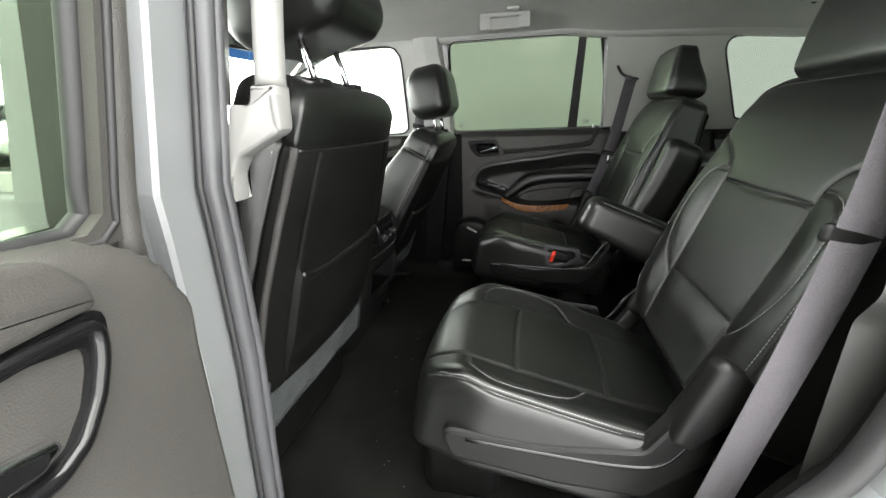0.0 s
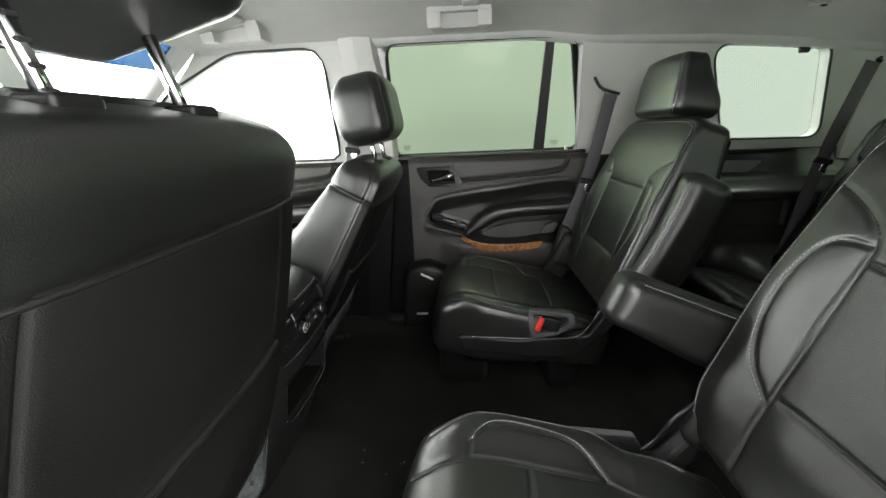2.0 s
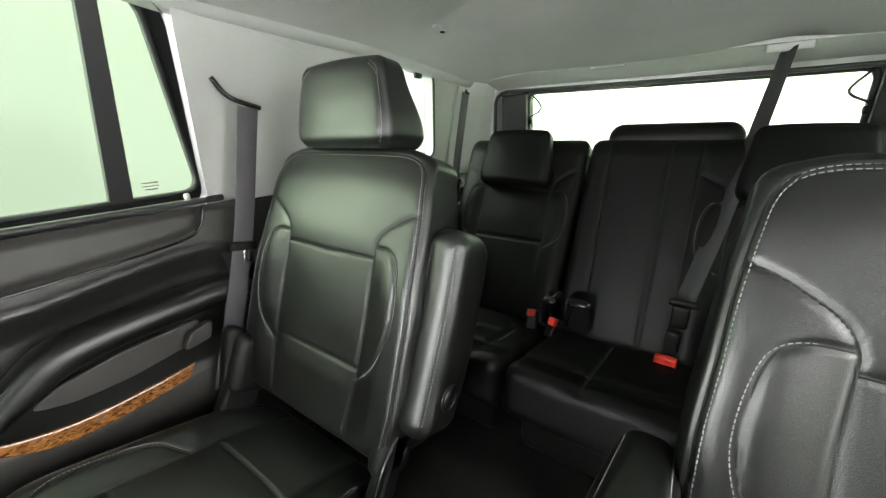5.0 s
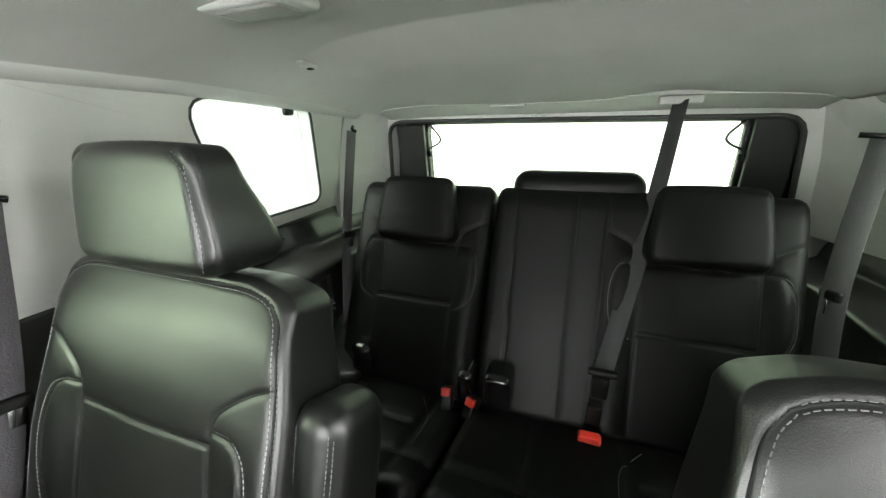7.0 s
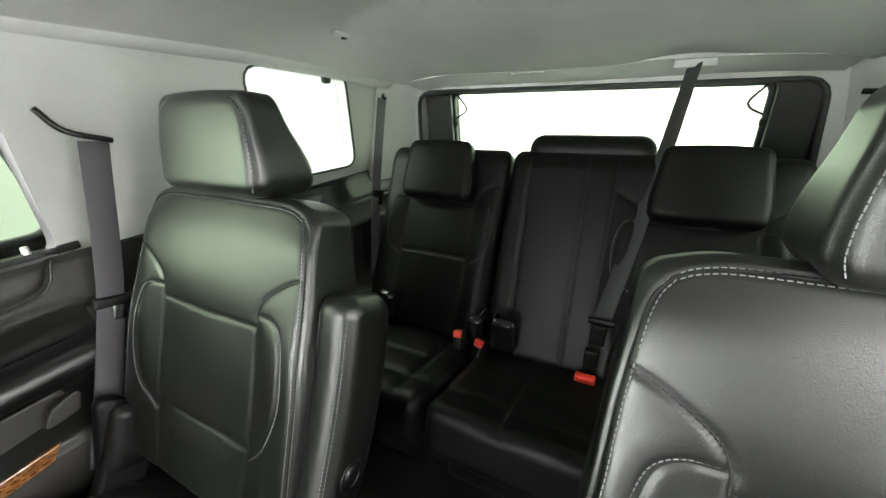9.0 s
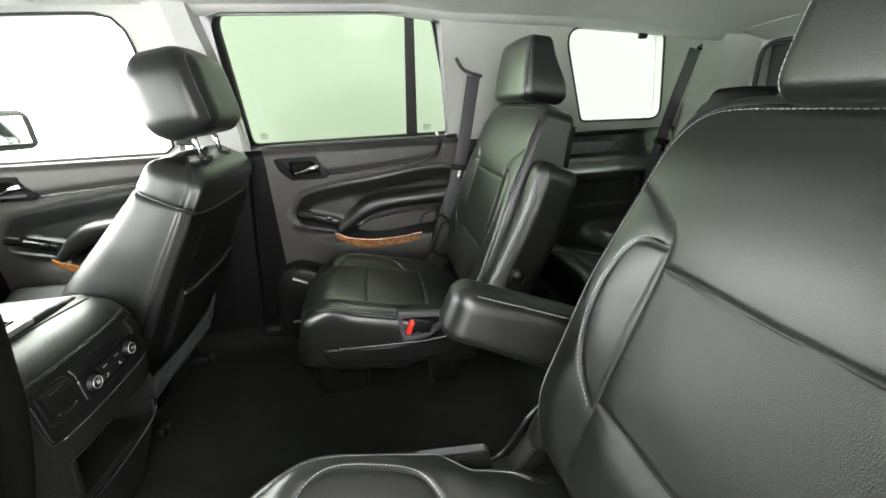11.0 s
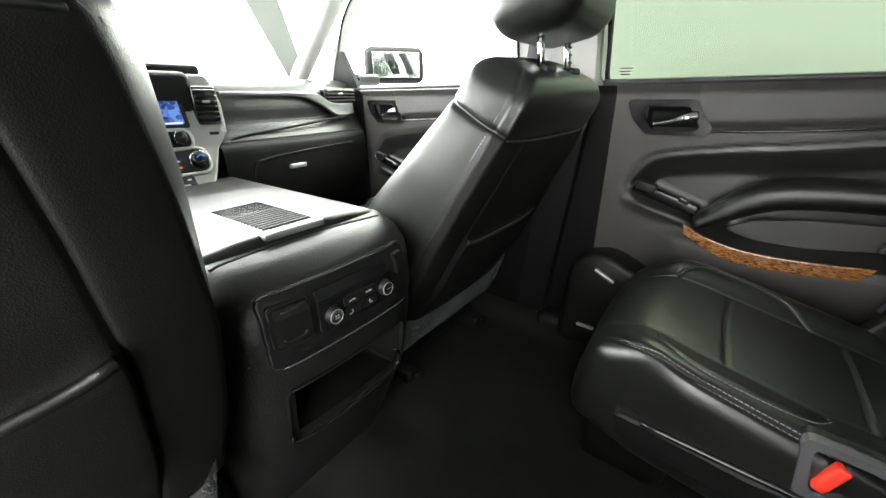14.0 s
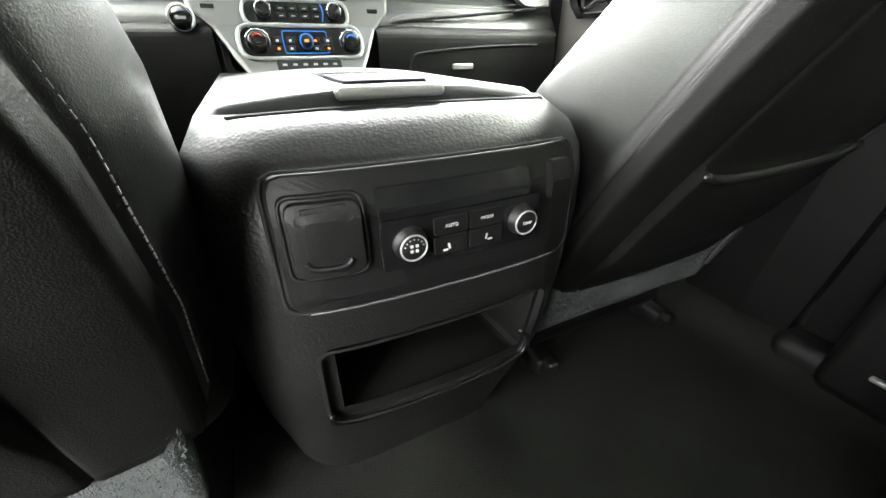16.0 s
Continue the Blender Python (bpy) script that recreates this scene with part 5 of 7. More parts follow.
    L, aw, ah = (0.288, 0.080, 0.106) if arm_down else (0.365, 0.080, 0.124)
    if arm_down:
        ax = np.array((-0.92, 0, 0.388))
        piv = np.array((0.600, ya, 0.492))
    else:
        ax = np.array((math.sin(radians(23)), 0, math.cos(radians(23))))
        piv = np.array((0.650, ya, 0.452))
    ax = ax / np.linalg.norm(ax)
    up = np.cross(ax, (0, 1, 0))
    up = up if not arm_down else (up if up[2] > 0 else -up)
    if not arm_down and up[0] > 0:
        up = -up
    ac = piv + ax * (L / 2 - (0.075 if arm_down else 0.072))

    def ashape(P, fw):
        P = P.copy()
        t = (P[:, 1] + L / 2) / L
        k = (0.78 + 0.26 * sstep(0.0, 0.35, t) - 0.10 * sstep(0.75, 1.0, t)) if not arm_down else (1.15 - 0.34 * sstep(0.2, 1.0, t))
        lo = P[:, 2] < 0
        P[:, 2] = np.where(lo, P[:, 2] * k, P[:, 2] * (0.9 + 0.1 * k))
        P[:, 0] *= 0.95 + 0.05 * t
        P[:, 2] += 0.012 * (t - 0.5) ** 2 * 4 * (0 if arm_down else 1)
        return P
    seam_u = aw / 2 - 0.009
    apad = Pad((aw, L, ah), 0.030 if arm_down else 0.036, ac, (0, 1, 0), ax, up, [[(-seam_u, -L / 2 + 0.02), (-seam_u, L / 2 - 0.02)], [(seam_u, -L / 2 + 0.02), (seam_u, L / 2 - 0.02)]], ashape, depth=0.002, width=0.0025, puff=0.001, res=0.006)
    arm = apad.build("armrest", LEATHER, root, "black leather armrest folded down" if arm_down else "black leather armrest folded up")
    apad.stitches([[(q * (seam_u + e), -L / 2 + 0.03), (q * (seam_u + e), L / 2 - 0.03)] for q in (1, -1) for e in ((-0.005, 0.004) if not arm_down else (0.003,))], arm)
    cap_y = ya - s * (aw / 2 - 0.002)
    cc = np.array((0.642, cap_y, 0.458)) if not arm_down else np.array((0.60, cap_y, 0.50))
    loop = [cc + np.array((0.022 * math.cos(w), 0, 0.022 * math.sin(w))) for w in np.linspace(0, 2 * math.pi, 28, endpoint=False)]
    tube("pivot_ring", loop, 0.0032, PLASTIC, arm, n=6, closed=True)
    tube("pivot_cap", [cc + np.array((0, s * 0.004, 0)), cc - np.array((0, s * 0.002, 0))], 0.0175, LEATHER, arm, n=24)
    return root


captain_chair(1, "black leather bucket seat with its armrest folded up")
captain_chair(-1, "black leather bucket seat with its armrest folded down", arm_down=True)


def front_headrest(root, at, deg, label):
    """A deep head restraint; its rear cover is bordered by a seam."""
    a_ = radians(deg)
    Vv, W = np.array((math.sin(a_), 0, math.cos(a_))), np.array((math.cos(a_), 0, -math.sin(a_)))
    hw, hh, hd = (0.130, 0.097, 0.088) if deg > -12 else (0.130, 0.102, 0.122)

    def shape(P, fw):
        P = P.copy()
        t, q = P[:, 1] / hh, -P[:, 2] / hd
        P[:, 0] *= 1 - 0.05 * sstep(0.0, 1, t) - 0.06 * sstep(-0.2, 1, q)
        P[:, 2] += 0.020 * sstep(0.1, 1, q) * np.clip(t, 0, 1) ** 2 + 0.010 * sstep(0.1, 1, q) * np.clip(-t, 0, 1) ** 2
        P[:, 1] += 0.010 * (1 - (P[:, 0] / hw) ** 2) * sstep(0.2, 1, t)
        return P
    e, f = hw - 0.012, hh - 0.014
    ring = [(-e, -f), (-e, f - 0.03), (-e + 0.008, f - 0.008), (-e + 0.03, f), (e - 0.03, f), (e - 0.008, f - 0.008), (e, f - 0.03), (e, -f)]
    pad = Pad((2 * hw, 2 * hh, 2 * hd), 0.054, at, (0, 1, 0), Vv, W, [ring, [(-e, -f), (e, -f)]], shape, depth=0.004, width=0.003, puff=0.002, res=0.008)
    ob = pad.build("headrest", LEATHER, root, label)
    pad.stitches([[(x * 1.045, y * 1.03) for x, y in ring]], ob, rad=0.0005, pitch=0.008)
    return ob


def front_seat(s, yc, rl, edge, rest, rest_deg, wing, label):
    """edge: place (x, z) of the back's rear corner at the shoulder seam; rest: the head restraint's middle (x, z)."""
    root = thing("front_seat", (-0.4, yc, 0.0), label, "seat", "front seats")
    a_ = radians(rl)
    Vv, W = np.array((math.sin(a_), 0, math.cos(a_))), np.array((math.cos(a_), 0, -math.sin(a_)))
    SEAM, TOP = 0.48, 0.568
    O = np.array((edge[0], yc, edge[1])) - Vv * SEAM

    def half(v):
        return (0.006 if s < 0 else 0) + float(np.interp(v, [-0.02, 0.10, 0.22, 0.35, 0.48, 0.54, 0.60], [0.232, 0.246, 0.247, 0.230, 0.206, 0.196, 0.178]))

    def deep(v):
        return float(np.interp(v, [-0.02, 0.08, 0.21, 0.33, 0.45, 0.60], [0.240, 0.226, 0.200, 0.168, 0.140, 0.118]))
    PV = 0.237
    us = np.unique(np.concatenate([np.linspace(-0.97, 0.97, 31), [q * e for q in (-1, 1) for e in (0.685, 0.697, 0.71, 0.722, 0.735)]]))

    def ring(v, inset=0.0):
        a, d = half(v) - inset, deep(v)
        w0, w1 = -inset * 0.8, -d + inset * 0.9
        pts, kind = [], []
        for u in us:
            w = 0.014 * (1 - abs(u) ** 4)
            w -= 0.004 * math.exp(-((abs(u) - 0.71) / 0.012) ** 2) if v < SEAM else 0
            w += 0.010 * float(sstep(0.004, -0.004, v - PV - 0.014 * abs(u / 0.7) ** 6) * (abs(u) < 0.70) * sstep(0.02, 0.10, v))
            pts.append((u * a, w0 + w))
            kind.append(1)
        bulge = wing * float(np.interp(v, [0.0, 0.25, 0.45, 0.60], [0.5, 0.8, 1.0, 0.5]))
        sd = [(a, -0.001), (a + 0.001, -0.006), (a + 0.002, -0.016), (a + 0.003, -0.021), (a - 0.001, -0.0235), (a + 0.004, -0.026)]
        n = 9
        for k in range(1, n + 1):
            q = k / n
            sd.append((a + 0.004 + bulge * math.sin(math.pi * q), -0.026 - (d - 0.067) * q))
        for k in range(1, 7):
            w = math.pi / 2 * k / 6
            sd.append((a + 0.004 - 0.036 * (1 - math.cos(w)), -d + 0.041 - 0.041 * math.sin(w)))
        sd += [(a - 0.055, -d - 0.001), (a - 0.085, -d + 0.012), (a - 0.105, -d + 0.030), (a - 0.125, -d + 0.036), (a * 0.25, -d + 0.040)]
        sd = [(x, max(min(w0 + w, w0), w1)) if inset else (x, w) for x, w in sd]
        right = sd
        left = [(-x, w) for x, w in reversed(sd)]
        pts += right + left
        kind += [1, 1, 1, 1] + [0] * (len(right) + len(left) - 8) + [1, 1, 1, 1]
        return pts, kind
    vs = list(np.arange(-0.02, SEAM - 0.012, 0.012)) + [SEAM - 0.012, SEAM - 0.006, SEAM - 0.003, SEAM, SEAM + 0.003, SEAM + 0.006, SEAM + 0.012]
    vs += list(np.linspace(SEAM + 0.02, TOP - 0.045, 4))
    rows = [(v, 0.0) for v in vs] + [(TOP - 0.045 + 0.045 * math.sin(w), 0.045 * (1 - math.cos(w))) for w in np.linspace(0.15, math.pi / 2, 9)]
    secs, kinds = [], None
    for v, ins in rows:
        pts, kinds = ring(v, ins)
        g = 0.0045 * math.exp(-((v - SEAM) / 0.004) ** 2) - 0.004 * (1 - math.exp(-abs(v - SEAM) / 0.03))
        c = np.array((0.0, -deep(v) / 2))
        row = []
        for x, w in pts:
            dd = np.array((x, w)) - c
            dd = dd * (1 - g / max(np.linalg.norm(dd), 0.03))
            x, w = c + dd
            row.append(O + np.array((0, 1, 0)) * x + W * w + Vv * (v + 0.012 * (1 - (x / 0.24) ** 2) * float(sstep(SEAM + 0.03, TOP, v))))
        secs.append(row)
    S = np.array(secs)
    n, m = S.shape[:2]
    q = np.arange(n * m).reshape(n, m)
    F, idx = [], []
    for i in range(n - 1):
        for j in range(m):
            F.append((q[i, j], q[i, (j + 1) % m], q[i + 1, (j + 1) % m], q[i + 1, j]))
            idx.append(1 if kinds[j] and rows[i][0] < SEAM else 0)
    F += [tuple(q[0][::-1]), tuple(q[-1])]
    idx += [0, 0]
    fo = from_arrays("backrest", S.reshape(-1, 3), F, [LEATHER, VINYL], root, "black leather backrest with a vinyl rear and map pocket", idx=idx)

    def on(u, v, w):
        return O + np.array((0, 1, 0)) * u + Vv * v + W * w
    V2, F2 = [], []
    for qd in (1, -1):
        p = np.array([on(qd * (half(v) + 0.0065 + wing * 0.12), v, -0.0305) for v in np.linspace(0.0, SEAM - 0.01, 60)] )
        stitch_rows(p, np.tile((0, qd * 1.0, 0), (len(p), 1)), 0.0065, 0.0042, 0.0008, V2, F2)
        p = np.array([on(qd * (half(v) + 0.0055 + wing * 0.12), v, -0.0305) for v in np.linspace(SEAM + 0.012, TOP - 0.05, 20)])
        stitch_rows(p, np.tile((0, qd * 1.0, 0), (len(p), 1)), 0.0065, 0.0042, 0.0007, V2, F2)
        p = np.array([on(qd * (half(SEAM) + 0.004 + wing * math.sin(math.pi * e)), SEAM - 0.009, -0.026 - (deep(SEAM) - 0.067) * e) for e in np.linspace(0, 1, 20)])
        stitch_rows(p, np.tile((0, qd * 1.0, 0), (len(p), 1)), 0.0065, 0.0042, 0.0006, V2, F2)
    tagged(from_arrays("stitching", V2, F2, THREAD, fo, smooth=False), kind="stuff")
    # hem of the map pocket
    hem = [on(u * half(PV), PV + 0.014 * abs(u / 0.7) ** 6 - 0.004, 0.014 * (1 - abs(u) ** 4) + 0.009) for u in np.linspace(-0.70, 0.70, 30)]
    tube("pocket_hem", hem, 0.0060, LEATHER, fo, n=10)
    tube("shoulder_piping", [on(u * half(SEAM), SEAM - 0.005, 0.014 * (1 - abs(u) ** 4) - 0.0022) for u in np.linspace(-0.96, 0.96, 40)], 0.0030, LEATHER, fo, n=8)
    # zip along the outer rear edge
    tube("zip", [on(s * (half(v) - 0.002), v, -0.002) for v in np.linspace(0.0, SEAM + 0.0, 30)], 0.0075, ZIP, fo, "grey zip tape", n=8)
    # carpeted flap below the back
    fd = np.array((math.sin(a_ * 0.6) * 0.9, 0, math.cos(a_ * 0.6)))
    fn = np.cross(fd, (0, 1, 0))
    fl = []
    for k, e in enumerate(np.linspace(0.024, -0.120, 9)):
        hw = float(np.interp(e, [-0.12, 0.02], [0.218, 0.234]))
        row = []
        for u in np.linspace(-hw, hw, 24):
            row.append(O + fd * e + np.array((0.004 + 0.006 * math.sin(u * 30 + k) * 0.3, u, 0)))
        back_ = [p - np.array((0.014, 0, 0)) for p in row[::-1]]
        fl.append(row + back_)
    fo2 = loft("carpet_flap", fl, GREYCARPET, root, "grey carpeted flap under the seat back")
    rnd = random.Random(31 + s)
    fv_, ff_ = [], []
    for _ in range(9000):
        e, u = rnd.uniform(-0.120, 0.024), rnd.uniform(-0.24, 0.24)
        if abs(u) > np.interp(e, [-0.12, 0.02], [0.219, 0.234]):
            continue
        p0 = O + fd * e + np.array((0.004, u, 0))
        dr = np.array((rnd.uniform(0.2, 1), rnd.uniform(-0.8, 0.8), rnd.uniform(-0.9, 0.5))) * rnd.uniform(0.002, 0.0055)
        sd_ = np.array([rnd.uniform(-1, 1) for _ in range(3)]) * 0.0006
        k_ = len(fv_)
        fv_ += [p0 - sd_, p0 + sd_, p0 + dr]
        ff_.append((k_, k_ + 1, k_ + 2))
    tagged(from_arrays("carpet_fuzz", fv_, ff_, GREYCARPET, fo2), kind="stuff")
    rbox("side_cap", tuple(O + np.array((-0.03, s * 0.232, -0.03))), (0.06, 0.03, 0.12), 0.012, GREYRUBBER, root, "grey plastic hinge cap", rot=(0, 20, 0), k=3)
    # cushion
    cz = 0.285 if s < 0 else 0.255
    cp = Pad((0.50, 0.54, 0.16), 0.05, (O[0] - 0.34, yc, cz), (0, 1, 0), (1, 0, 0), (0, 0, 1), [[(-0.14, -0.22), (-0.14, 0.25)], [(0.14, -0.22), (0.14, 0.25)], [(-0.14, -0.05), (0.14, -0.05)]], lambda P, fw: P + np.column_stack([P[:, 0] * 0, P[:, 0] * 0, fw * 0.03 * sstep(0.55, 0.9, np.abs(P[:, 0]) / 0.25)]), res=0.012)
    cp.build("seat_cushion", LEATHER, root, "black leather cushion")
    rbox("seat_base", (O[0] - 0.30, yc, 0.13), (0.46, 0.40, 0.20), 0.03, PLASTIC, root)
    for y in (yc - 0.17, yc + 0.17):
        rbox("seat_track", (-0.56, y, 0.015), (0.36, 0.04, 0.04), 0.01, PLASTIC, root)
        rbox("track_bolt", (-0.372, y, 0.030), (0.025, 0.022, 0.022), 0.006, PLASTIC, root)
    # head restraint on two posts
    top = O + Vv * TOP + W * -0.052
    rest_c = np.array((rest[0], yc + (0.008 if s < 0 else 0), rest[1]))
    for k, y in enumerate((-0.066, 0.066)):
        a0, a1 = top + np.array((0, y, -0.02)), rest_c + np.array((0.012, y, -0.05))
        tube("headrest_post", [a0, a1], 0.0065, CHROME, root, "bright steel headrest post", n=12)
        rbox("post_collar", tuple(top + np.array((0, y, 0.008))), (0.034, 0.04, 0.014), 0.005, PLASTIC, root, k=3, rot=(0, 0, 0))
        for m_ in range(5 if (k == 0) == (s < 0) else 0):
            e = 0.25 + 0.11 * m_
            rbox("post_notch", tuple(a0 + (a1 - a0) * e + np.array((0.0045, 0, 0))), (0.006, 0.010, 0.004), 0.001, SEAMDARK, root)
    front_headrest(root, tuple(rest_c), rest_deg, "black leather headrest")
    return root


front_seat(-1, -0.460, 17, (-0.098, 0.781), (-0.180, 1.060), -14, 0.026, "black leather driver seat with raised headrest")
front_seat(1, 0.457, 28.5, (-0.117, 0.667), (-0.148, 0.926), -10, 0.003, "black leather passenger seat with headrest on two posts")


# ---- third row ----
def bench_back(y0, y1, heads, label, cushions):
    yc, wd = (y0 + y1) / 2, y1 - y0 - 0.006
    root = thing("third_row_seat", (1.3, yc, 0.1), label, "seat", "third-row bench")
    Vv, W = lean(25)
    H, th = 0.645, 0.11
    base = np.array((1.246, yc, 0.275))
    b = H / 2
    cen = base + Vv * b - W * th / 2

    def vv(t):
        return t * H - b
    seams, st = [], []
    for h in heads:
        c = h - yc
        for q in (1, -1):
            seams.append([(c + q * 0.126, vv(0.70)), (c + q * 0.126, vv(0.43)), (c + q * 0.122, vv(0.05))])
            seams.append([(c + q * 0.126, vv(0.70)), (c + q * 0.142, vv(0.765)), (c + q * 0.212, vv(0.83))])
            loop = [(c + q * 0.128, vv(0.705)), (c + q * 0.170, vv(0.69)), (c + q * 0.188, vv(0.59)), (c + q * 0.178, vv(0.46)), (c + q * 0.128, vv(0.40))]
            seams.append(loop)
            st.append([(x + q * 0.005, y) for x, y in loop])
        seams.append([(c - 0.126, vv(0.70)), (c + 0.126, vv(0.70))])
        seams.append([(c - 0.126, vv(0.43)), (c + 0.126, vv(0.43))])
    if wd > 0.6:
        for y_top, y_low in ((0.097, 0.076), (-0.074, -0.079), (-0.152, -0.146)):
            seams.append([(y_low - yc, vv(0.03)), (y_top - yc, vv(0.97))])

    def shape(P, fw):
        P = P.copy()
        t = (P[:, 1] + b) / H
        P[:, 2] += fw * (-0.012 * sstep(0.9, 1, t))
        for h in heads:
            c = h - yc
            e = np.abs(P[:, 0] - c)
            P[:, 2] += fw * 0.012 * np.exp(-((e - 0.165) / 0.035) ** 2) * (1 - sstep(0.6, 0.8, t))
        return P
    pad = Pad((wd, H, th), 0.03, cen, (0, 1, 0), Vv, W, seams, shape, depth=0.004, width=0.0035, puff=0.0012, res=0.0065)
    ob = pad.build("backrest", BENCH_SHADED, root, "black folding backrest, colour darkened for shade")
    if st:
        pad.stitches(st, ob)
    pad.creases(ob, 0.0014)
    rbox("seat_back_board", tuple(cen - W * 0.075 + Vv * 0.0), (0.02, wd, H - 0.02), 0.006, CARPET, root, rot=(0, 25, 0))
    for h in heads:
        fwd = np.array((0, 0, 0))
        c = base + Vv * (H - 0.100) + W * 0.032
        headrest(root, 1, (c[0], h, c[2]), 22, (0.252, 0.185, 0.090), "black folding headrest", double=False, cover=BENCH_SHADED)
    # cushion
    cp = Pad((wd, 0.46, 0.13), 0.035, (1.105, yc, 0.248), (0, 1, 0), (math.cos(0.23), 0, -math.sin(0.23)), (math.sin(0.23), 0, math.cos(0.23)), [[(u - yc, -0.22), (u - yc, 0.22)] for u in cushions] + [[(-wd / 2, -0.13), (wd / 2, -0.13)]] + [[(h - yc - 0.1, -0.02), (h - yc + 0.1, -0.02)] for h in heads], None, depth=0.006, width=0.005, puff=0.008, res=0.009)
    cu = cp.build("seat_cushion", BENCH_SHADED, root, "black bench cushion, colour darkened for shade")
    cp.creases(cu, 0.0014)
    cp.stitches([[(h - yc + q * 0.15, -0.10), (h - yc + q * 0.14, 0.02), (h - yc + q * 0.09, 0.10)] for h in heads for q in (1, -1)], cu)
    rbox("seat_base", (1.13, yc, 0.15), (0.38, wd - 0.06, 0.10), 0.02, PLASTIC, root)
    return root


bench_back(0.163, 0.617, [0.380], "black leather narrow section of the third-row bench", [0.25, 0.51])
wide = bench_back(-0.578, 0.160, [-0.360], "black leather wide section of the third-row bench", [-0.485, -0.238, -0.02])

rbox("centre_headrest", (1.585, -0.060, 0.835), (0.10, 0.36, 0.115), 0.045, BENCH_SHADED, wide, "low black centre headrest", k=5)


def loose_buckle(x, y, z, rz, red=True):
    root = thing("seat_belt_buckle", (x, y, z), "black seat belt buckle with red button on the bench", "buckle", "third-row buckles")
    rbox("buckle_body", (x, y, z), (0.035, 0.03, 0.06), 0.006, PLASTIC, root, rot=(0, 25, rz), k=3)
    rbox("release_button", (x - 0.010, y, z + 0.026), (0.016, 0.026, 0.022), 0.004, RED, root, rot=(0, 25, rz))
    ribbon("stalk", [(x + 0.02, y, z - 0.02), (x + 0.06, y, z - 0.05)], (0, 1, 0), 0.026, 0.004, DARKWEB, root)
    return root


loose_buckle(1.212, 0.212, 0.322, 10)
loose_buckle(1.205, 0.141, 0.315, -25)
bracket = thing("seat_hinge_cover", (1.30, 0.08, 0.33), "black plastic hinge cover between the bench sections", "hinge cover")
rbox("cover", (1.268, 0.170, 0.350), (0.09, 0.05, 0.10), 0.02, GLOSS, bracket, k=3)
rbox("cover", (1.260, 0.080, 0.362), (0.09, 0.075, 0.11), 0.02, GLOSS, bracket, k=3)
hc = thing("seat_hinge_cover", (1.30, 0.6, 0.33), "black plastic hinge cover beside the bench", "hinge cover")
rbox("cover", (1.27, 0.505, 0.36), (0.09, 0.07, 0.10), 0.025, GLOSS, hc, k=3)


# ---- seat belts ----
def pillar_belt(s, label, x_top, y_top, z_top, mid, low, web=WEB, w=0.047, guide=True, slot_dx=-0.09, slot_dz=0.058, flat=(0.95, 0.0, 0.25)):
    root = thing("seat_belt", (x_top, s * y_top, z_top), label, "seat belt", "seat belts")
    pts = [(x_top, s * y_top, z_top), (mid[0], s * mid[1], mid[2]), (low[0], s * low[1], low[2])]
    ribbon("webbing", pts, flat, w, 0.0016, web, root, "grey woven belt webbing")
    if guide:
        path = smooth_path([(x_top + slot_dx, s * (y_top + 0.022), z_top + slot_dz), (x_top + slot_dx * 0.55, s * (y_top + 0.012), z_top + slot_dz * 0.35), (x_top + 0.03, s * (y_top + 0.004), z_top - 0.002)], 6)
        if flat[1]:
            path = [tuple(np.array((x_top, s * y_top, z_top + 0.004)) + k * np.array(flat)) for k in (-0.036, 0.0, 0.036)]
        tube("belt_guide", path, 0.0055, GLOSS, root, "black belt guide slot")
    g = np.array(mid) * (1, s, 1)
    rbox("latch_tongue", tuple(g + np.array((0.0, -s * 0.006, 0.0))), (0.062, 0.014, 0.022), 0.006, PLASTIC, root, rot=(0, 12, 0), k=3)
    rbox("latch_plate", tuple(g + np.array((0.004, -s * 0.010, -0.024))), (0.022, 0.003, 0.032), 0.001, CHROME, root, rot=(0, 12, 0))
    return root


pillar_belt(1, "grey second-row seat belt hanging by the passenger-side seat", 0.672, 0.668, 0.962, (0.620, 0.712, 0.652), (0.500, 0.690, 0.330), slot_dx=-0.055, slot_dz=0.058)
pillar_belt(-1, "grey second-row seat belt hanging by the driver-side seat", 0.635, 0.715, 0.960, (0.612, 0.728, 0.675), (0.53, 0.735, 0.22))
pillar_belt(1, "grey front seat belt on the passenger-side door pillar", -0.250, 0.672, 1.06, (-0.290, 0.715, 0.80), (-0.390, 0.735, 0.35), slot_dx=0.03, slot_dz=0.01)
pillar_belt(1, "grey third-row seat belt on the rear pillar", 1.440, 0.590, 1.015, (1.366, 0.596, 0.712), (1.33, 0.61, 0.40), slot_dx=0.04, slot_dz=0.012)
pillar_belt(-1, "grey third-row seat belt on the driver-side rear pillar", 1.415, 0.600, 0.990, (1.335, 0.566, 0.698), (1.32, 0.60, 0.42), web=PALEWEB, w=0.040, slot_dx=0.05, slot_dz=0.012, flat=(0.43, 0.90, 0.05))
cb = thing("centre_seat_belt", (1.5, -0.26, 1.08), "black centre seat belt hanging from the ceiling", "seat belt", "seat belts")
ribbon("webbing", [(1.627, -0.292, 1.070), (1.455, -0.235, 0.74), (1.300, -0.172, 0.44)], [(0.75, 0.65, 0.0), (0.5, 0.85, 0), (0, 1, 0)], 0.044, 0.0016, DARKWEB, cb, "black woven belt webbing")
rbox("ceiling_guide", (1.635, -0.292, 1.074), (0.03, 0.10, 0.022), 0.006, PILLAR, cb, "grey ceiling belt guide")
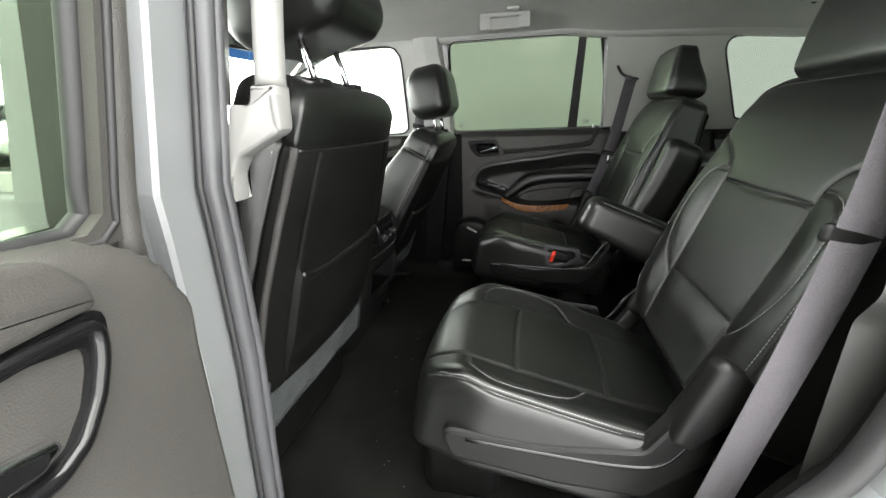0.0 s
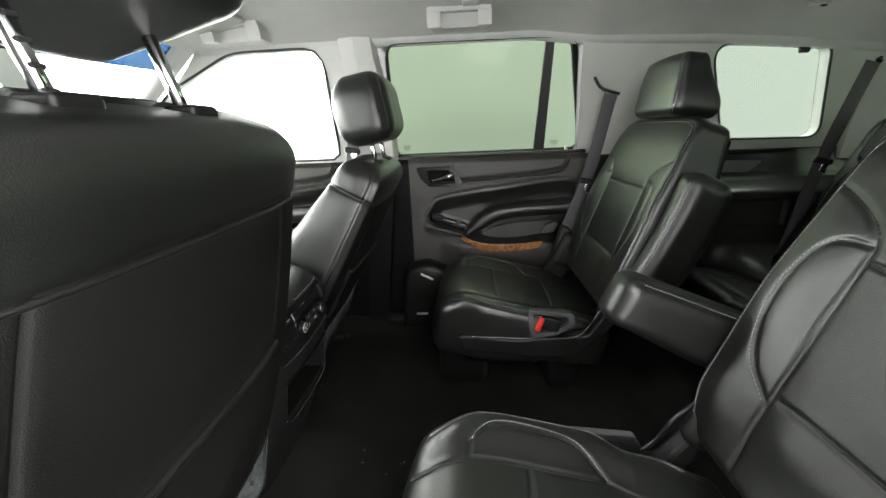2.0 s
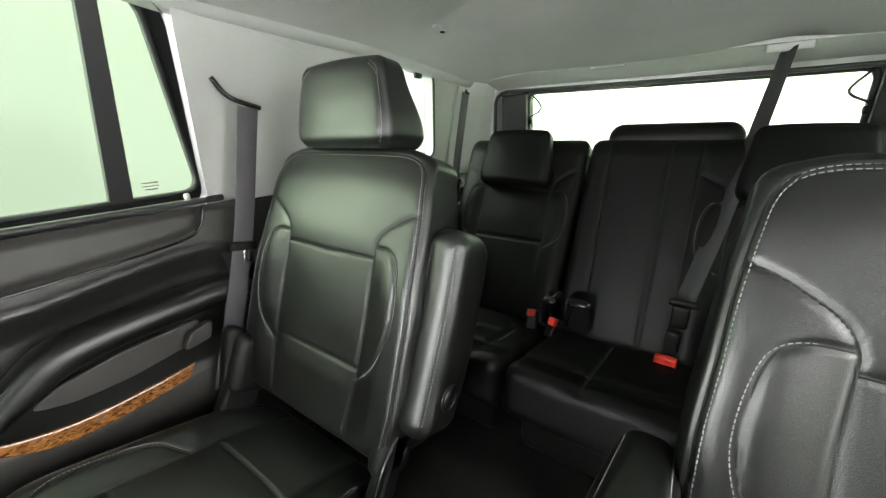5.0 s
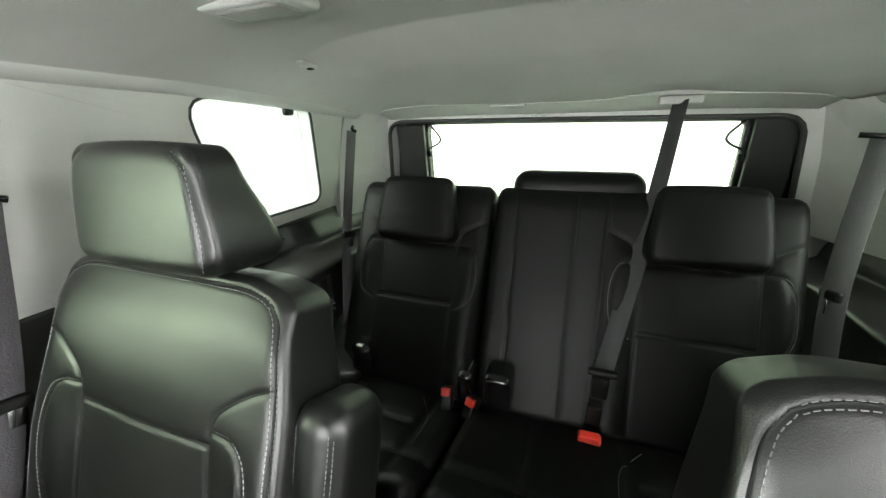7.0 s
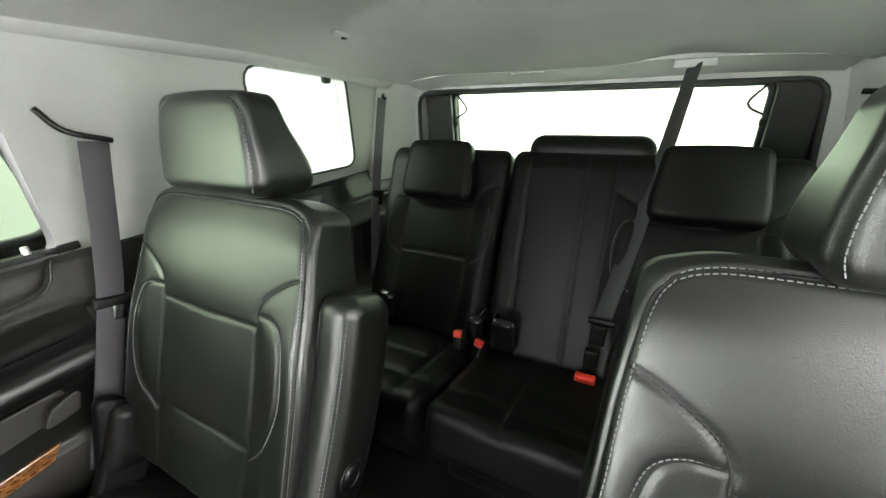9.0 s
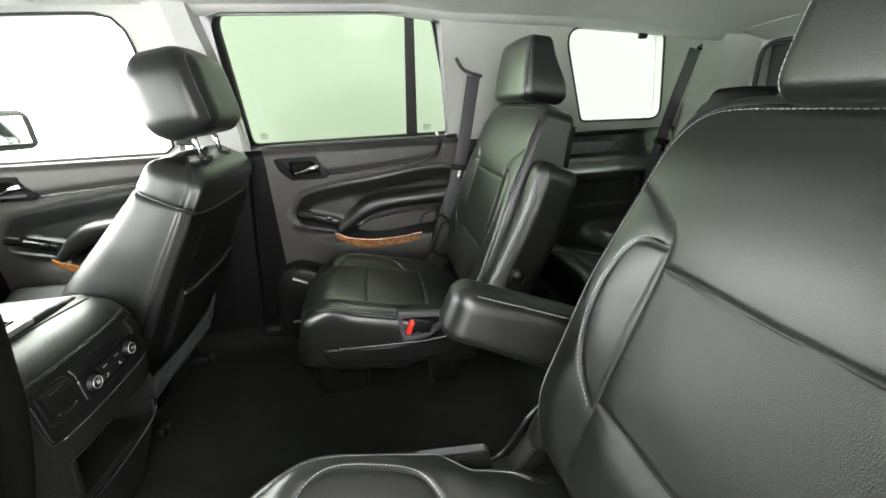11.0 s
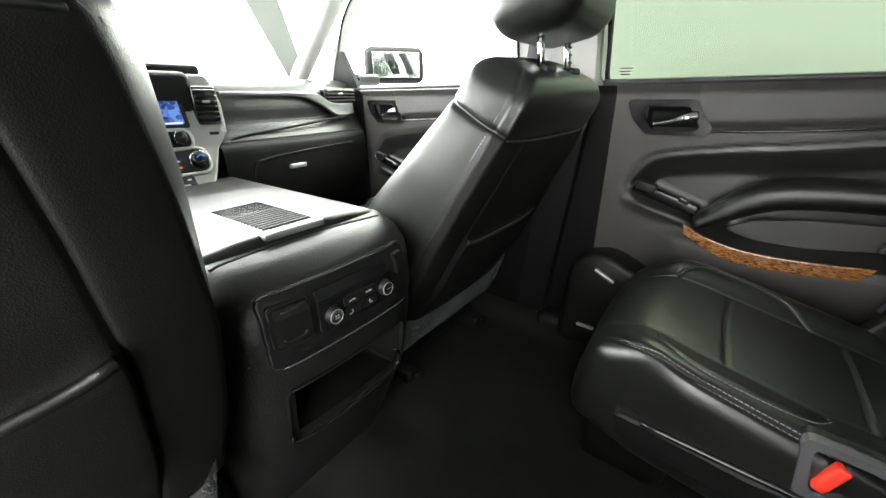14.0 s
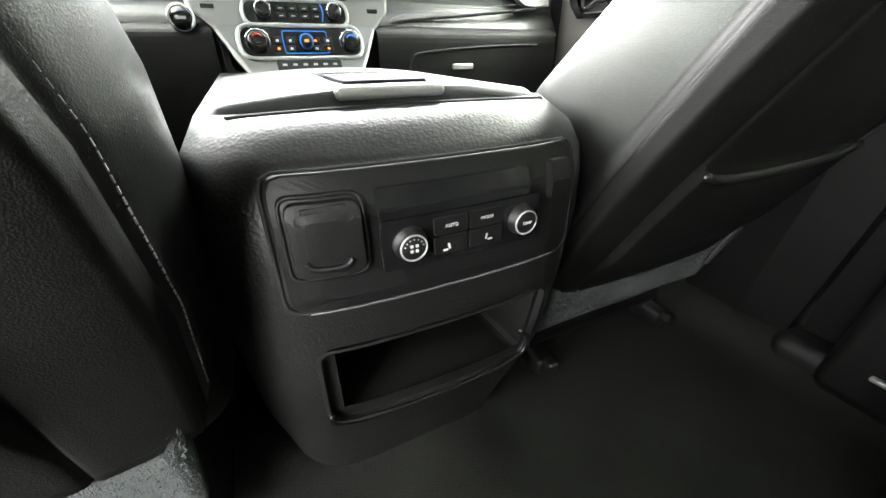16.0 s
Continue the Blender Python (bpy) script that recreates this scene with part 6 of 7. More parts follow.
rbox("latch_tongue", (1.296, -0.172, 0.440), (0.02, 0.070, 0.016), 0.006, PLASTIC, cb)
rbox("latch_body", (1.288, -0.168, 0.402), (0.020, 0.040, 0.060), 0.005, PLASTIC, cb)
rbox("latch_body", (1.255, -0.160, 0.345), (0.022, 0.034, 0.056), 0.005, PLASTIC, cb)
rbox("release_button", (1.214, -0.155, 0.305), (0.024, 0.052, 0.026), 0.005, RED, cb)


# ---- centre console ----
con = thing("centre_console", (-0.5, 0, 0.0), "black centre console with rear climate panel and padded lid", "console")


def con_x(z):
    """Rear face of the console at a height."""
    return float(np.interp(z, [0.0, 0.10, 0.22, 0.30, 0.40, 0.47, 0.50, 0.525], [-0.350, -0.312, -0.262, -0.246, -0.233, -0.236, -0.248, -0.295]))


secs = []
for z in (0.0, 0.06, 0.12, 0.18, 0.224, 0.250, 0.336, 0.42, 0.46, 0.485, 0.505, 0.518, 0.525):
    xr = con_x(z)
    w = float(np.interp(z, [0, 0.2, 0.40, 0.50, 0.525], [0.168, 0.184, 0.190, 0.188, 0.174]))
    ring = []
    for u in np.linspace(-1, 1, 25):
        y = w * u
        ring.append((xr - 0.050 * abs(u) ** 6 - 0.012 * u * u, y, z))
    ring += [(-0.95, w, z), (-0.95, -w, z)]
    secs.append(ring)
S_ = np.array(secs)
n_, m_ = S_.shape[:2]
q_ = np.arange(n_ * m_).reshape(n_, m_)
F_ = [tuple(q_[-1])]
for a in range(n_ - 1):
    for b in range(m_):
        if a == 5 and 5 <= b < 19:
            continue
        F_.append((q_[a, b], q_[a, (b + 1) % m_], q_[a + 1, (b + 1) % m_], q_[a + 1, b]))
from_arrays("console_body", S_.reshape(-1, 3), F_, PEBBLE, con, "grained black console body")
lid = Pad((0.350, 0.37, 0.05), 0.022, (-0.532, 0, 0.507), (0, 1, 0), (1, 0, 0), (0, 0, 1), [], lambda P, fw: P + np.column_stack([P[:, 0] * 0, P[:, 0] * 0, fw * 0.010 * (1 - (P[:, 0] / 0.16) ** 2)]), res=0.012)
lo = lid.build("lid", LEATHER, con, "padded black leather console lid")
tray_c = (-0.452, -0.006)
rbox("lid_tray", (tray_c[0], tray_c[1], 0.5365), (0.212, 0.108, 0.012), 0.005, SATIN, lo, "bright rimmed tray in the lid")
rbox("tray_floor", (tray_c[0], tray_c[1], 0.5400), (0.196, 0.094, 0.006), 0.0025, GLOSS, lo)
for k in range(9):
    rbox("tray_rib", (-0.372 - 0.0115 * k, tray_c[1], 0.5437), (0.0055, 0.086, 0.004), 0.0015, PLASTIC, lo)
tube("lid_gap", [(x, y, 0.5240) for y, x in smooth_path([(-0.150, -0.326), (-0.127, -0.334), (-0.02, -0.345), (0.062, -0.340), (0.140, -0.327), (0.150, -0.325)], 8)], 0.0034, SEAMDARK, con)
stitch_line([(x, -0.160, 0.529) for x in np.linspace(-0.69, -0.36, 40)], (0, -0.5, 0.85), lo)


def cface(y, z, c):
    w = 0.188
    return (con_x(z) - 0.050 * abs(y / w) ** 6 - 0.012 * (y / w) ** 2 + 0.002 + c, y, z)


def cpatch(name, outline, depth, material, parent, label="", n=14):
    """A shallow plate that follows the console's rear face."""
    P = np.array(outline)
    c = P.mean(0)
    V, F = [], []
    m = len(P)
    rings = [(1.0, -0.004), (1.0, depth * 0.7), (0.985, depth), (0.8, depth), (0.55, depth), (0.3, depth), (0.05, depth)]
    for k, dd in rings:
        V += [cface(*(c + (p - c) * k), dd) for p in P]
    for r in range(len(rings) - 1):
        F += [(r * m + i, r * m + (i + 1) % m, (r + 1) * m + (i + 1) % m, (r + 1) * m + i) for i in range(m)]
    F.append(tuple(range((len(rings) - 1) * m, len(rings) * m)))
    return from_arrays(name, V, F, material, parent, label, smooth=False)


def rr(y0, z0, y1, z1, r):
    return resample(round_poly([(y0, z0), (y1, z0), (y1, z1), (y0, z1)], r, 8), 96)


# no console part: added for the bright patch between console and driver seat
ribbon("added_pale_strip", [(-0.362, -0.197, 0.512), (-0.334, -0.198, 0.465), (-0.312, -0.198, 0.40)], (0.8, 0, 0.5), 0.020, 0.004, LIGHTTRIM, con, "pale strip added for the bright patch by the console")
panel = cpatch("climate_panel", rr(-0.136, 0.392, 0.132, 0.498, 0.014), 0.003, PLASTIC, con, "black rear climate control panel")
tube("panel_gap", [cface(y, z, 0.001) for y, z in rr(-0.138, 0.390, 0.134, 0.500, 0.014)], 0.0016, SEAMDARK, con, n=6, closed=True)
tube("panel_edge", [cface(y, 0.3915, 0.004) for y in np.linspace(-0.122, 0.118, 20)], 0.0012, GREYRUBBER, con, n=6)
of = cpatch("outlet_frame", rr(-0.130, 0.423, -0.073, 0.486, 0.009), 0.006, PLASTIC, con, "black outlet frame")
tube("frame_edge", [cface(y, z, 0.006) for y, z in rr(-0.129, 0.424, -0.074, 0.485, 0.009)], 0.0016, PLASTIC, of, n=6, closed=True)
ol = cpatch("outlet_door", rr(-0.126, 0.427, -0.077, 0.482, 0.008), 0.011, PLASTIC, con, "black flip-up outlet door")
tube("finger_lip", [cface(y, z, 0.011) for y, z in smooth_path([(-0.118, 0.440), (-0.115, 0.436), (-0.109, 0.434), (-0.095, 0.434), (-0.089, 0.436), (-0.086, 0.440)], 5)], 0.0026, PLASTIC, ol, n=8)
rbox("hinge_slot", cface(-0.101, 0.478, 0.0115), (0.002, 0.030, 0.004), 0.0008, SEAMDARK, ol)
cpatch("display", rr(-0.064, 0.462, 0.073, 0.485, 0.002), 0.006, GLOSS, con, "dark gloss display strip")
cpatch("button_field", rr(-0.064, 0.418, 0.085, 0.461, 0.003), 0.0055, GLOSS, con, "gloss black button field")
for y0, z0, y1, z1 in ((-0.021, 0.442, 0.009, 0.457), (0.011, 0.442, 0.043, 0.457), (-0.021, 0.425, 0.009, 0.440), (0.011, 0.425, 0.043, 0.440)):
    bt = cpatch("button", rr(y0, z0, y1, z1, 0.002), 0.0075, PLASTIC, con)
for word, y, z in (("AUTO", -0.006, 0.4495), ("MODE", 0.027, 0.4500)):
    lettering(word, cface(y, z, 0.0082), 0.0042, (90, 0, 90), WHITEMARK, con, depth=0.0003)
for y, z, q in ((-0.012, 0.432, 1), (0.030, 0.433, -1)):
    rbox("seat_icon", cface(y + q * 0.0035, z, 0.0085), (0.001, 0.0018, 0.0052), 0.0004, WHITEMARK, con, rot=(q * 12, 0, 0))
    rbox("seat_icon", cface(y, z - 0.003, 0.0085), (0.001, 0.0045, 0.0018), 0.0004, WHITEMARK, con)
for y, mk in ((-0.041, 1), (0.064, 0)):
    c0 = np.array(cface(y, 0.440, 0.004))
    n0 = np.array((0.995, 0, -0.05))
    kn = tube("climate_knob", [c0, c0 + n0 * 0.003, c0 + n0 * 0.003, c0 + n0 * 0.009, c0 + n0 * 0.0108], [0.0142, 0.0142, 0.0120, 0.0114, 0.0095], PLASTIC, con, "black rotary knob with bright rim", n=32)
    ringp = [c0 + n0 * 0.0101 + np.array((0, 0.0106 * math.cos(w), 0.0106 * math.sin(w))) for w in np.linspace(0, 2 * math.pi, 32, endpoint=False)]
    tube("knob_rim", ringp, 0.0008, SATIN, kn, n=6, closed=True)
    if mk:
        for w in np.linspace(0, 2 * math.pi, 4, endpoint=False):
            rbox("fan_icon", tuple(c0 + n0 * 0.0111 + np.array((0, 0.0030 * math.cos(w + 0.78), 0.0030 * math.sin(w + 0.78)))), (0.0008, 0.0026, 0.0026), 0.0010, WHITEMARK, kn)
        for w in np.linspace(0.3, math.pi - 0.3, 7):
            rbox("fan_mark", tuple(c0 + n0 * 0.0110 + np.array((0, 0.0078 * math.cos(w), 0.0078 * math.sin(w)))), (0.0008, 0.0011, 0.0011), 0.0003, WHITEMARK, kn)
    else:
        lettering("TEMP", tuple(c0 + n0 * 0.0112), 0.0040, (90, 0, 90), WHITEMARK, kn, depth=0.0003)
cpatch("socket_cover", rr(0.094, 0.453, 0.119, 0.487, 0.005), 0.011, PLASTIC, con, "small black socket cover")
# open bin under the panel
bin_ = thing("console_bin", (-0.26, 0, 0.25), "open black storage bin at the back of the console", "storage bin")
bo = rr(-0.126, 0.228, 0.122, 0.346, 0.014)
V, F = [], []
m = len(bo)
for k, dd in ((1.0, 0.004), (0.97, 0.005), (0.95, -0.002), (0.88, -0.10)):
    cc = bo.mean(0)
    if dd > -0.05:
        V += [cface(*(cc + (p - cc) * k), dd) for p in bo]
    else:
        V += [(-0.37, *(cc + (p - cc) * k)) for p in bo]
F += [(r * m + i, r * m + (i + 1) % m, (r + 1) * m + (i + 1) % m, (r + 1) * m + i) for r in range(3) for i in range(m)]
F.append(tuple(range(3 * m, 4 * m)))
from_arrays("bin_liner", V, F, VINYL, bin_, smooth=False)
tube("bin_lip", [cface(y, z, 0.006) for y, z in smooth_path([(-0.122, 0.250), (-0.118, 0.235), (-0.08, 0.230), (0.0, 0.229), (0.08, 0.232), (0.112, 0.242), (0.110, 0.268), (0.092, 0.290)], 6)], 0.003, GLOSS, bin_, "shiny black bin edge")


# ---- dashboard ----
dash = thing("dashboard", (-1.2, 0, 0.6), "black and grey dashboard with silver trim", "dashboard")


def dash_loft(name, y0, y1, prof, material, label="", n=16, bow=0.05):
    secs = []
    for y in np.linspace(y0, y1, n):
        dxx = -bow * (y / 0.75) ** 2
        secs.append([(x + dxx, y, z) for x, z in prof])
    return loft(name, secs, material, dash, label, smooth=False)


prof = smooth_path([(-1.62, 0.76), (-1.35, 0.795), (-1.18, 0.800), (-1.08, 0.785), (-1.045, 0.755), (-1.03, 0.71), (-1.025, 0.66), (-1.00, 0.625), (-0.985, 0.60)], 5)
prof = [tuple(p) for p in prof] + [(-1.2, 0.58), (-1.6, 0.58)]
dash_loft("dash_top", -0.77, 0.77, prof, LEATHER, "grained dark dashboard top")
gp = [tuple(p) for p in smooth_path([(-1.03, 0.62), (-0.975, 0.610), (-0.955, 0.58), (-0.96, 0.48), (-1.00, 0.38), (-1.08, 0.30)], 5)] + [(-1.3, 0.30), (-1.3, 0.6)]
dash_loft("glovebox", 0.17, 0.74, gp, VINYL, "black grained glovebox")
dash_loft("knee_panel", -0.74, -0.17, gp, VINYL)
gl = [(-0.952 - 0.05 * (y / 0.75) ** 2, y, z) for y, z in smooth_path([(0.245, 0.500), (0.255, 0.545), (0.30, 0.560), (0.50, 0.572), (0.66, 0.575)], 6)]
tube("glovebox_gap", gl, 0.003, SEAMDARK, dash)
rbox("glovebox_latch", (-0.962, 0.40, 0.525), (0.012, 0.06, 0.014), 0.004, SATIN, dash)
tube("dash_seam", [(-1.0 - 0.05 * (y / 0.75) ** 2, y, z) for y, z in smooth_path([(0.175, 0.565), (0.20, 0.605), (0.26, 0.628), (0.45, 0.645), (0.68, 0.668)], 6)], 0.004, SEAMDARK, dash)
stitch_line([(-1.002 - 0.05 * (y / 0.75) ** 2, y, z + 0.010) for y, z in smooth_path([(0.20, 0.608), (0.26, 0.632), (0.45, 0.650), (0.68, 0.672)], 6)], (0.9, 0, 0.4), dash)
# silver blade to the outer vent
bl_ = smooth_path([(0.22, 0.752), (0.40, 0.752), (0.55, 0.748), (0.62, 0.715), (0.72, 0.712)], 6)
bt_ = smooth_path([(0.73, 0.676), (0.64, 0.672), (0.57, 0.712), (0.48, 0.738), (0.22, 0.744)], 6)
prism("silver_blade", [tuple(a) for a in bl_] + [tuple(a) for a in bt_], lambda y, z, c: (-1.035 - 0.05 * (y / 0.75) ** 2 + 0.02 * sstep(0.5, 0.65, y) + c, y, z), 0.022, SILVERTRIM, dash, "brushed silver trim blade", bevel=0.003)


def vent(y0, z0, y1, z1, x, n, rot=0):
    v_ = rbox("air_vent", (x, (y0 + y1) / 2, (z0 + z1) / 2), (0.03, y1 - y0, z1 - z0), 0.008, GLOSS, dash, "black air vent with slats")
    for k in range(n):
        z = z0 + (z1 - z0) * (k + 0.7) / (n + 0.4)
        rbox("slat", (x + 0.016, (y0 + y1) / 2, z), (0.012, (y1 - y0) * 0.88, 0.004), 0.0015, PLASTIC, v_, rot=(0, 20, 0))
    rbox("vent_tab", (x + 0.024, y0 + (y1 - y0) * 0.45, z0 + (z1 - z0) * 0.62), (0.008, 0.018, 0.006), 0.002, SATIN, v_)
    return v_


vent(0.60, 0.715, 0.745, 0.765, -1.06, 4)
# centre stack
st_out = round_poly([(-0.112, 0.508), (0.112, 0.508), (0.140, 0.55), (0.168, 0.605), (0.205, 0.640), (0.215, 0.72), (0.200, 0.795), (-0.200, 0.795), (-0.215, 0.72), (-0.205, 0.640), (-0.168, 0.605), (-0.140, 0.55)], 0.02)


def sx_(z):
    return float(np.interp(z, [0.50, 0.56, 0.62, 0.80], [-0.905, -0.945, -0.975, -1.03]))


def sface(y, z, c):
    return (sx_(z) + c, y, z)


stack = prism("centre_fascia", [tuple(p) for p in st_out], lambda y, z, c: (sx_(z) - 0.03 + c, y, z), 0.03, SILVERTRIM, dash, "satin silver centre fascia", bevel=0.006)
rbox("stack_body", (-1.10, 0, 0.66), (0.20, 0.30, 0.28), 0.02, VINYL, dash)
rbox("stack_brow", (-1.125, 0, 0.806), (0.14, 0.40, 0.03), 0.012, VINYL, dash, k=3)


def splate(name, y0, z0, y1, z1, c, d, material, parent, label="", r=0.004):
    return prism(name, [tuple(p) for p in round_poly([(y0, z0), (y1, z0), (y1, z1), (y0, z1)], r)], lambda y, z, q: sface(y, z, c + q), d, material, parent, label, bevel=min(0.0015, d * 0.3))


splate("screen_bezel", -0.114, 0.662, 0.114, 0.792, 0.0, 0.006, GLOSS, dash, "gloss black screen bezel", 0.008)
scr = splate("navigation_screen", -0.102, 0.671, 0.102, 0.784, 0.0062, 0.002, MAP, dash, "lit blue map on a dashboard screen")
for (ya, za), (yb, zb), w in (((-0.06, 0.776), (0.02, 0.684), 0.008), ((-0.097, 0.700), (0.09, 0.765), 0.003)):
    dv = np.array((yb - ya, zb - za))
    nn = np.array((-dv[1], dv[0])) / np.linalg.norm(dv) * w / 2
    prism("map_road", [(ya + nn[0], za + nn[1]), (yb + nn[0], zb + nn[1]), (yb - nn[0], zb - nn[1]), (ya - nn[0], za - nn[1])], lambda y, z, q: sface(y, z, 0.0084 + q), 0.0004, ROADGLOW, scr)
for y in (-0.085, 0.045):
    splate("map_label", y, 0.766, y + 0.028, 0.774, 0.0086, 0.0004, CYANGLOW, scr, r=0.002)
splate("status_bar", -0.098, 0.673, 0.098, 0.6775, 0.0086, 0.0004, ROADGLOW, scr, r=0.001)
rad_ = splate("radio_panel", -0.104, 0.614, 0.104, 0.656, 0.0, 0.006, GLOSS, dash, "gloss black radio panel with lit buttons", 0.018)
tube("silver_bezel", [sface(y, z, 0.004) for y, z in resample(round_poly([(-0.107, 0.611), (0.107, 0.611), (0.107, 0.659), (-0.107, 0.659)], 0.022, 8), 80)], 0.0045, SATIN, rad_, "satin silver bezel", n=8, closed=True)
for y in (-0.068, 0.076):
    c0 = np.array(sface(y, 0.638, 0.005))
    kn = tube("radio_knob", [c0, c0 + (0.014, 0, 0.003), c0 + (0.016, 0, 0.0034)], [0.0165, 0.015, 0.012], GLOSS, rad_, n=24)
    tube("knob_rim", [c0 + np.array((0.0145, 0.0145 * math.cos(w), 0.0145 * math.sin(w) + 0.003)) for w in np.linspace(0, 2 * math.pi, 24, endpoint=False)], 0.0014, CHROME, kn, n=6, closed=True)
for k in range(4):
    for r_ in range(2):
        bq = splate("lit_button", -0.042 + k * 0.024, 0.6255 + r_ * 0.014, -0.024 + k * 0.024, 0.6355 + r_ * 0.014, 0.006, 0.002, PLASTIC, rad_, r=0.002)
        splate("button_mark", -0.037 + k * 0.024, 0.6292 + r_ * 0.014, -0.029 + k * 0.024, 0.6312 + r_ * 0.014, 0.0082, 0.0006, WHITEMARK, bq, r=0.0006)
tube("blue_light_line", [sface(y, z, 0.0065) for y, z in smooth_path([(0.050, 0.620), (0.054, 0.638), (0.050, 0.656)], 5)], 0.0012, BLUEGLOW, rad_, n=6)
hv = splate("climate_panel", -0.122, 0.553, 0.124, 0.609, 0.0, 0.006, GLOSS, dash, "gloss black climate panel with red and blue knobs", 0.022)
tube("silver_bezel", [sface(y, z, 0.004) for y, z in resample(round_poly([(-0.126, 0.550), (0.128, 0.550), (0.128, 0.612), (-0.126, 0.612)], 0.028, 8), 80)], 0.005, SATIN, hv, "satin silver bezel", n=8, closed=True)
tube("blue_light_frame", [sface(y, z, 0.0068) for y, z in resample(round_poly([(-0.040, 0.560), (0.052, 0.560), (0.052, 0.602), (-0.040, 0.602)], 0.004, 4), 50)], 0.0008, BLUEGLOW, hv, n=6, closed=True)
for y, colr in ((-0.090, RED), (0.102, BLUEGLOW)):
    c0 = np.array(sface(y, 0.581, 0.005))
    kn = tube("temperature_knob", [c0, c0 + (0.012, 0, 0.003), c0 + (0.014, 0, 0.0035)], [0.0205, 0.019, 0.015], GLOSS, hv, n=28)
    tube("knob_rim", [c0 + np.array((0.004, 0.0225 * math.cos(w), 0.0225 * math.sin(w) + 0.001)) for w in np.linspace(0, 2 * math.pi, 28, endpoint=False)], 0.002, CHROME, kn, n=6, closed=True)
    tube("knob_arc", [c0 + np.array((0.0142, 0.011 * math.cos(w), 0.011 * math.sin(w) + 0.0035)) for w in np.linspace(0.6, 2.6, 10)], 0.0014, colr, kn, n=6)
    rbox("knob_mark", tuple(c0 + np.array((0.0145, 0, -0.002))), (0.001, 0.012, 0.004), 0.0004, WHITEMARK, kn)
for k, y in enumerate((-0.052, -0.026, 0.026, 0.052, 0.066)):
    for r_ in range(2):
        z = 0.569 + r_ * 0.015
        bq = splate("climate_button", y - 0.008, z - 0.006, y + 0.008, z + 0.006, 0.006, 0.002, PLASTIC, hv, r=0.002) if k < 4 else None
        if bq:
            splate("button_mark", y - 0.0028, z - 0.0022, y + 0.0028, z + 0.0022, 0.0082, 0.0006, ORANGEGLOW if (k + r_) % 3 == 0 else WHITEMARK, bq, r=0.0008)
c0 = np.array(sface(0.006, 0.581, 0.006))
fk = tube("fan_knob", [c0, c0 + (0.012, 0, 0.003)], [0.017, 0.013], PLASTIC, hv, n=24)
tube("knob_rim", [c0 + np.array((0.012, 0.013 * math.cos(w), 0.013 * math.sin(w) + 0.003)) for w in np.linspace(0, 2 * math.pi, 24, endpoint=False)], 0.0014, BLUEGLOW, fk, n=6, closed=True)
rbox("fan_mark", tuple(c0 + np.array((0.0135, 0, 0.003))), (0.001, 0.009, 0.005), 0.0004, ORANGEGLOW, fk)
sw = splate("switch_strip", -0.062, 0.520, 0.072, 0.548, 0.0, 0.008, PLASTIC, dash, "black switch strip with white marks", 0.005)
for k in range(6):
    splate("switch_mark", -0.052 + k * 0.021, 0.537, -0.043 + k * 0.021, 0.541, 0.0082, 0.0006, WHITEMARK, sw, r=0.0006)
splate("switch_bar", -0.035, 0.5255, 0.055, 0.529, 0.0082, 0.0006, WHITEMARK, sw, r=0.0006)
vent(0.136, 0.662, 0.200, 0.765, -1.004, 7)
vent(-0.200, 0.662, -0.136, 0.765, -1.004, 7)
for y in (-0.168, 0.168):
    splate("vent_label", y - 0.012, 0.640, y + 0.012, 0.648, 0.0, 0.002, GLOSS, dash, r=0.001)
rbox("console_bridge", (-0.80, 0, 0.40), (0.34, 0.30, 0.20), 0.03, PLASTIC, dash, k=3)
tube("start_button", [(-0.985, -0.215, 0.615), (-0.955, -0.215, 0.622)], 0.022, GLOSS, dash, n=24)
tube("start_rim", [(-0.954, -0.215 + 0.021 * math.cos(w), 0.622 + 0.021 * math.sin(w)) for w in np.linspace(0, 2 * math.pi, 24, endpoint=False)], 0.003, SATIN, dash, n=6, closed=True)
rbox("start_mark", (-0.9535, -0.215, 0.622), (0.001, 0.016, 0.005), 0.0004, WHITEMARK, dash)
for y, z in ((-0.095, 0.498), (0.10, 0.500)):
    rbox("power_socket", (-0.885, y, z), (0.02, 0.03, 0.022), 0.004, SATIN, dash)

# steering wheel
sw_ = thing("steering_wheel", (-0.83, -0.49, 0.70), "black leather steering wheel with silver spokes", "steering wheel")
tilt_ = Euler((0, radians(-24), 0)).to_matrix()


def swp(y, z, x=0.0):
    v = tilt_ @ Vector((x, y, z))
    return np.array((-0.83, -0.49, 0.70)) + np.array(v)


tube("rim", [swp(0.19 * math.cos(w), 0.19 * math.sin(w)) for w in np.linspace(0, 2 * math.pi, 48, endpoint=False)], 0.016, LEATHER, sw_, n=12, closed=True)
rbox("hub", tuple(swp(0, 0, -0.03)), (0.06, 0.15, 0.13), 0.03, PLASTIC, sw_, rot=(0, -24, 0), k=4)
for a_, b_ in (((-0.06, 0.0), (-0.18, 0.03)), ((0.06, 0.0), (0.18, 0.03)), ((0, -0.05), (0, -0.18))):
    tube("spoke", [swp(*a_, -0.02), swp(*b_, -0.005)], 0.017, SATIN, sw_, n=10, flat=0.5)
tube("column", [(-0.88, -0.49, 0.67), (-1.10, -0.49, 0.58)], 0.05, PLASTIC, sw_, n=16)

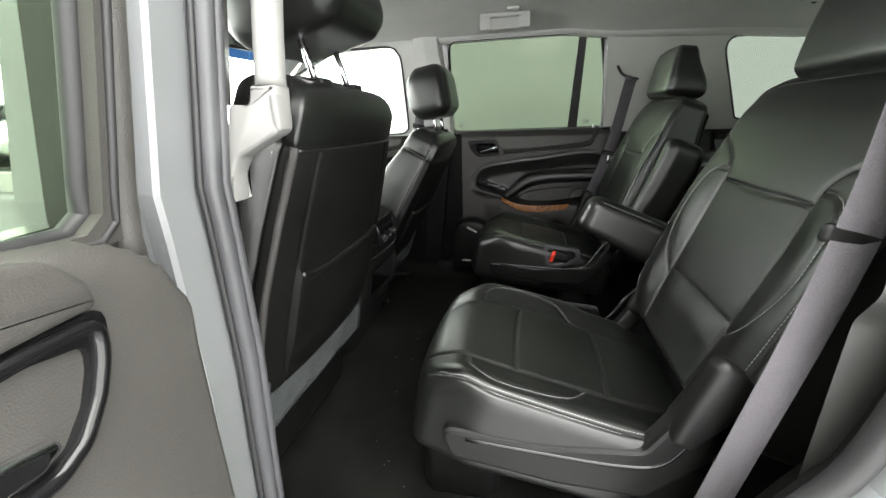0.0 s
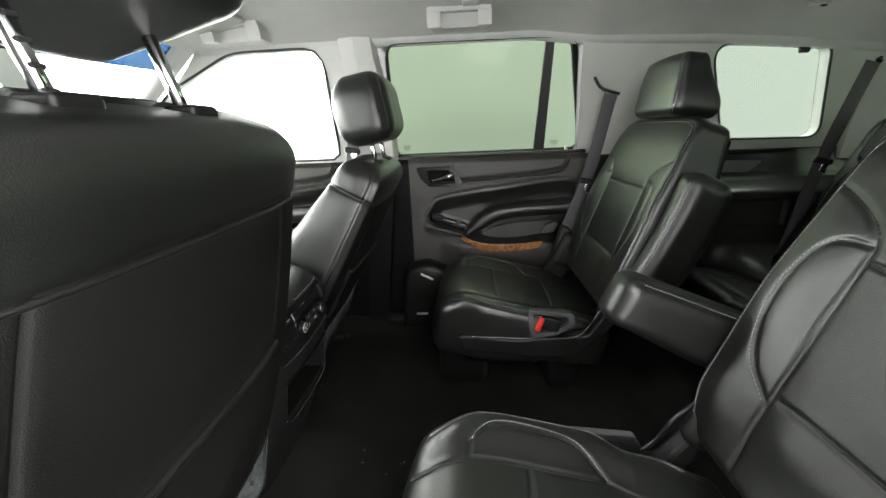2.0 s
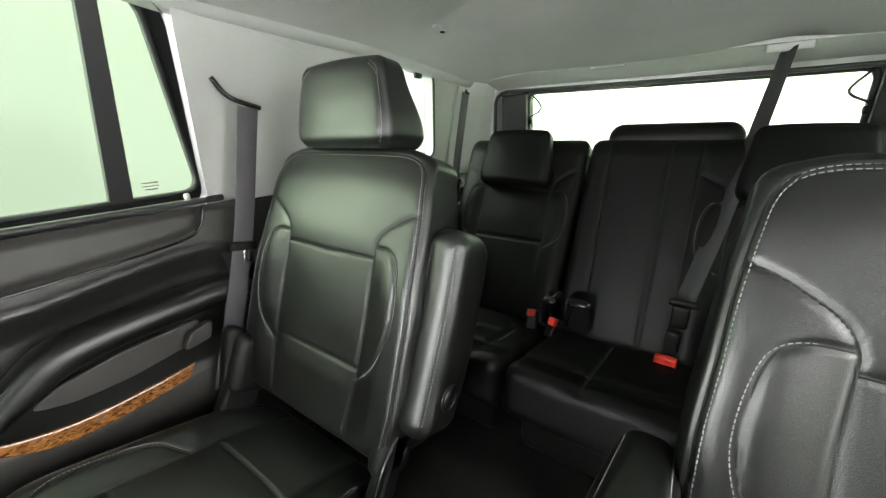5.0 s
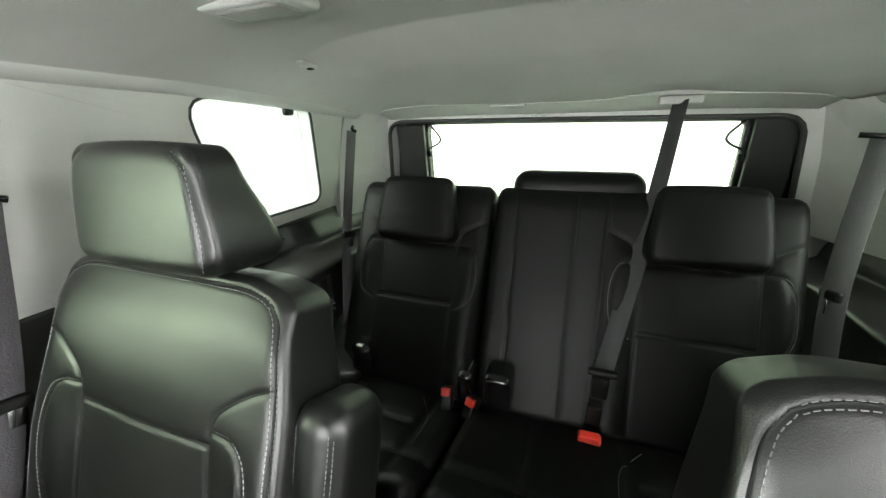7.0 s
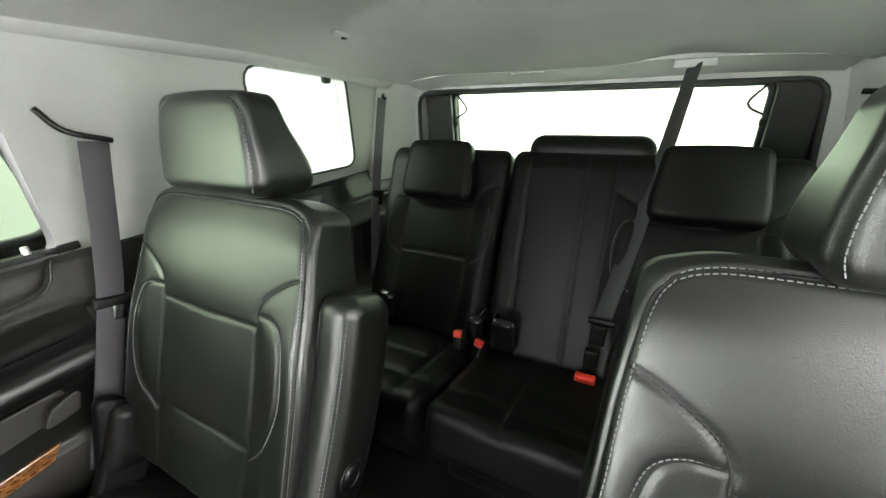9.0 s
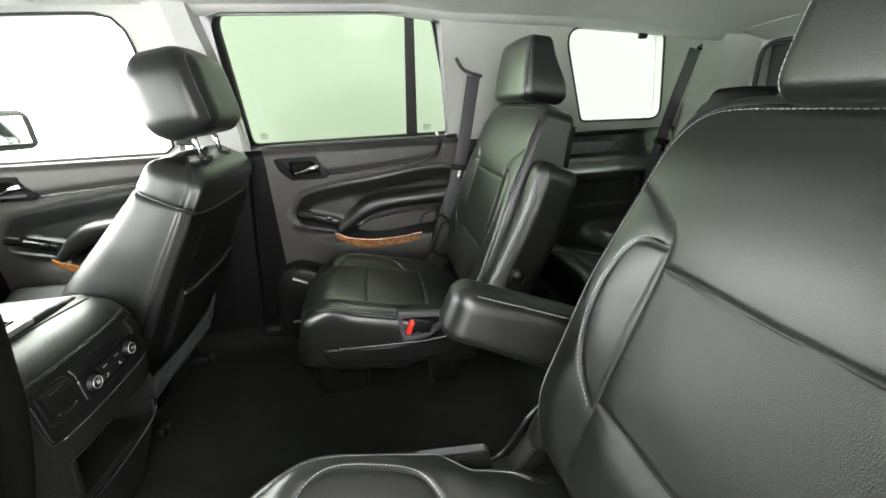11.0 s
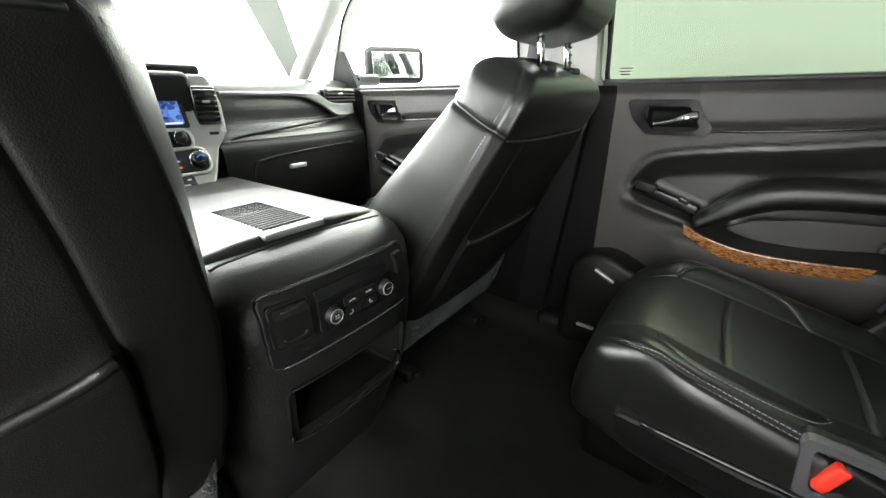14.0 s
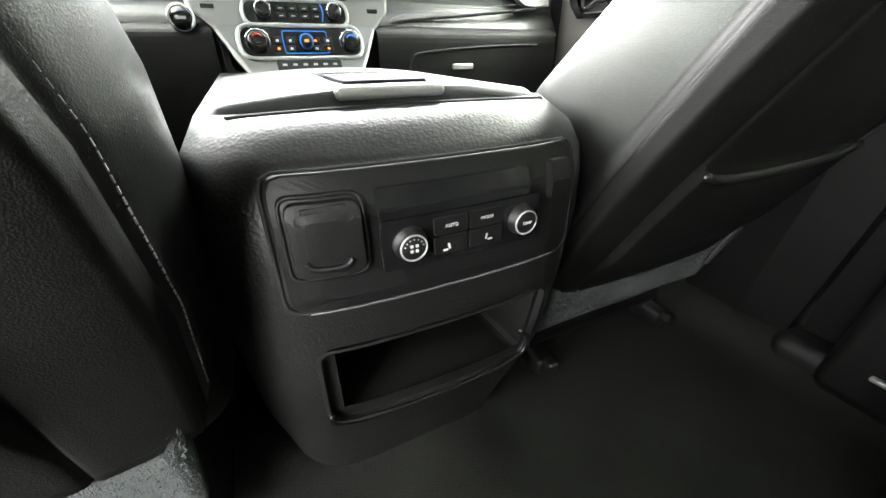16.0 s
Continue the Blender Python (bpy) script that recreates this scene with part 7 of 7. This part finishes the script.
# ---- small fittings ----
def grab_handle(s, x, label="light grey folded grab handle above the door"):
    """A flat U of plastic folded against the roof lining, open downwards, over a shallow backing."""
    y = 0.505
    z = ceil_z(x, y) - 0.016
    root = thing("grab_handle", (x, s * y, z), label, "grab handle", "grab handles")

    def at(u, v, c):
        return (x + u, s * (y + 0.010 - 0.30 * v - c), z + v)
    # driver side gets a darker grey to offset its stronger light
    light = LIGHTTRIM if s < 0 else PILLAR
    prism("bar", [tuple(p) for p in round_poly([(-0.098, 0.006), (0.098, 0.006), (0.096, 0.028), (0.0, 0.033), (-0.096, 0.028)], [0.002, 0.002, 0.014, 0.02, 0.014], 6)], at, 0.022, light, root, "light grey grip", bevel=0.004)
    for q in (-1, 1):
        prism("mount", [tuple(p) for p in round_poly([(q * 0.098, -0.032), (q * 0.056, -0.032), (q * 0.056, 0.0065), (q * 0.098, 0.0065)], [0.005, 0.005, 0.001, 0.001])], at, 0.0215, light, root)
    prism("backing", [tuple(p) for p in round_poly([(-0.094, -0.030), (0.094, -0.030), (0.092, 0.026), (-0.092, 0.026)], 0.010)], lambda u, v, c: at(u, v, c - 0.053), 0.050, HEADLINER, root, "grey backing of the grip")
    return root


grab_handle(1, 0.145)
grab_handle(1, -0.58)
pg = thing("pillar_grab_handle", (-0.10, -0.78, 0.80), "pale grey upright grab handle on the door pillar", "grab handle", "grab handles")
grip = smooth_path([(-0.090, -0.682, 1.19), (-0.068, -0.697, 1.14), (-0.065, -0.718, 1.03), (-0.065, -0.742, 0.92), (-0.062, -0.757, 0.86)], 6)
# toned down from PILLAR so that the doorway light doesn't clip it
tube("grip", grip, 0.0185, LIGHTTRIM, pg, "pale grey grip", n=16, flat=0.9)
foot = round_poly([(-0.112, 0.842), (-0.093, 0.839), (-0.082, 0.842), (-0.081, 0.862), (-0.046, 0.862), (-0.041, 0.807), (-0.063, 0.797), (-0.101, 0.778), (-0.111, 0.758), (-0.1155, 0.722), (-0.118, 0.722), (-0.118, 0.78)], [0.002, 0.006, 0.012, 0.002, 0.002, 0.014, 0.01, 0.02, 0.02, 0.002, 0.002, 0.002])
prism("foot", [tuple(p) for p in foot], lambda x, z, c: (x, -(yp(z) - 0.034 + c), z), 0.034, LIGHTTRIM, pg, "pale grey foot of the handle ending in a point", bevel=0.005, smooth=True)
rbox("screw_cap", (-0.0445, -0.772, 0.830), (0.010, 0.026, 0.044), 0.004, LIGHTTRIM, pg, "cover of the handle's screw")


def visor(s):
    root = thing("sun_visor", (-0.62, s * 0.36, 1.2), "light grey fabric sun visor folded up", "sun visor", "sun visors")
    rbox("pad", (-0.60, s * 0.36, 1.205), (0.17, 0.42, 0.022), 0.010, HEADLINER, root, rot=(0, -8, 0), k=3)
    tube("pivot", [(-0.66, s * 0.16, 1.195), (-0.66, s * 0.10, 1.205)], 0.006, PILLAR, root)
    return root


visor(1)
visor(-1)
rv = thing("rear_view_mirror", (-0.72, 0.0, 1.10), "black rear-view mirror on the windscreen", "mirror")
rbox("housing", (-0.70, 0.0, 1.10), (0.035, 0.25, 0.065), 0.015, PLASTIC, rv, rot=(0, 8, -8), k=3)
rbox("glass", (-0.681, 0.0, 1.098), (0.003, 0.235, 0.052), 0.001, MIRROR, rv, rot=(0, 8, -8))
tube("stem", [(-0.72, 0, 1.12), (-0.80, 0, 1.155)], 0.012, PLASTIC, rv)


def side_mirror(s):
    root = thing("side_mirror", (-1.08, s * 1.0, 0.83), "dark side mirror with chrome cap outside the door", "mirror", "side mirrors")
    rbox("housing", (-1.105, s * 1.035, 0.862), (0.09, 0.265, 0.150), 0.035, DIMPLASTIC, root, "dark mirror housing", k=4, rot=(0, 0, -s * 34))
    rbox("glass", (-1.068, s * 1.010, 0.862), (0.004, 0.205, 0.100), 0.0018, MIRROR, root, rot=(0, 0, -s * 34))
    rbox("arm", (-1.12, s * 0.87, 0.80), (0.06, 0.14, 0.05), 0.02, GLOSS, root, k=3)
    return root


side_mirror(1)
side_mirror(-1)


def coat_hook(x, y, label):
    z = ceil_z(x, y)
    root = thing("coat_hook", (x, y, z), label, "hook")
    rbox("base", (x, y, z - 0.004), (0.05, 0.022, 0.010), 0.004, PILLAR, root, rot=(0, 6, 0), k=3)
    rbox("bulb", (x + 0.012, y, z - 0.010), (0.014, 0.012, 0.008), 0.003, PLASTIC, root)
    return root


coat_hook(1.175, 0.505, "small grey coat hook on the headliner")
lamp = thing("dome_lamp", (0.1, 0.42, 1.24), "unlit reading lamp set in the headliner", "ceiling lamp")
rbox("lens", (0.18, 0.46, ceil_z(0.18, 0.46) - 0.001), (0.05, 0.05, 0.012), 0.005, PILLAR, lamp, k=3)
lamp_r = thing("dome_lamp", (0.90, 0.34, ceil_z(0.90, 0.34)), "unlit oval lamp set in the headliner", "ceiling lamp")
rbox("bezel", (0.90, 0.345, ceil_z(0.90, 0.345) - 0.002), (0.075, 0.15, 0.014), 0.006, PILLAR, lamp_r, k=3)
rbox("lens", (0.90, 0.345, ceil_z(0.90, 0.345) - 0.008), (0.050, 0.11, 0.010), 0.004, LIGHTTRIM, lamp_r, k=3)
spk = thing("speaker_grille", (1.545, -0.742, 0.905), "light grey perforated speaker grille on the rear pillar", "speaker")
rbox("grille", (1.545, -0.742, 0.905), (0.125, 0.008, 0.070), 0.0035, LIGHTTRIM, spk, rot=(-15.5, 0, 0), k=3)
fv = thing("floor_vent", (-0.03, 0.66, 0.3), "black plastic air outlet beside the door pillar", "vent")
prism("duct", [tuple(p) for p in round_poly([(-0.14, 0.02), (0.11, 0.02), (0.11, 0.27), (-0.02, 0.33), (-0.12, 0.30)], [0.03, 0.03, 0.09, 0.09, 0.09], 8)], lambda x, z, c: (x, 0.795 - c, z), 0.105, PLASTIC, fv, "black rounded air outlet", bevel=0.02, smooth=True)
rbox("bright_strip", (-0.02, 0.684, 0.272), (0.06, 0.012, 0.010), 0.004, SATIN, fv, rot=(0, 28, 0))
rbox("bright_strip", (-0.05, 0.682, 0.10), (0.05, 0.012, 0.008), 0.003, SATIN, fv)
crumbs_V, crumbs_F = [], []
for _ in range(26):
    x, y, r = random.uniform(-0.2, 0.1), random.uniform(-0.6, 0.0), random.uniform(0.0008, 0.0022)
    q = len(crumbs_V)
    crumbs_V += [(x, y, 0.012 + 0.05 * math.exp(-(y / 0.16) ** 2)), (x + r * 2, y, 0.010 + 0.05 * math.exp(-(y / 0.16) ** 2)), (x, y + r * 2, 0.010 + 0.05 * math.exp(-(y / 0.16) ** 2)), (x + r, y + r, 0.014 + 0.05 * math.exp(-(y / 0.16) ** 2))]
    crumbs_F += [(q, q + 1, q + 3), (q + 1, q + 2, q + 3), (q + 2, q, q + 3), (q, q + 2, q + 1)]
tagged(from_arrays("crumbs", crumbs_V, crumbs_F, LIGHTTRIM, None), "pale crumbs scattered on the carpet", "crumbs", "", "stuff")
